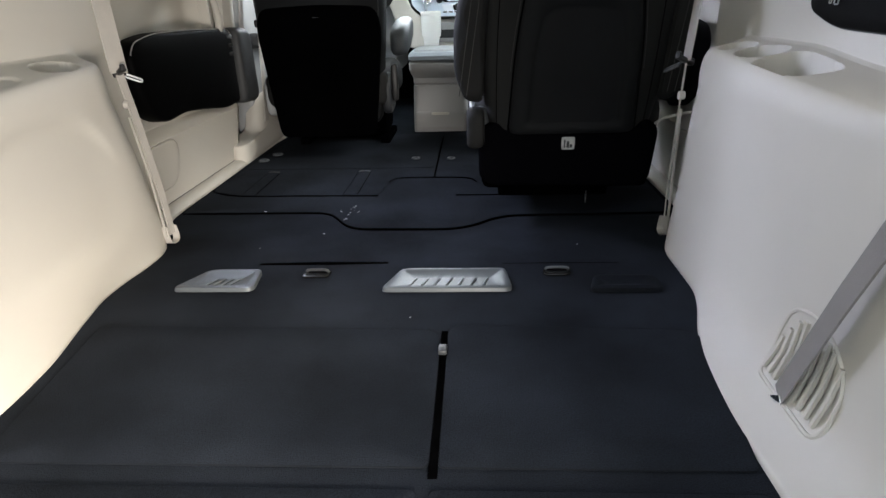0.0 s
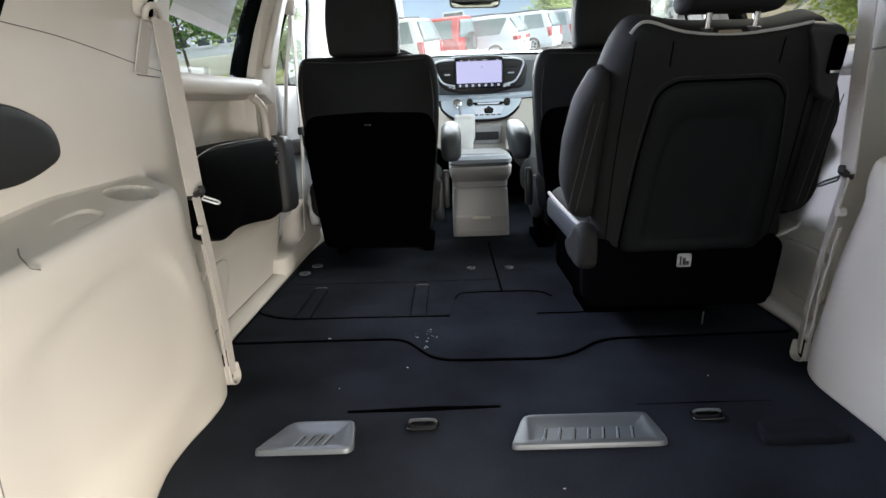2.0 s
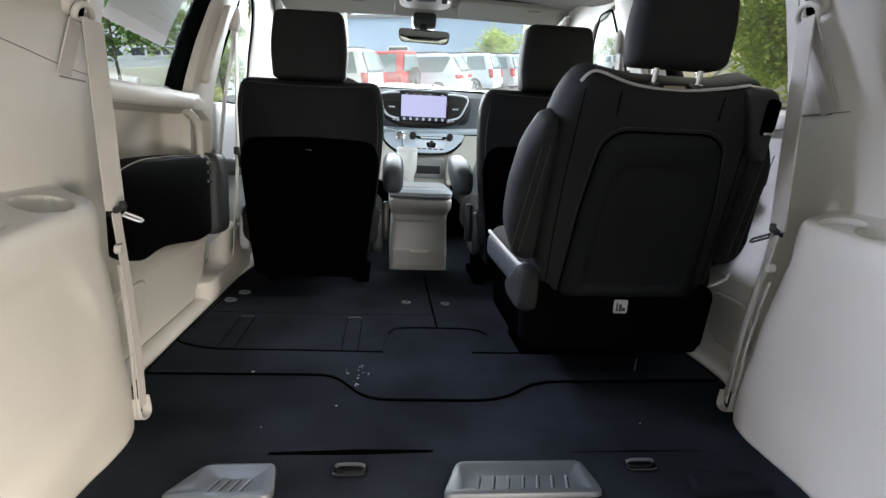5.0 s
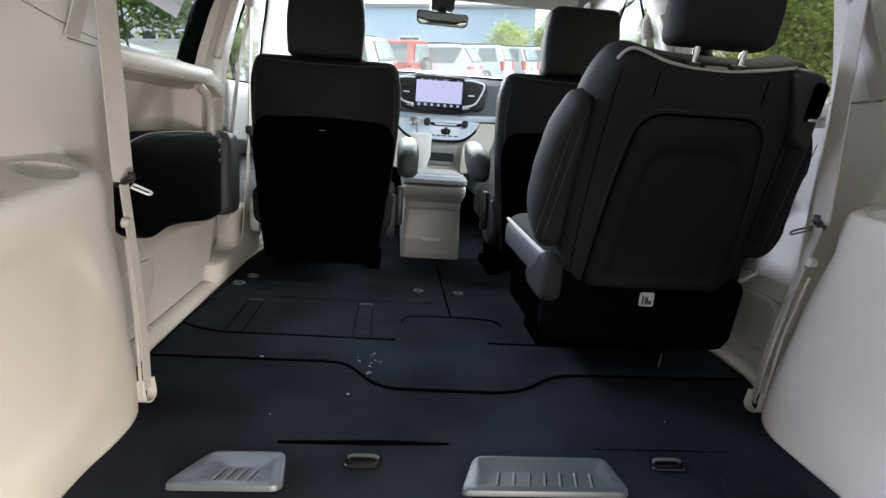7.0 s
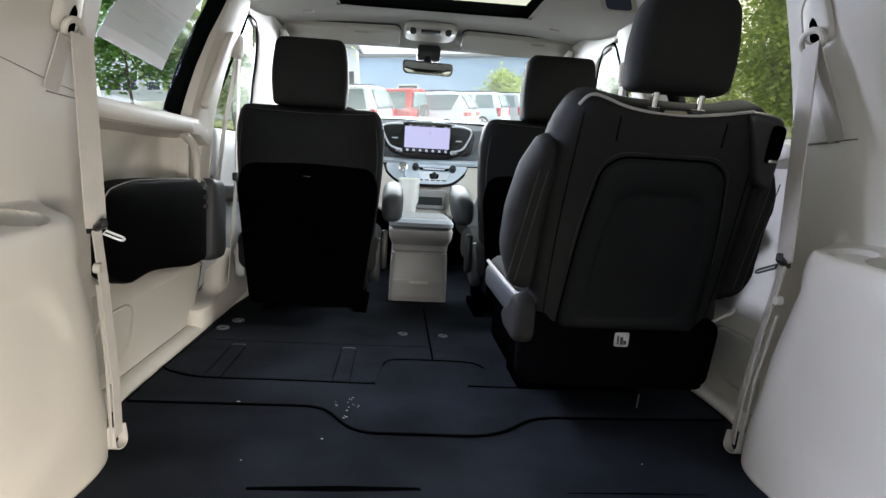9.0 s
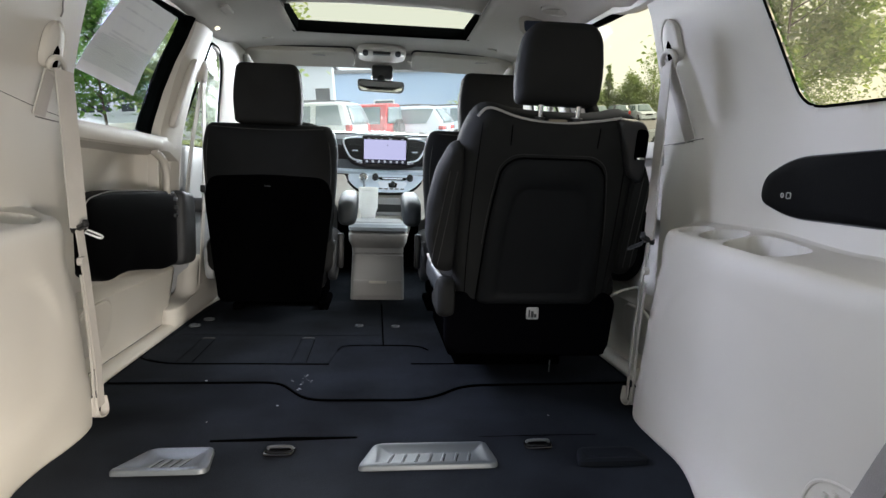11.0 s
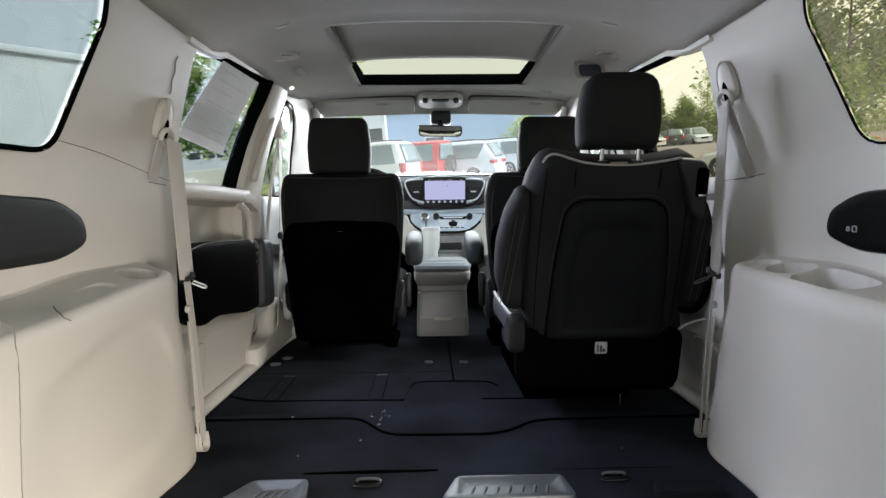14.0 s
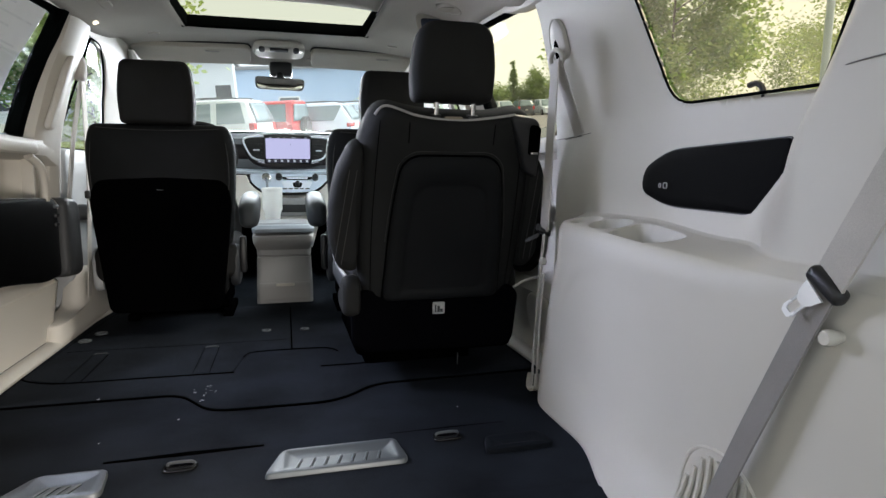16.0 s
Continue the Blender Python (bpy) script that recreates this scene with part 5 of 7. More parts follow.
def bin_lid():
    """Hinged carpeted lid over the stowage well, with its pull flaps and the seams round it."""
    t = thing("storage_bin_lid", (-0.42, 2.7, 0.006), "closed carpeted lid of the floor stowage well", "floor hatch")
    line = rounded([(-0.715, 2.515), (-0.61, 2.464), (-0.155, 2.452), (-0.135, 2.60), (-0.110, 2.655), (0.012, 2.657), (0.012, 3.36), (-0.66, 3.36)], [0.04, 0.05, 0.02, 0.03, 0.03, 0.02, 0.03, 0.03], 5)
    part("lid_carpet", pillow(line, lambda u, v, w: (u, v, 0.0062 + w), 0.0022, 0.002), CARPET, t)
    z = 0.0086
    for pts, r in (([(-0.735, 2.535), (-0.70, 2.50), (-0.61, 2.464), (-0.40, 2.458), (-0.152, 2.449)], 0.0030), ([(-0.135, 2.60), (-0.118, 2.645), (-0.06, 2.658), (0.08, 2.655), (0.14, 2.640), (0.165, 2.60)], 0.0026), ([(0.017, 2.67), (0.017, 3.00), (0.017, 3.34)], 0.0026), ([(0.10, 2.448), (0.20, 2.446), (0.26, 2.45)], 0.003), ([(-0.70, 2.80), (-0.30, 2.79), (0.01, 2.79)], 0.0012)):
        part("lid_seam", tube(curve([(x, y, z - r * 0.5) for x, y in pts]), r, 6), CARPET_EDGE, t, "dark seam round the lid")
    for x in (-0.585, -0.245):
        w = 0.023
        part("pull_flap", pillow(rounded([(x - w, 2.465), (x - w, 2.745), (x + w, 2.745), (x + w, 2.465)], 0.008, 3), lambda u, v, q: (u, v, 0.0080 + q), 0.002, 0.001), CARPET, t, "black fabric pull flap")
        part("flap_rim", tube([(x - w * 0.9, 2.742, 0.0102), (x - w * 0.6, 2.75, 0.0108), (x + w * 0.6, 2.75, 0.0108), (x + w * 0.9, 2.742, 0.0102)], 0.0018, 6), SILVER if x > -0.4 else DARK_SILVER, t, "bright flap edge")
        for k in (-1, 1):
            part("flap_seam", tube([(x + k * w, 2.465, 0.0092), (x + k * w, 2.735, 0.0092)], 0.0012, 5), CARPET_EDGE, t)
    return t


bin_lid()


def anchor(x, y, z, r, label="round bright floor anchor"):
    t = thing("floor_anchor", (x, y, z), label, "anchor", "floor anchors")
    part("ring", tube([(x + r * math.cos(k * math.pi / 10), y + r * math.sin(k * math.pi / 10), z + 0.002) for k in range(20)], r * 0.26, 8, closed=True), SILVER, t)
    part("core", spin(x, y, [(r * 0.75, z - 0.0005), (r * 0.75, z + 0.001), (r * 0.3, z + 0.001)], 14), SHELL, t)
    return t


for x, y, z in ((-0.073, 2.93, 0.0086), (0.067, 2.927, 0.0066), (-0.685, 2.93, 0.0086), (-0.66, 3.03, 0.0086)):
    anchor(x, y, z, 0.0135 if x > -0.2 else 0.017)


def seat_well_plate(x0, x1, y0, y1, label, mat_, tilt, slots):
    """Moulded finger recess plate of the folded rear bench: a flat rim round a scoop with ribs."""
    t = thing("handle_plate", ((x0 + x1) / 2, (y0 + y1) / 2, 0.0), label, "handle plate", "handle plates")
    line = rounded([(x0, y0), (x1, y0), (x1 - 0.012, y1), (x0 + tilt, y1)], [0.014, 0.022, 0.016, 0.020], 5)
    scoop = rounded([(x0 + tilt * 0.75 + 0.010, y0 + 0.014), (x1 - 0.022, y0 + 0.014), (x1 - 0.022, y1 - 0.010), (x0 + tilt + 0.006, y1 - 0.010)], [0.006, 0.006, 0.005, 0.005], 5)
    deep = rounded([(x0 + tilt * 0.75 + 0.022, y0 + 0.018), (x1 - 0.036, y0 + 0.018), (x1 - 0.046, y1 - 0.040), (x0 + tilt + 0.032, y1 - 0.040)], [0.006, 0.006, 0.005, 0.005], 5)
    cu, cv = (x0 + x1) / 2, (y0 + y1) / 2

    def grow(o, k, z):
        return [(cu + (u - cu) * (1 - (1 - k) * 0.4), cv + (v - cv) * k, z) for u, v in o]
    floor_z = lambda v: 0.0088 - 0.0066 * (v - y0 - 0.02) / (y1 - y0 - 0.05)
    rings = [grow(line, 1.02, 0.0006), grow(line, 1.0, 0.0075), grow(line, 0.975, 0.0098), grow(line, 0.94, 0.0105), [(u, v, 0.0104) for u, v in scoop]]
    rings.append([(u + (du - u) * 0.15, v + (dv - v) * 0.15, 0.0095 if dv < cv else 0.0085) for (u, v), (du, dv) in zip(scoop, deep)])
    rings.append([(u, v, floor_z(v)) for u, v in deep])
    rings.append([(cu + (u - cu) * 0.6, v, floor_z(v)) for u, v in deep])
    part("plate", loft(rings), mat_, t)
    a, b = x0 + tilt + 0.020, x1 - 0.044
    for k in range(slots):
        x = a + (b - a) * (k + 0.5) / slots
        pts = [(x - 0.007, y0 + 0.014, 0.0100), (x - 0.003, y0 + 0.032, floor_z(y0 + 0.036) + 0.001), (x + 0.001, y0 + 0.048, floor_z(y0 + 0.048) + 0.0008), (x + 0.004, y1 - 0.044, floor_z(y1 - 0.044))]
        part("rib", tube(curve(pts, 3), 0.0022, 6), RIB_HIGHLIGHT, t, "rib with painted highlight")
        part("slot", tube([(p[0] + 0.0035, p[1], p[2] - 0.0010) for p in pts], 0.0011, 5), RUBBER, t, "narrow dark slot")
    return t


seat_well_plate(-0.515, -0.330, 1.778, 1.88, "grey moulded recess plate in the carpet", SILVER, 0.05, 4)
seat_well_plate(-0.045, 0.242, 1.774, 1.88, "silver grey moulded recess plate with slots", SILVER, 0.035, 7)
seat_well_plate(0.405, 0.565, 1.77, 1.84, "black moulded recess plate in the carpet", PLATE_BLACK, 0.02, 0)


def striker(x, y):
    t = thing("seat_striker", (x, y, 0), "black bezel with bright latch bar in carpet", "latch", "seat latches")
    line = rounded([(x - 0.034, y - 0.018), (x + 0.030, y - 0.018), (x + 0.034, y + 0.02), (x - 0.030, y + 0.02)], 0.014, 4)
    part("bezel", pillow(line, lambda u, v, w: (u, v, w + 0.0005), 0.006, 0.004), BLACK_GLOSS, t)
    part("latch_bar", tube(curve([(x - 0.024, y + 0.008, 0.004), (x - 0.02, y + 0.006, 0.012), (x + 0.02, y + 0.006, 0.012), (x + 0.026, y + 0.008, 0.004)]), 0.0030, 8), DARK_SILVER if x < 0 else SILVER, t, "bright metal bar")
    return t


striker(-0.208, 1.862)
striker(0.347, 1.868)


def carpet_groove(name, line, label, w):
    """A soft dark fold in the carpet: a low rounded welt."""
    bm = tube(line, [w * 0.25] + [w * 0.5] * (len(line) - 2) + [w * 0.25], 10)
    for v in bm.verts:
        v.co.z *= 0.16
    return tagged(part(name, bm, CARPET_EDGE), label, "carpet seam")


carpet_groove("carpet_slit", [(-0.365, 1.928, 0.002), (-0.20, 1.931, 0.003), (-0.05, 1.933, 0.002)], "long dark slit in the carpet", 0.020)
carpet_groove("carpet_slit", [(0.226, 1.925, 0.001), (0.36, 1.926, 0.002), (0.50, 1.925, 0.001)], "faint dark slit in the carpet", 0.006)


# folded rear bench: two carpeted backs with a gap between them, and the tailgate sill panels
def bench(x0, x1, x2, x3, label):
    t = thing("folded_bench", ((x0 + x1) / 2, 1.43, 0), label, "folded seat", "folded rear bench")
    line = rounded([(x0, 1.245), (x1, 1.245), (x2, 1.61), (x3, 1.63)], [0.01, 0.012, 0.04, 0.03], 4)
    part("carpet_back", pillow(line, lambda u, v, w: (u, v, 0.0004 + w), 0.0022, 0.002), CARPET, t)
    part("edge_binding", tube([(u, v, 0.0016) for u, v in line], 0.0012, 6, closed=True), PLATE_BLACK, t)
    return t


bench(-0.545, 0.096, 0.096, -0.59, "wider half of folded rear bench, black carpet back")
gap = part("carpet_slit", box(0.0965, 0.1095, 1.225, 1.605, 0.0004, 0.0030, 0.0008), CARPET_EDGE)
tagged(gap, "dark gap between the folded bench halves", "carpet seam")
narrow = bench(0.110, 0.535, 0.575, 0.108, "narrower half of folded rear bench, black carpet back")
part("bench_latch", box(0.094, 0.110, 1.52, 1.545, 0.002, 0.012, 0.003), DARK_SILVER, narrow, "small grey latch")
for x0, x1 in ((-0.525, 0.085), (0.100, 0.53)):
    edge = rounded([(x0, 0.86), (x1, 0.86), (x1, 1.205), (x0, 1.205)], 0.012, 4)
    ob = part("tailgate_flap", pillow(edge, lambda u, v, w: (u, v, 0.0004 + w), 0.0026, 0.0024), CARPET)
    tagged(ob, "black carpeted flap by the tailgate", "floor flap", "floor flaps")

# crumbs and dust on the carpet
SPOTS = [(-0.254, 2.128, 0.001, 0.0026)] + [(-0.205 + random.gauss(0, 0.020), 2.315 + random.gauss(0, 0.014), 0.0075, random.uniform(0.0008, 0.0022)) for _ in range(12)]
SPOTS += [(-0.215 + random.gauss(0, 0.010), 2.235 + random.gauss(0, 0.012), 0.0075, random.uniform(0.0012, 0.0026)) for _ in range(5)] + [(-0.475, 2.305, 0.0075, 0.003), (0.03, 1.66, 0.001, 0.0016), (0.42, 2.04, 0.001, 0.0016), (-0.40, 2.03, 0.001, 0.0014)]
for x, y, z, r in SPOTS:
    bm = bmesh.new()
    bmesh.ops.create_icosphere(bm, subdivisions=1, radius=r)
    for v in bm.verts:
        v.co = Vector((v.co.x * random.uniform(0.8, 2.0), v.co.y * random.uniform(0.7, 1.5), v.co.z * 0.35)) + Vector((x, y, z + 0.0006))
    tagged(part("crumb", bm, LABEL if z < 0.005 else GREY_LEATHER), "pale crumb of dirt on the carpet", "crumb", "crumbs")

# ---------------------------------------------------------------- rear seat belts


def rear_belt(s):
    b = thing("seat_belt", (s * 0.69, 2.0, 0.9), "pale second-row seat belt hanging from the pillar", "seat belt", "seat belts")
    dz = -0.075 if s < 0 else 0.012
    yo = 0.012 if s < 0 else 0.045
    cy = 0.024 if s < 0 else 0.045
    # height adjuster cover and ring
    put = lambda u, v, w: (s * (upper_x(2.0, v) - w), u, v)
    part("adjuster_cover", pillow(rounded([(1.976 + cy, 0.866 + dz), (2.056 + cy, 0.866 + dz), (2.056 + cy, 0.940 + dz), (2.02 + cy, 0.972 + dz), (1.984 + cy, 0.945 + dz)], 0.030, 6), put, 0.016, 0.014, 0.003), TRIM, b, "pale rounded adjuster cover")
    part("adjuster_slot", pillow(rounded([(2.002 + cy, 0.868 + dz), (2.026 + cy, 0.868 + dz), (2.026 + cy, 0.905 + dz), (2.014 + cy, 0.915 + dz), (2.004 + cy, 0.900 + dz)], 0.005, 3), put, 0.0200, 0.001), SHELL, b, "dark slot")
    ring = [put(2.012 + cy + 0.030 * math.cos(q), 0.868 + dz + 0.017 * math.sin(q) - 0.2 * 0.030 * math.cos(q), 0.026 + 0.006 * math.sin(q)) for q in (2 * math.pi * k / 20 for k in range(20))]
    part("guide_ring", tube(ring, 0.0062, 8, closed=True), TRIM, b, "pale plastic belt ring")
    if s < 0:
        track = [put(2.066 + 0.004 * math.sin(q * 1.9), 0.905 + 0.013 * q, 0.0006) for q in range(8)]
        part("adjuster_track", tube(curve(track, 3), 0.0020, 6), JOINT, b, "wavy slot of the height adjuster")
    top = Vector((s * 0.672, 2.000 + yo, 0.858 + dz))
    # one run falls to the buckle and the floor, the other goes into the trim
    foot = Vector((-0.648, 2.070, 0.03)) if s < 0 else Vector((0.650, 2.100, 0.03))
    buckle = Vector((-0.636, 1.972, 0.454)) if s < 0 else Vector((0.606, 1.944, 0.452))
    run = [top, top.lerp(buckle, 0.4), top.lerp(buckle, 0.72), buckle]
    part("webbing", join(strap(run, (0.30, 0.96, 0.0) if s < 0 else (0.04, 1.0, 0.0), 0.046), strap([buckle, buckle.lerp(foot, 0.32) + Vector((0, 0.008, 0)), buckle.lerp(foot, 0.74) + Vector((0, 0.010, 0)), foot], (0.12, 1.0, 0.0) if s < 0 else (0.30, 0.95, 0.0), 0.024 if s < 0 else 0.030), strap([buckle + Vector((0, 0.0, -0.10)), buckle.lerp(foot, 0.6) + Vector((0, -0.016, 0)), foot + Vector((0, -0.03, -0.01))], (s * 0.9, 0.4, 0.0), 0.006)), WEBBING, b)
    part("upper_webbing", strap([Vector((s * 0.680, 2.015 + yo * 0.8, 0.856 + dz)), Vector((s * 0.702, 2.012 + yo * 0.4, 0.78)), Vector((s * 0.724, 2.008, 0.688))], (-s * 0.12, 0.99, 0.1), 0.040), WEBBING, b)
    part("retractor_slot", pillow(rounded([(2.015, 0.685), (2.11, 0.682), (2.11, 0.6845), (2.015, 0.6875)], 0.001, 3), put, 0.0015, 0.0005), JOINT, b, "dark belt slot")
    part("belt_stop", tube([buckle + Vector((-s * 0.008, 0, -0.07)), buckle + Vector((s * 0.004, 0, -0.07))], 0.009, 10), WEBBING, b)
    d = Vector((-s * 0.5, 0.55, -0.35)).normalized()
    part("tongue_grip", moved(join(box(-0.026, 0.026, -0.007, 0.007, -0.007, 0.004, 0.004, 3), box(-0.031, -0.024, -0.006, 0.006, -0.006, 0.009, 0.003, 2), box(0.020, 0.027, -0.006, 0.006, -0.006, 0.009, 0.003, 2)), Matrix.Translation(buckle + Vector((-s * 0.004, -0.004, 0.004))) @ Euler((0, radians(20) * s, radians(38) * s)).to_matrix().to_4x4()), BLACK_PLASTIC, b, "black tongue grip")
    o = buckle + Vector((-s * 0.012, 0.004, -0.006))
    side = d.cross(Vector((0, 0, 1))).normalized() * 0.8 + Vector((0, 0, 0.5))
    loop = [o + d * a + side * c for a, c in ((0, -0.0065), (0.031, -0.0065), (0.036, -0.003), (0.036, 0.003), (0.031, 0.0065), (0, 0.0065))]
    # left tongue bright, right tongue a darker silver
    part("tongue", tube(loop, 0.0022, 8, closed=True), TONGUE if s < 0 else DARK_SILVER, b, "chrome belt tongue" if s < 0 else "dark grey belt tongue")
    part("foot_loop", strap(curve([foot + Vector((s * 0.002, -0.033, 0.03)), foot + Vector((0, -0.028, -0.012)), foot + Vector((-s * 0.003, -0.008, -0.022)), foot + Vector((-s * 0.003, 0.012, -0.014)), foot + Vector((0, 0.010, 0.02))]), (1, 0, 0), 0.018), WEBBING, b, "belt end loop at the floor")
    part("foot_cap", pillow(rounded([(2.070, 0.012), (2.112, 0.012), (2.110, 0.062), (2.085, 0.074)], 0.012, 4), lambda u, v, w: (s * (face_x(s, u, v) + 0.01 - w), u, v), 0.012, 0.005), SHELL, b, "dark slot round the belt end")
    return b


rear_belt(-1), rear_belt(1)

# third-row belt at the right rear pillar
tb = thing("seat_belt", (0.59, 1.2, 0.5), "grey third-row seat belt with chrome tongue", "seat belt", "seat belts")
bk = Vector((0.577, 1.142, 0.464))
lo = Vector((0.596, 1.350, 0.045))
hi = Vector((0.592, 1.02, 0.72))
part("upper_webbing", strap([hi, bk + Vector((0, -0.01, 0.02)), bk], (0.2, 1, 0.5), 0.046), WEBBING, tb)
part("webbing", strap([bk, (bk + lo) / 2 + Vector((-0.003, 0, 0)), lo], (0.2, 1, 0.6), 0.036), WEBBING_SHADED, tb, "lower webbing in shaded tone")
part("tongue_grip", moved(box(-0.009, 0.009, -0.026, 0.026, -0.010, 0.010, 0.007, 3), Matrix.Translation(bk) @ Euler((radians(35), 0, 0)).to_matrix().to_4x4()), BLACK_PLASTIC, tb, "black tongue grip")
o = bk + Vector((-0.008, 0.012, -0.011))
dv, sv = Vector((-0.12, 0.72, -0.68)).normalized(), Vector((0, 0.68, 0.72))
nrm = dv.cross(sv).normalized()
plate = [(-0.006, -0.018), (0.010, -0.014), (0.016, -0.0095), (0.040, -0.0105), (0.047, -0.006), (0.047, 0.006), (0.040, 0.0105), (0.016, 0.0095), (0.010, 0.014), (-0.006, 0.018)]
hole = [(0.020, -0.0055), (0.0215, -0.0060), (0.023, -0.0062), (0.036, -0.0062), (0.0395, -0.004), (0.0395, 0.004), (0.036, 0.0062), (0.023, 0.0062), (0.0215, 0.0060), (0.020, 0.0055)]
rings = [[o + dv * (0.88 * a) + sv * (0.85 * c) + nrm * h for a, c in edge] for edge, h in ((hole, 0.0012), (plate, 0.0012), (plate, -0.0012), (hole, -0.0012))]
part("tongue", grid_mesh(rings, True, True), TONGUE, tb, "chrome slotted belt tongue")
part("hook", join(tube([(0.625, 1.140, 0.405), (0.588, 1.140, 0.405)], 0.0065, 12), tube([(0.592, 1.140, 0.405), (0.586, 1.140, 0.405), (0.578, 1.140, 0.405), (0.575, 1.140, 0.405)], [0.0075, 0.0095, 0.0095, 0.0075], 14)), TRIM, tb, "pale hook knob in the trim")
part("end_plate", moved(box(-0.004, 0.004, -0.026, 0.026, -0.006, 0.006, 0.002), Matrix.Translation(lo + Vector((-0.004, 0.004, -0.008))) @ Euler((radians(-35), 0, 0)).to_matrix().to_4x4()), CHROME, tb, "bright end plate")


def side_vent(s):
    """Ribbed air outlet low in the side trim."""
    t = thing("air_vent", (s * 0.61, 1.34, 0.1), "ribbed pale air vent low in the side trim", "air vent", "air vents")
    put = lambda u, v, w: (s * (face_x(s, u, v) - w), u, v)
    line = rounded([(1.25, 0.045), (1.255, 0.150), (1.32, 0.185), (1.40, 0.165), (1.425, 0.10), (1.42, 0.045)], [0.02, 0.05, 0.04, 0.04, 0.03, 0.02], 5)
    part("vent_rim", tube([put(u, v, 0.0) for u, v in line], 0.0035, 6, closed=True), TRIM, t)
    part("rim_gap", tube([put(u, v, 0.0005) for u, v in line if v > 0.11], 0.0024, 6), DARK_GREY, t)
    for k in range(9):
        y0, y1 = 1.27 + 0.018 * k, 1.262 + 0.018 * k
        z1 = min(0.165, 0.15 + 0.012 * k) if k < 6 else 0.155 - (k - 6) * 0.022
        part("vent_rib", tube([put(y0, 0.055, 0.001), put((y0 + y1) / 2, (0.055 + z1) / 2, 0.005), put(y1, z1, 0.001)], 0.0045, 6), TRIM, t)
    return t


side_vent(1)

# rounded cover low in the left side trim
cover = thing("trim_cover", (-0.61, 1.2, 0.2), "pale rounded access cover low in the side trim", "trim cover")
cline = rounded([(1.02, 0.05), (1.292, 0.05), (1.308, 0.19), (1.309, 0.235), (1.296, 0.280), (1.262, 0.345), (1.20, 0.385), (1.02, 0.39)], [0.02, 0.03, 0.03, 0.03, 0.04, 0.05, 0.05, 0.02], 5)
cput = lambda u, v, w: (-(face_x(-1, u, v) - w), u, v)
part("cover_panel", pillow(cline, lambda u, v, w: cput(u, v, w - 0.004), 0.010, 0.006), TRIM, cover)
part("cover_gap", tube([cput(u, v, 0.0004) for u, v in cline], 0.0016, 6, closed=True), JOINT, cover, "dark gap round the cover")

# trim joints
for s in (-1, 1):
    pts = [(s * (upper_x(y, z) - 0.0005), y, z) for y, z in (((1.66, 0.742), (1.78, 0.735), (1.90, 0.722), (2.03, 0.705), (2.16, 0.693)) if s < 0 else ((1.97, 0.690), (2.03, 0.688), (2.10, 0.686), (2.16, 0.685)))]
    tagged(part("trim", tube(curve(pts), 0.0009, 6), JOINT), "fine joint in the side trim", "trim joint", kind="structure")
    pts = [(s * ((face_x(s, y, z) if z < 0.47 else upper_x(y, z)) - 0.0005), y, z) for y, z in (((1.318, 0.50), (1.332, 0.482), (1.344, 0.462), (1.353, 0.433), (1.357, 0.407), (1.359, 0.352), (1.363, 0.292), (1.370, 0.218), (1.380, 0.165), (1.400, 0.120)) if s < 0 else ((1.16, 0.45), (1.21, 0.40), (1.262, 0.335), (1.306, 0.265), (1.345, 0.20), (1.379, 0.13), (1.41, 0.05)))]
    if s < 0:
        tagged(part("trim", tube(curve(pts), 0.0008, 6), JOINT), "joint line in the side trim", "trim joint", kind="structure")
    pts = [(s * (upper_x(y, z) - 0.0005), y, z) for y, z in ((1.235, 0.700), (1.18, 0.708), (1.05, 0.712), (0.90, 0.712))]
    tagged(part("trim", tube(curve(pts), 0.0010, 6), JOINT), "joint line in the rear pillar trim", "trim joint", kind="structure")
pts = [(-(face_x(-1, y, 0.40) - 0.0006 + dx), y, z) for y, z, dx in ((1.480, 0.4450, -0.0006), (1.468, 0.4500, 0.0015), (1.470, 0.4565, 0.008), (1.488, 0.4600, 0.026), (1.515, 0.4625, 0.046))]
tagged(part("trim", tube(curve(pts), 0.0010, 6), JOINT), "short joint at the tray edge", "trim joint", kind="structure")

# ---------------------------------------------------------------- ceiling fittings


def ceiling_vent(x, y):
    t = thing("ceiling_vent", (x, y, roof_z(x, y)), "round pale ceiling air vent", "air vent", "ceiling vents")
    z = roof_z(x, y)
    part("bezel", tube([(x + 0.042 * math.cos(k * math.pi / 12), y + 0.042 * math.sin(k * math.pi / 12), roof_z(x + 0.042 * math.cos(k * math.pi / 12), y) - 0.000) for k in range(24)], 0.004, 8, closed=True), HEADLINER, t)
    part("disc", spin(x, y, [(0.040, z + 0.002), (0.036, z - 0.004), (0.01, z - 0.006)], 20), HEADLINER, t)
    part("slot", tube([(x - 0.030, y - 0.014, z - 0.003), (x - 0.012, y - 0.027, z - 0.004), (x + 0.010, y - 0.029, z - 0.004), (x + 0.030, y - 0.018, z - 0.003)], [0.001, 0.0026, 0.0026, 0.001], 6), JOINT, t, "dark vent slot")
    return t


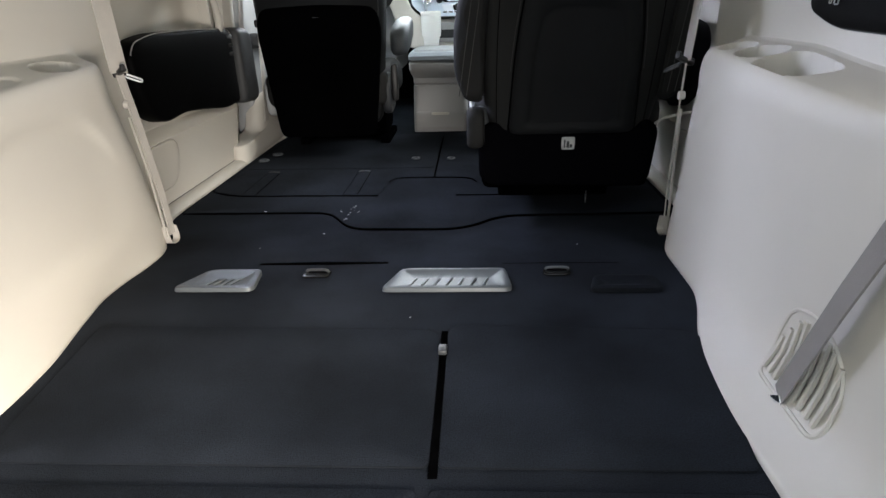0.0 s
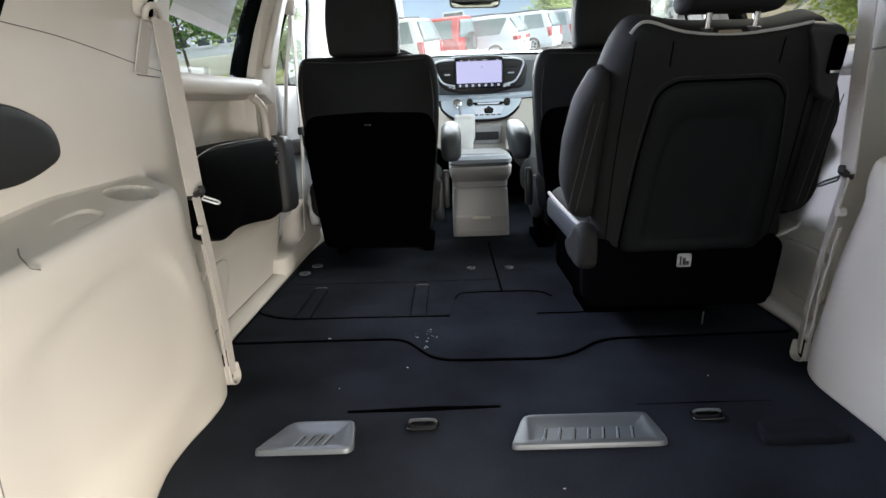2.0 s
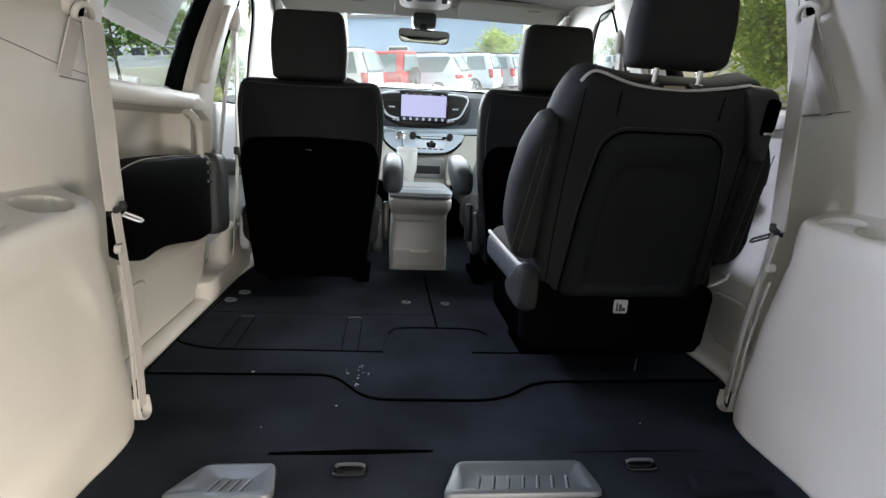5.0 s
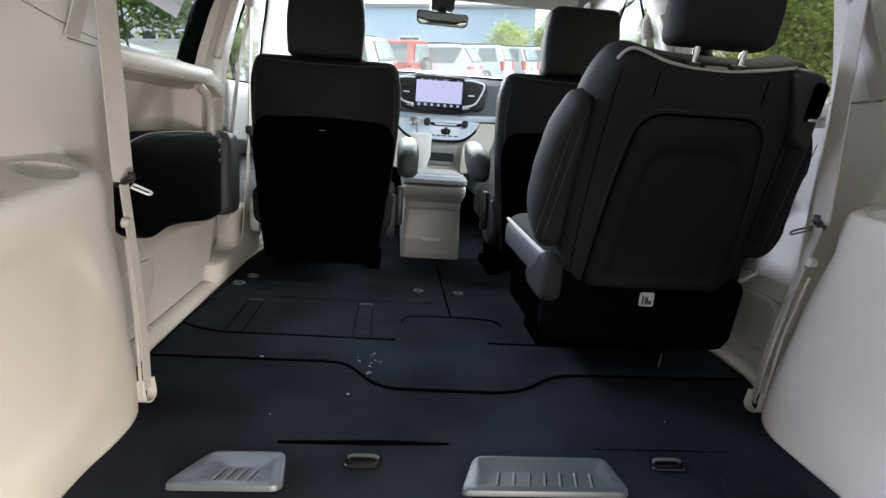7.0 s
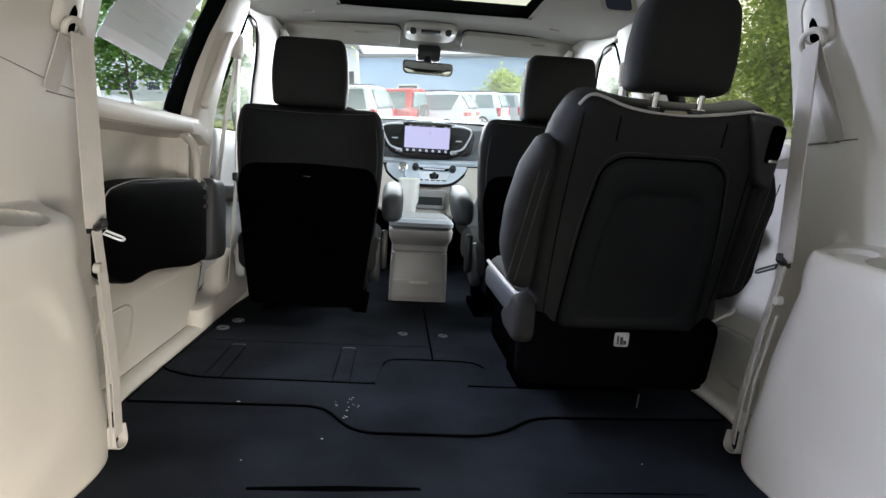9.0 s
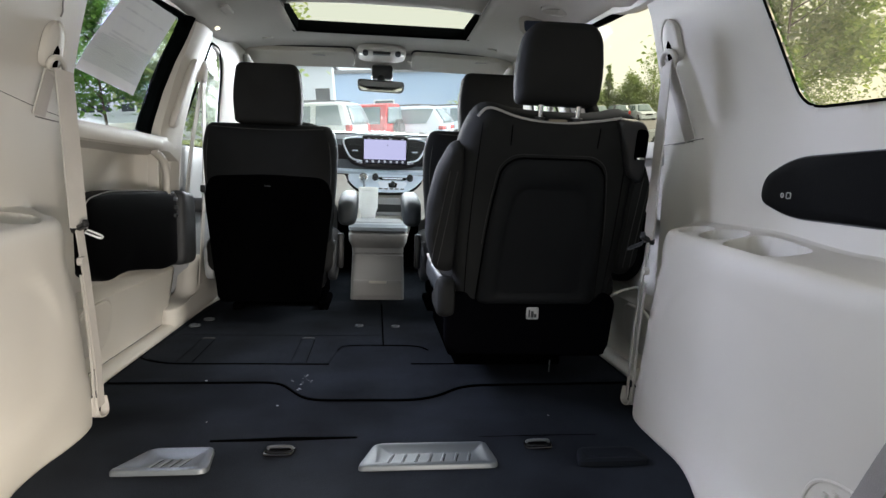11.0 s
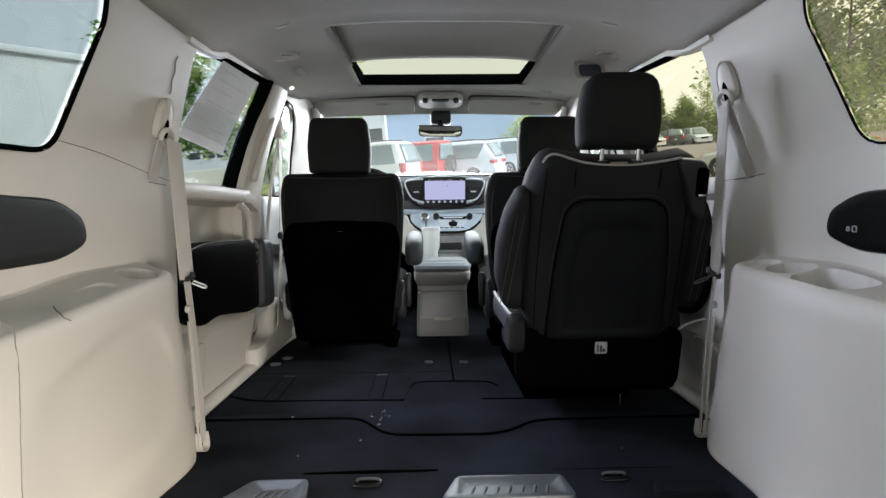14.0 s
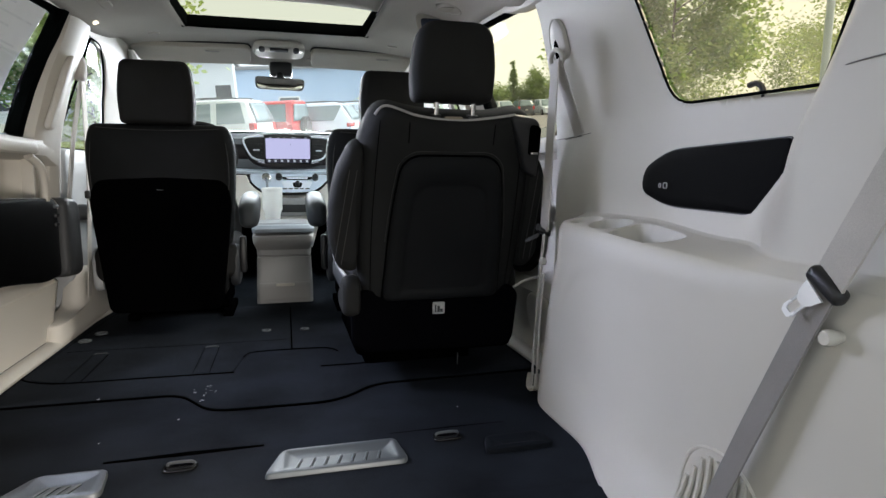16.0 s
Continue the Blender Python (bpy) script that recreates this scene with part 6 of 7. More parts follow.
ceiling_vent(-0.545, 2.66), ceiling_vent(0.555, 2.64)
hk = thing("coat_hook", (-0.56, 2.86, 1.13), "pale folded coat hook on headliner", "coat hook")
part("hook_base", pillow(rect(0.10, 0.03, 0.013, 0, 0, 4), lambda u, v, w: (-0.545 + v, 2.88 + u, roof_z(-0.545 + v, 2.88) - w), 0.010, 0.005), HEADLINER, hk)
ds = thing("ceiling_screen", (0.55, 2.87, 1.13), "small dark blue lens in a pale housing on the headliner", "ceiling camera")
dput = lambda u, v, w: (0.530 + u, 2.77 + v * 0.55 - w * 0.70, roof_z(0.530, 2.77) - 0.026 + v * 0.85 - w * 0.70)
part("bezel", pillow(rect(0.115, 0.085, 0.026, 0, 0, 5), dput, 0.014, 0.008), HEADLINER, ds)
part("lens", pillow(rect(0.082, 0.058, 0.018, 0, 0, 5), dput, 0.018, 0.003), shader("dark_blue_plastic", (0.04, 0.055, 0.09), 0.25), ds, "dark blue lens")
cl = thing("courtesy_lamp", (-0.60, 3.12, 1.09), "small lit courtesy lamp in headliner edge", "courtesy lamp")
part("lens", pillow(rect(0.030, 0.016, 0.005, 0, 0, 4), lambda u, v, w: (-0.622 + v, 3.06 + u, roof_z(-0.622 + v, 3.06) - w), 0.006, 0.003), LAMP, cl)
for x, y in ((-0.50, 3.42), (0.50, 3.42), (-0.48, 2.33), (0.47, 2.33)):
    tagged(part("ceiling_clip", pillow(rect(0.045, 0.016, 0.006, x, y, 3), lambda u, v, w: (u, v, roof_z(u, v) - w), 0.006, 0.003), TRIM), "small pale clip in the headliner", "clip", "ceiling clips")

# paper sheet taped inside the left door window
ps = thing("window_sticker", (-0.74, 2.5, 0.9), "white printed paper sheet taped inside window", "paper sheet")
put = lambda u, v, w: (-(lerp(LEAN, v) - 0.003 - w), u, v)
sheet = [(2.235, 0.825), (2.60, 0.808), (2.71, 1.072), (2.36, 1.060)]
part("sheet", grid_mesh([[put(*[sheet[0][i] * (1 - a) * (1 - b) + sheet[1][i] * a * (1 - b) + sheet[2][i] * a * b + sheet[3][i] * (1 - a) * b for i in (0, 1)], 0.001) for a in [k / 8 for k in range(9)]] for b in [k / 8 for k in range(9)]]), PAPER, ps)
for k, (a0, a1, b) in enumerate(((0.1, 0.5, 0.90), (0.12, 0.9, 0.78), (0.1, 0.6, 0.66), (0.15, 0.85, 0.5), (0.15, 0.7, 0.46), (0.15, 0.8, 0.42), (0.1, 0.4, 0.28), (0.5, 0.9, 0.22))):
    q = lambda a, b: put(*[sheet[0][i] * (1 - a) * (1 - b) + sheet[1][i] * a * (1 - b) + sheet[2][i] * a * b + sheet[3][i] * (1 - a) * b for i in (0, 1)], 0.0025)
    part("printed_bar", grid_mesh([[q(a0, b), q(a1, b)], [q(a0, b + 0.022), q(a1, b + 0.022)]]), INK, ps)

# ---------------------------------------------------------------- outside: a sloping car park
OUT = Matrix.Translation((0, 1.0, -0.70)) @ Euler((radians(5.75), radians(-4.2), 0)).to_matrix().to_4x4()

ASPHALT = shader("asphalt", (0.19, 0.19, 0.193), 0.9, vary=0.25, scale=0.4, bump=0.3, bump_scale=30, grain=0.2)
GRASS = shader("verge_grass", (0.22, 0.24, 0.06), 0.95, vary=0.35, scale=0.8, bump=0.5, bump_scale=20, grain=0.3)
CONCRETE = shader("pale_concrete", (0.55, 0.54, 0.51), 0.85, vary=0.1, scale=0.7, bump=0.2, bump_scale=20)
WHITE_WALL = shader("white_cladding", (0.72, 0.76, 0.78), 0.6, vary=0.06, scale=0.3)
BLUE_WALL = shader("blue_cladding", (0.42, 0.56, 0.74), 0.6, vary=0.08, scale=0.3)
ROOFING = shader("grey_roofing", (0.25, 0.26, 0.27), 0.8, vary=0.15, scale=0.5)
DARK_PANE = shader("dark_window_glass", (0.05, 0.06, 0.07), 0.1, vary=0.2, scale=2)
# pale blue-grey base stands in for sky reflected in the glass
CAR_GLASS = shader("skylit_car_glass", (0.20, 0.27, 0.29), 0.2, vary=0.05, scale=3)
TYRE = shader("tyre_rubber", (0.02, 0.02, 0.021), 0.85, vary=0.2, scale=8)
RIM = shader("alloy_rim", (0.45, 0.46, 0.48), 0.5, metal=0.2, vary=0.1, scale=8)
RED_LENS = shader("red_lens", (0.55, 0.03, 0.03), 0.2, vary=0.1)
BARK = shader("bark", (0.10, 0.075, 0.055), 0.95, vary=0.4, scale=5, bump=0.8, bump_scale=25)
LINE = shader("road_paint", (0.65, 0.65, 0.62), 0.8, vary=0.15, scale=4)
POLE = shader("pale_blue_pole", (0.45, 0.55, 0.65), 0.5, vary=0.1, scale=2)


def leaf_shader(name, a, b):
    m = bpy.data.materials.new(name)
    m.use_nodes = True
    t, n = m.node_tree, m.node_tree.nodes
    p = n["Principled BSDF"]
    p.inputs["Roughness"].default_value = 0.55
    geo = n.new("ShaderNodeNewGeometry")
    mix = n.new("ShaderNodeMix")
    mix.data_type = "RGBA"
    mix.inputs["A"].default_value, mix.inputs["B"].default_value = (*a, 1), (*b, 1)
    t.links.new(geo.outputs["Random Per Island"], mix.inputs["Factor"])
    t.links.new(mix.outputs["Result"], p.inputs["Base Color"])
    tl = n.new("ShaderNodeBsdfTranslucent")
    t.links.new(mix.outputs["Result"], tl.inputs[0])
    ms = n.new("ShaderNodeMixShader")
    ms.inputs[0].default_value = 0.7
    t.links.new(p.outputs[0], ms.inputs[1])
    t.links.new(tl.outputs[0], ms.inputs[2])
    t.links.new(ms.outputs[0], n["Material Output"].inputs[0])
    return m


LEAF = leaf_shader("maple_leaves", (0.42, 0.53, 0.18), (0.64, 0.72, 0.34))
LEAF_FAR = leaf_shader("far_leaves", (0.18, 0.26, 0.08), (0.36, 0.45, 0.18))
LEAF_MAPLE = leaf_shader("broad_maple_leaves", (0.24, 0.38, 0.08), (0.50, 0.62, 0.20))
LEAF_DARK = leaf_shader("dark_leaves", (0.09, 0.21, 0.04), (0.22, 0.38, 0.08))


def outside(ob, x, y, turn=0.0, z=0.0):
    ob.matrix_world = OUT @ pose(x, y, z, 0, 0, turn)
    return ob


# one sheet of ground to the horizon
rows = []
steps = [-900, -300, -100, -40, -20, -10, -5, 0, 5, 10, 20, 30, 40, 60, 100, 300, 900]
ground = part("ground", grid_mesh([[(x, y, 0) for x in steps] for y in steps]), ASPHALT)
outside(tagged(ground, "grey asphalt car park", "ground", kind="structure"), 0, 0)


def slab_on_ground(name, x0, x1, y0, y1, h, mat_, label, category):
    ob = part(name, box(x0, x1, y0, y1, 0.0, h, min(0.03, h * 0.3)), mat_)
    outside(tagged(ob, label, category, kind="structure"), 0, 0)
    return ob


bank = part("grass_verge", loft([[(x, 22.8, 0.0), (x, 23.0, 0.34), (x, 25.5, 0.50), (x, 28.2, 0.62), (x, 28.3, 0.0)] for x in (-34, -20, -12, -7.2)]), GRASS)
outside(tagged(bank, "low bank of yellow-green grass", "grass", kind="structure"), 0, 0)
slab_on_ground("pavement", -34, -7.0, 21.2, 22.8, 0.10, CONCRETE, "pale concrete path", "pavement")
for k in range(9):
    ob = part("bay_line", box(-0.06, 0.06, 0, 5.0, 0.004, 0.008), LINE, smooth=False)
    outside(tagged(ob, "painted white bay line", "road marking", "bay lines", kind="structure"), -5 + 2.9 * k, 18.5 + 0.9 * k, 52)


def building(name, w, d, h, mat_, windows, label, edge=None):
    """A flat-roofed hall; windows: (x, z, width, height, columns, rows)."""
    t = tagged(new(name), label, "building")
    part("wall", box(-w / 2, w / 2, 0, d, 0, h), mat_, t, smooth=False)
    part("roof", box(-w / 2 - 0.2, w / 2 + 0.2, -0.2, d + 0.2, h, h + 0.25, 0.03), edge or ROOFING, t, "flat roof edge")
    k = 0.6
    while k < w:
        part("panel_joint", box(-w / 2 + k - 0.015, -w / 2 + k + 0.015, -0.012, 0.01, 0.0, h), mat_, t, smooth=False)
        k += 3.0
    for x, z, ww, hh, nc, nr in windows:
        wd = part("window", box(x - ww / 2, x + ww / 2, -0.02, 0.03, z, z + hh), DARK_PANE, t, "dark glazed window", smooth=False)
        for i in range(nc + 1):
            u = x - ww / 2 + ww * i / nc
            part("mullion", box(u - 0.05, u + 0.05, -0.06, 0.0, z, z + hh), WHITE_WALL, wd, smooth=False)
        for i in range(nr + 1):
            v = z + hh * i / nr
            part("transom", box(x - ww / 2, x + ww / 2, -0.055, 0.0, v - 0.05, v + 0.05), WHITE_WALL, wd, smooth=False)
    return t


outside(building("service_building", 17.4, 14, 5.0, WHITE_WALL, [(-4, 0.8, 3.2, 3.2, 3, 3), (7.97, 2.3, 1.1, 1.2, 1, 1), (1.5, 0.4, 2.4, 2.6, 2, 2)], "white clad service building with framed windows"), -11.3, 44, 0)
outside(building("showroom", 14, 12, 4.6, BLUE_WALL, [(-2.4, 1.9, 1.5, 0.7, 1, 1)], "long low blue clad building"), 3.4, 47, 0)
wh = outside(building("warehouse", 20, 8, 6.05, WHITE_WALL, [(-8, 0.6, 3.0, 3.2, 2, 3)], "long white clad warehouse with flat roof", WHITE_WALL), -15.9, 17.6, 69)
part("roof_vent", tube([(5.0, 0.8, 6.2), (5.0, 0.8, 6.72), (5.0, 0.8, 6.74), (5.0, 0.8, 6.86)], [0.09, 0.09, 0.16, 0.14], 12), ROOFING, wh, "short grey vent pipe")
outside(building("garage", 8.4, 8, 3.6, WHITE_WALL, [(-2.0, 1.95, 3.6, 0.9, 5, 2), (2.0, 1.95, 3.6, 0.9, 5, 2)], "white garage with rows of framed windows"), -12.2, 31.0, 0)
wall = part("boundary_wall", box(-34, -7.3, 28.4, 28.7, 0, 1.45, 0.03), CONCRETE)
outside(tagged(wall, "low pale concrete boundary wall", "wall", kind="structure"), 0, 0)


# ---------------------------------------------------------------- parked vehicles


def vehicle(name, label, length, width, height, paint, kind_):
    """A parked vehicle, rear end at y = 0, nose towards +y."""
    t = tagged(new(name), label, "car", "parked cars")
    hw, gc = width / 2, 0.19
    belt = height * (0.56 if kind_ != "sedan" else 0.60)
    L = length
    if kind_ == "sedan":
        stations = [(0.0, belt * 0.93, 0), (0.10, belt, 0), (0.16, belt * 1.0, 0.05), (0.32, belt, 1), (0.55, belt * 0.98, 1), (0.72, belt * 0.92, 0.05), (0.97, belt * 0.75, 0), (1.0, belt * 0.62, 0)]
    elif kind_ == "van":
        stations = [(0.0, belt, 0.12), (0.05, belt, 0.62), (0.09, belt, 0.90), (0.15, belt, 1), (0.5, belt, 1), (0.62, belt * 0.98, 0.92), (0.80, belt * 0.92, 0.08), (0.97, belt * 0.76, 0), (1.0, belt * 0.62, 0)]
    elif kind_ == "box":
        stations = [(0.0, belt, 0.96), (0.02, belt, 1), (0.5, belt, 1), (0.62, belt, 0.96), (0.70, belt, 0.06), (0.97, belt * 0.94, 0), (1.0, belt * 0.85, 0)]
    else:
        stations = [(0.0, belt, 0.15), (0.035, belt, 0.70), (0.06, belt, 0.92), (0.11, belt, 1), (0.5, belt, 1), (0.58, belt, 0.94), (0.72, belt * 0.97, 0.06), (0.97, belt * 0.84, 0), (1.0, belt * 0.70, 0)]
    rings = []
    for u, b, g in stations:
        y = u * L
        nose = 1 - 0.14 * max(0, (u - 0.8) / 0.2) ** 2 - 0.08 * max(0, (0.06 - u) / 0.06) ** 2
        h = b + (height - b) * g
        rw = hw * nose * (1 - 0.20 * g)
        rings.append([(sx * x, y, z) for sx, x, z in ((1, hw * nose * 0.90, gc), (1, hw * nose, gc + 0.14), (1, hw * nose, b * 0.75), (1, hw * nose * 0.97, b), (1, (hw * nose * 0.97 * 0.35 + rw * 0.65), b + (h - b) * 0.62), (1, rw * 0.94, b + (h - b) * 0.93), (1, rw * 0.75, h),
                                               (-1, rw * 0.75, h), (-1, rw * 0.94, b + (h - b) * 0.93), (-1, (hw * nose * 0.97 * 0.35 + rw * 0.65), b + (h - b) * 0.62), (-1, hw * nose * 0.97, b), (-1, hw * nose, b * 0.75), (-1, hw * nose, gc + 0.14), (-1, hw * nose * 0.90, gc))])
    body = part("body", loft(rings), paint, t)
    bv = body.modifiers.new("soft_edges", "BEVEL")
    bv.width, bv.segments, bv.limit_method, bv.angle_limit = 0.05, 2, "ANGLE", radians(25)
    # side glass lies just proud of the body's sides
    spans = {"sedan": [(0.24, 0.42), (0.44, 0.62)], "van": [(0.13, 0.66)], "box": [(0.05, 0.25), (0.27, 0.45), (0.47, 0.62)], "suv": [(0.055, 0.25), (0.29, 0.45), (0.47, 0.62)]}[kind_]
    for s in (-1, 1):
        for a, b in spans:
            zb, zt = belt + 0.05, height - 0.13
            ins = {"box": 0.02, "van": -0.32, "suv": 0.16, "sedan": 0.10}[kind_]
            def gx(z):
                k = (z - belt) / (height - belt)
                return hw * (0.97 - 0.135 * min(1, k / 0.62) * 1.0 - (0.045 * max(0, (k - 0.62) / 0.38))) + 0.012
            ya, yb = a * L, b * L
            sl_a = ins if a == spans[0][0] else 0.0
            sl_b = (0.42 if kind_ != "box" else 0.1) if b == spans[-1][1] else 0.0
            bm = loft([[(s * (gx(z) + o), y, z) for y, z in ((ya, zb), (yb, zb), (yb - sl_b, zt), (ya + sl_a, zt))] for o in (0.0, 0.012)])
            part("side_window", bm, CAR_GLASS, t, "dark side glass")
        for y in (0.17 * L, 0.81 * L):
            r = 0.345 if kind_ != "sedan" else 0.32
            wh = part("wheel", tube([(s * (hw - 0.20), y, r), (s * (hw - 0.19), y, r), (s * (hw - 0.02), y, r), (s * (hw + 0.005), y, r)], [r * 0.9, r, r, r * 0.9], 22), TYRE, t, "black tyre")
            part("rim", tube([(s * (hw - 0.01), y, r), (s * (hw + 0.012), y, r)], [r * 0.62, r * 0.58], 16), RIM, wh, "alloy rim")
            for k in range(5):
                q = 2 * math.pi * k / 5
                part("spoke_gap", moved(box(-0.004, 0.004, -0.035, 0.035, 0.06, 0.17, 0.01), Matrix.Translation((s * (hw + 0.012), y, r)) @ Euler((q, 0, 0)).to_matrix().to_4x4()), TYRE, wh)
        lz = belt * (0.86 if kind_ != "box" else 0.80)
        lh = {"suv": 0.40, "van": 0.15, "box": 0.30, "sedan": 0.16}[kind_]
        lw = {"suv": 0.22, "van": 0.62, "box": 0.16, "sedan": 0.36}[kind_]
        part("tail_light", box(*sorted((s * (hw * 0.96 - lw), s * (hw * 0.965))), -0.025, 0.16, lz - lh / 2, lz + lh / 2, 0.02), RED_LENS, t, "red tail light")
        part("door_mirror", box(*sorted((s * (hw * 0.93), s * (hw + 0.17))), 0.62 * L, 0.62 * L + 0.10, belt, belt + 0.14, 0.03), paint, t)
    zt = height - 0.15
    if kind_ != "sedan":
        levels = [belt + 0.05 + (zt - belt - 0.05) * k / 6 for k in range(7)]
        prof = [(b + (height - b) * g, u * L) for u, b, g in stations[:4]]
        rows = [[(x * (0.80 - 0.15 * k / 6) * hw, (lerp(prof, z) if z > prof[0][0] else 0.0) - 0.03, z + 0.012) for x in (-1, -0.5, 0, 0.5, 1)] for k, z in enumerate(levels)]
        solid(part("rear_window", grid_mesh(rows), CAR_GLASS, t, "dark rear glass"), 0.02, 0)
        part("rear_wiper", tube([(0.0, -0.045, belt + 0.06), (hw * 0.35, -0.03, belt + 0.20)], 0.012, 6), TYRE, t)
    else:
        for y0, y1 in ((0.17, 0.30), (0.60, 0.70)):
            za, zb2 = (belt + 0.03, height - 0.05) if y0 < 0.5 else (height - 0.05, belt + 0.03)
            bm = loft([[(x, y, z + o) for x, y, z in ((-hw * 0.80, y0 * L, za), (hw * 0.80, y0 * L, za), (hw * 0.66, y1 * L, zb2), (-hw * 0.66, y1 * L, zb2))] for o in (0.0, 0.05)])
            part("screen_glass", bm, CAR_GLASS, t, "dark glass")
    if kind_ == "suv":
        rows = [[(x * (0.86 - 0.18 * k / 5) * hw, (0.735 - 0.150 * k / 5) * L + 0.05, belt + 0.03 + (height - 0.13 - belt) * k / 5 + 0.02) for x in (-1, -0.5, 0, 0.5, 1)] for k in range(6)]
        solid(part("windscreen", grid_mesh(rows), CAR_GLASS, t, "dark windscreen"), 0.02, 0)
        part("grille", box(-hw * 0.42, hw * 0.42, L - 0.03, L + 0.03, belt * 0.52, belt * 0.72, 0.02), TYRE, t, "dark grille")
        for s in (-1, 1):
            part("headlight", box(*sorted((s * hw * 0.50, s * hw * 0.84)), L - 0.12, L + 0.02, belt * 0.62, belt * 0.74, 0.03), RIM, t, "clear headlight")
    part("bumper", box(-hw * 0.93, hw * 0.93, -0.07, 0.12, 0.28, 0.60, 0.05, 3), paint, t)
    part("plate", box(-0.16, 0.16, -0.085, -0.06, 0.62, 0.74, 0.01), LABEL, t, "plain number plate")
    if kind_ in ("suv", "van"):
        for s in (-1, 1):
            part("roof_rail", tube([(s * hw * 0.66, 0.12 * L, height + 0.01), (s * hw * 0.68, 0.2 * L, height + 0.05), (s * hw * 0.68, 0.5 * L, height + 0.05), (s * hw * 0.66, 0.57 * L, height + 0.0)], 0.022, 6), DARK_SILVER, t, "dark roof rail")
    if kind_ == "box":
        sp = part("spare_wheel", tube([(0.12, -0.05, belt * 0.84), (0.12, -0.08, belt * 0.84), (0.12, -0.24, belt * 0.84), (0.12, -0.26, belt * 0.84)], [0.33, 0.37, 0.37, 0.30], 22), TYRE, t, "spare wheel on the tailgate")
        part("rim", tube([(0.12, -0.25, belt * 0.84), (0.12, -0.27, belt * 0.84)], [0.22, 0.20], 16), DARK_SILVER, sp)
    return t


def paint(name, c):
    return shader(name, c, 0.25, vary=0.04, scale=1.5, coat=0.6)


P_WHITE, P_RED, P_SILVER, P_DARK, P_PALE = paint("white_paint", (0.80, 0.82, 0.82)), paint("red_paint", (0.62, 0.03, 0.03)), paint("silver_paint", (0.45, 0.48, 0.52)), paint("dark_paint", (0.03, 0.035, 0.045)), paint("pale_blue_paint", (0.74, 0.82, 0.90))
HEAD = 50
outside(vehicle("parked_car", "white estate car with red tail lights, dark glass", 4.85, 1.95, 1.88, P_WHITE, "suv"), -0.37, 20.9, HEAD + 20)
outside(vehicle("parked_car", "red boxy off-road car with spare wheel", 4.3, 1.85, 1.83, P_RED, "box"), 0.90, 23.6, HEAD + 16)
outside(vehicle("parked_car", "white minivan with wide tail lights", 5.15, 2.0, 1.72, P_PALE, "van"), 3.17, 24.9, HEAD + 18)
outside(vehicle("parked_car", "pale blue estate car beside the minivan", 4.8, 1.95, 1.75, P_PALE, "suv"), 5.2, 29.0, HEAD + 15)
outside(vehicle("parked_car", "silver estate car further down the row", 4.8, 1.95, 1.72, P_SILVER, "suv"), 6.8, 31.2, HEAD + 4)
outside(vehicle("parked_car", "white estate car at the end of the row", 4.8, 1.95, 1.72, P_WHITE, "suv"), 8.7, 33.4, HEAD + 4)
outside(vehicle("parked_car", "silver saloon parked beside the van", 4.7, 1.85, 1.32, P_SILVER, "sedan"), 11.85, 14.76, 57)
outside(vehicle("parked_car", "pale blue saloon behind the silver one", 4.7, 1.85, 1.36, P_PALE, "sedan"), 13.4, 17.2, 57)
outside(vehicle("parked_car", "dark saloon parked beside the van", 4.7, 1.85, 1.32, P_DARK, "sedan"), 9.4, 5.9, 88)
outside(vehicle("parked_car", "white estate car far across the car park", 4.8, 2.0, 1.85, P_WHITE, "suv"), 26.1, 71.0, 180)
outside(vehicle("parked_car", "black estate car far across the car park", 4.9, 2.05, 1.9, P_DARK, "suv"), 28.35, 67.0, -8)
outside(vehicle("parked_car", "pale blue estate car parked at the far edge", 4.8, 2.0, 1.85, P_PALE, "suv"), 31.7, 71.2, 176)

# ---------------------------------------------------------------- trees


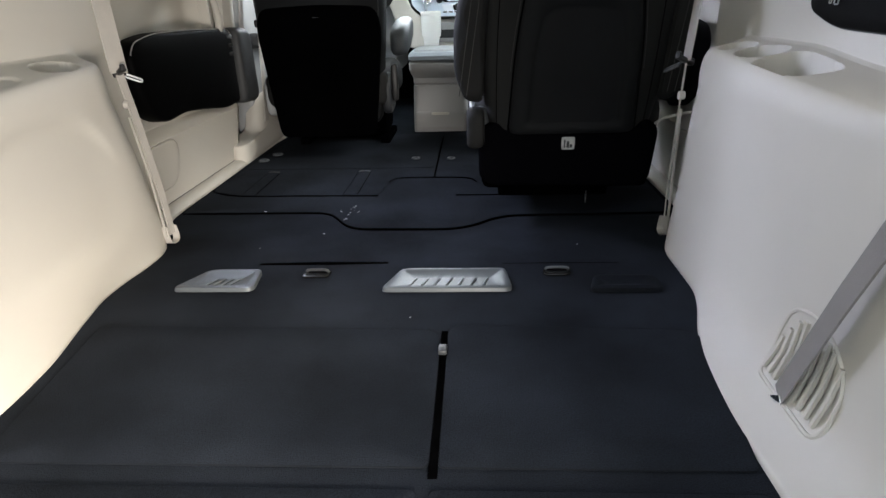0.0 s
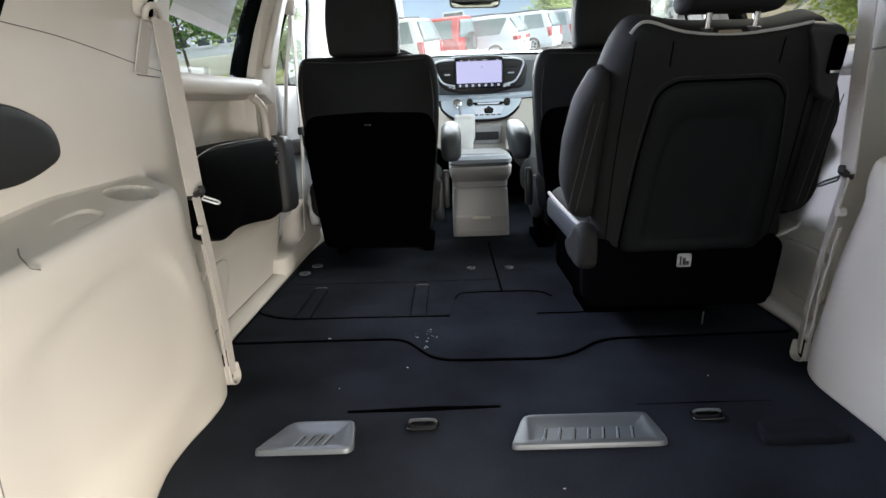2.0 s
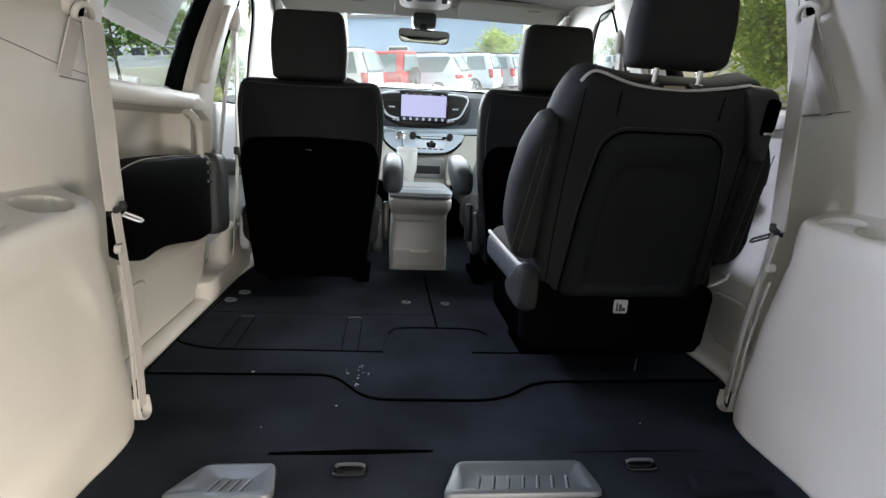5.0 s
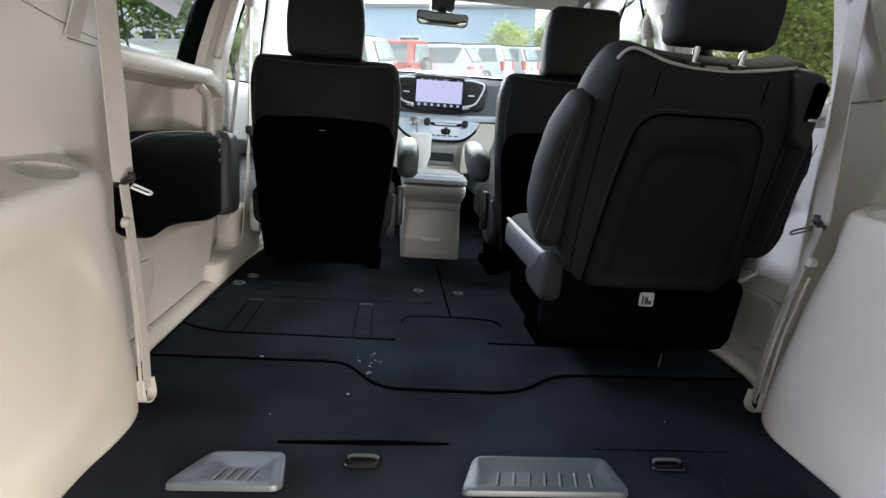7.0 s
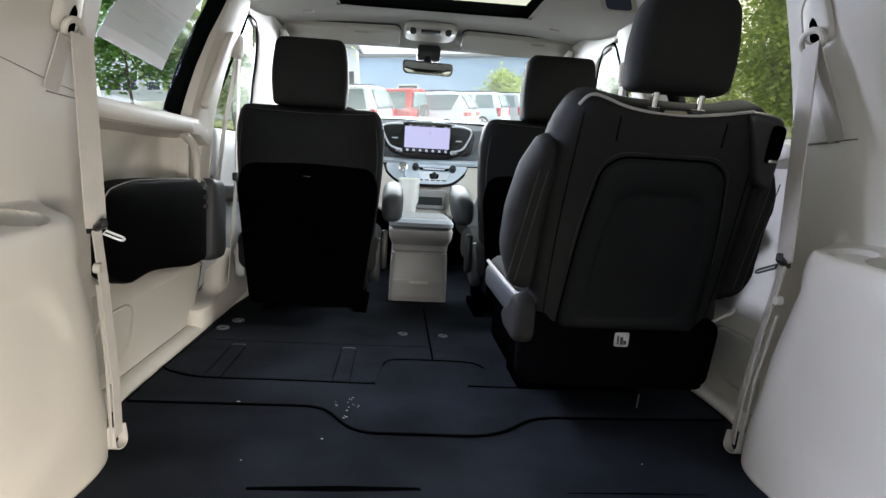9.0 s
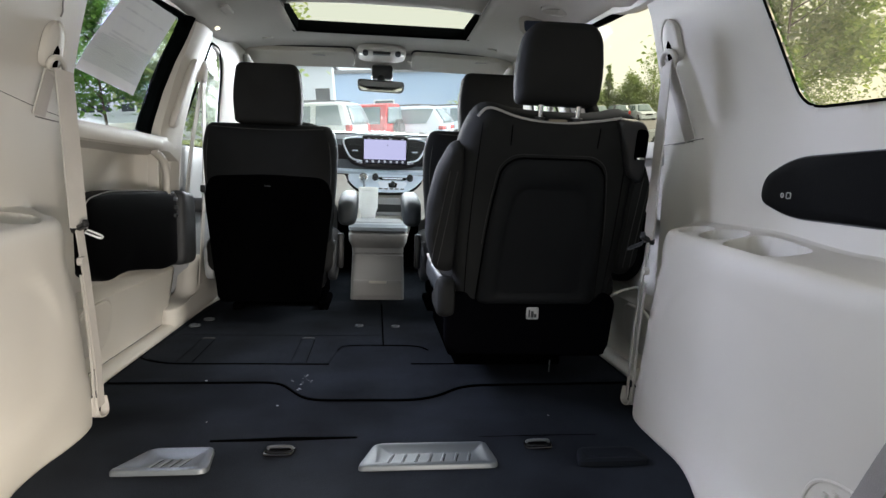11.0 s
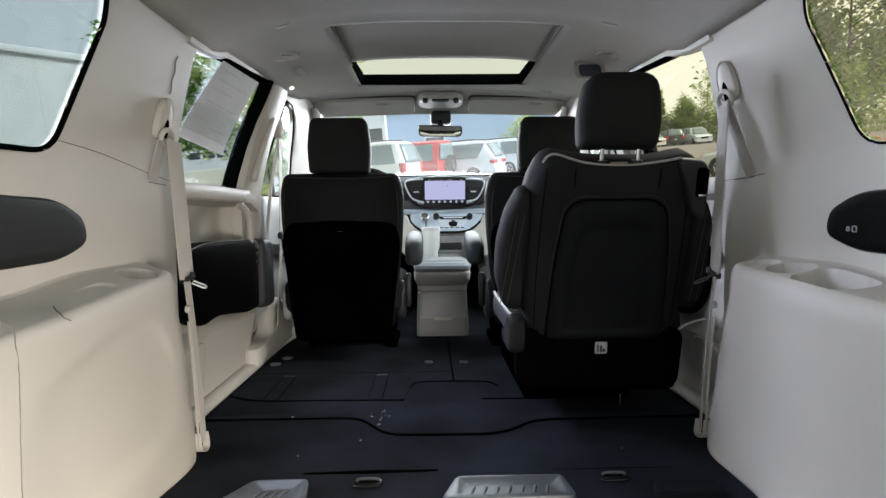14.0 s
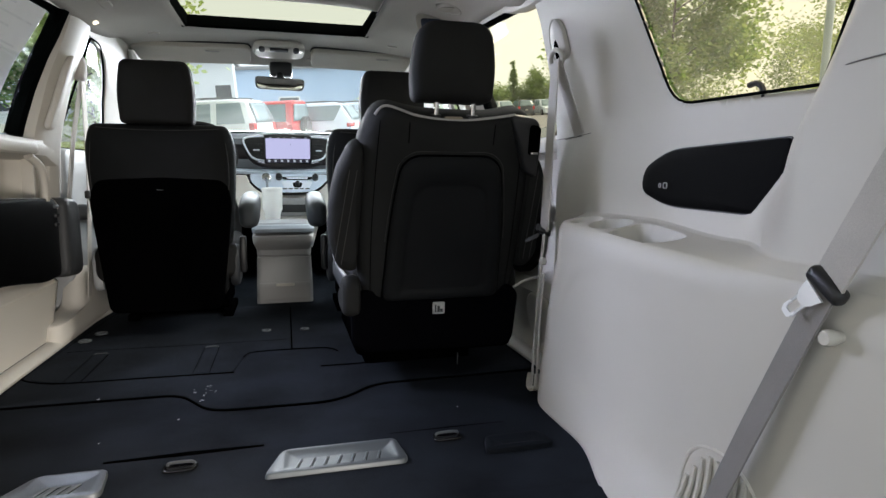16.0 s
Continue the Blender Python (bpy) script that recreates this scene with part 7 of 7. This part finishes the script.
def tree(h, trunk_h, spread, n, leaf, mat_, label, seed, conical=False):
    t = tagged(new("tree"), label, "tree")
    rnd = random.Random(seed)
    limbs = [tube([(0, 0, -0.1), (0.03 * h / 6, 0, trunk_h * 0.6), (-0.02, 0.03, trunk_h * 1.1), (0.05, -0.02, h * 0.75), (0, 0, h * 0.93)], [0.020 * h / 2, 0.013 * h / 2, 0.009 * h / 2, 0.005 * h / 2, 0.0015 * h], 9)]
    tips = []
    count = 26 if conical else 16
    for k in range(count):
        a = rnd.uniform(0, 2 * math.pi)
        z0 = trunk_h * 0.9 + (h * 0.8 - trunk_h) * (k / count)
        reach = spread * (0.95 - 0.55 * abs(k / count - 0.35)) * rnd.uniform(0.75, 1.1) * ((1.1 - 0.8 * k / count) if conical else 1.0)
        end = Vector((math.cos(a) * reach, math.sin(a) * reach, z0 + reach * rnd.uniform(0.35, 0.8)))
        mid = Vector((math.cos(a) * reach * 0.45, math.sin(a) * reach * 0.45, z0 + reach * 0.18))
        limbs.append(tube([(0, 0, z0 - 0.1), mid, end], [0.006 * h / 2, 0.0035 * h / 2, 0.0012 * h / 2], 5))
        for q in range(5):
            f = rnd.uniform(0.35, 1.05)
            tips.append(mid.lerp(end, f) + Vector((rnd.gauss(0, 0.16), rnd.gauss(0, 0.16), rnd.gauss(0, 0.12))) * spread)
    tips += [Vector((rnd.gauss(0, 0.12) * spread, rnd.gauss(0, 0.12) * spread, h * rnd.uniform(0.80, 0.97))) for _ in range(6)]
    if trunk_h < 0.3:
        tips += [Vector((rnd.uniform(-1, 1) * spread * 0.9, rnd.uniform(-1, 1) * spread * 0.9, rnd.uniform(0.25, h * 0.3))) for _ in range(26)]
    part("trunk", join(*limbs), BARK, t)
    verts, faces = [], []
    for k in range(n):
        c = rnd.choice(tips)
        r = spread * (0.22 if not conical else 0.14)
        p = c + Vector((rnd.gauss(0, r), rnd.gauss(0, r), rnd.gauss(0, r * 0.75)))
        p.z = max(p.z, trunk_h * 0.75)
        e = Euler((rnd.uniform(-0.9, 0.9), rnd.uniform(-0.9, 0.9), rnd.uniform(0, 6.3))).to_matrix()
        s = leaf * rnd.uniform(0.6, 1.3)
        i = len(verts)
        for q in ((-0.5, 0, 0), (0, -0.36, 0.10), (0.5, 0, 0), (0, 0.36, 0.10)):
            verts.append(p + e @ (Vector(q) * s))
        faces += [(i, i + 1, i + 2), (i, i + 2, i + 3)]
    me = bpy.data.meshes.new("crown")
    me.from_pydata([tuple(v) for v in verts], [], faces)
    me.materials.append(mat_)
    c = new("crown", me)
    c.parent = t
    return t


def plant(x, y, *args):
    return outside(tree(*args), x, y)


# right of the van
plant(6.75, 9.15, 5.6, 0.9, 1.36, 46000, 0.095, LEAF_MAPLE, "leafy green maple beside the car park", 3)
plant(16.0, 13.2, 6.5, 1.0, 1.7, 26000, 0.10, LEAF, "tall green tree with open crown", 4)
plant(21.5, 17.5, 3.4, 0.5, 2.2, 12000, 0.15, LEAF, "green tree behind the parked saloons", 5)
plant(22.0, 12.5, 6.5, 1.2, 2.4, 12000, 0.15, LEAF, "broad green tree at the edge of the lot", 6)
for k, (x, y, h, w) in enumerate(((18, 74, 3.0, 2.6), (21.5, 74, 3.2, 2.8), (25, 74, 3.0, 2.8), (28.4, 75, 3.1, 2.8), (31.8, 74, 3.2, 2.8), (35.0, 73, 3.3, 2.8), (38.2, 70, 4.2, 3.0), (41, 65, 6.6, 2.8), (44, 56, 7.0, 3.0), (46, 45, 7.0, 3.0))):
    plant(x, y, h, 0.2, w, 4600, 0.26, LEAF_FAR, "green tree in the far tree line", 20 + k)
plant(28.9, 72.5, 7.0, 0.5, 0.75, 5200, 0.22, LEAF_FAR, "slender pointed green tree", 30, True)
plant(31.6, 72.5, 5.9, 0.9, 1.4, 5200, 0.22, LEAF_FAR, "round green tree above the far hedge", 31)
plant(34.6, 72.5, 8.6, 1.6, 1.6, 2200, 0.20, LEAF_FAR, "tall thin tree with bare limbs", 32)
# ahead
plant(6.9, 39, 3.3, 0.4, 1.3, 4200, 0.22, LEAF, "round green tree before the building", 8)
plant(10.8, 41, 4.2, 0.6, 1.5, 4000, 0.24, LEAF, "green tree beside the low building", 9)
plant(-4.4, 17.0, 6.0, 1.0, 1.5, 22000, 0.16, LEAF, "light green tree ahead of the van", 13)
plant(-5.0, 19.5, 6.2, 1.8, 2.4, 14000, 0.2, LEAF, "green tree overhanging the car park", 11)
# left
plant(-6.6, 16.0, 6.2, 1.9, 1.15, 7000, 0.16, LEAF_DARK, "dark green tree by the garage", 12)

lp = tagged(new("lamp_post"), "pale blue steel lamp post", "lamp post")
part("post", tube([(0, 0, 0), (0, 0, 4), (0, 0, 8.5)], [0.07, 0.065, 0.05], 12), POLE, lp)
part("base", box(-0.22, 0.22, -0.22, 0.22, 0, 0.5, 0.04), CONCRETE, lp, "concrete foot")
outside(lp, 9.65, 8.78)
for k in range(3):
    b = part("bollard", spin(0, 0, [(0.09, 0), (0.09, 0.95), (0.06, 1.02)], 12), CONCRETE)
    outside(tagged(b, "short pale concrete bollard by path", "bollard", "bollards"), -9.5 + 1.1 * k, 22.0, 0, 0.1)
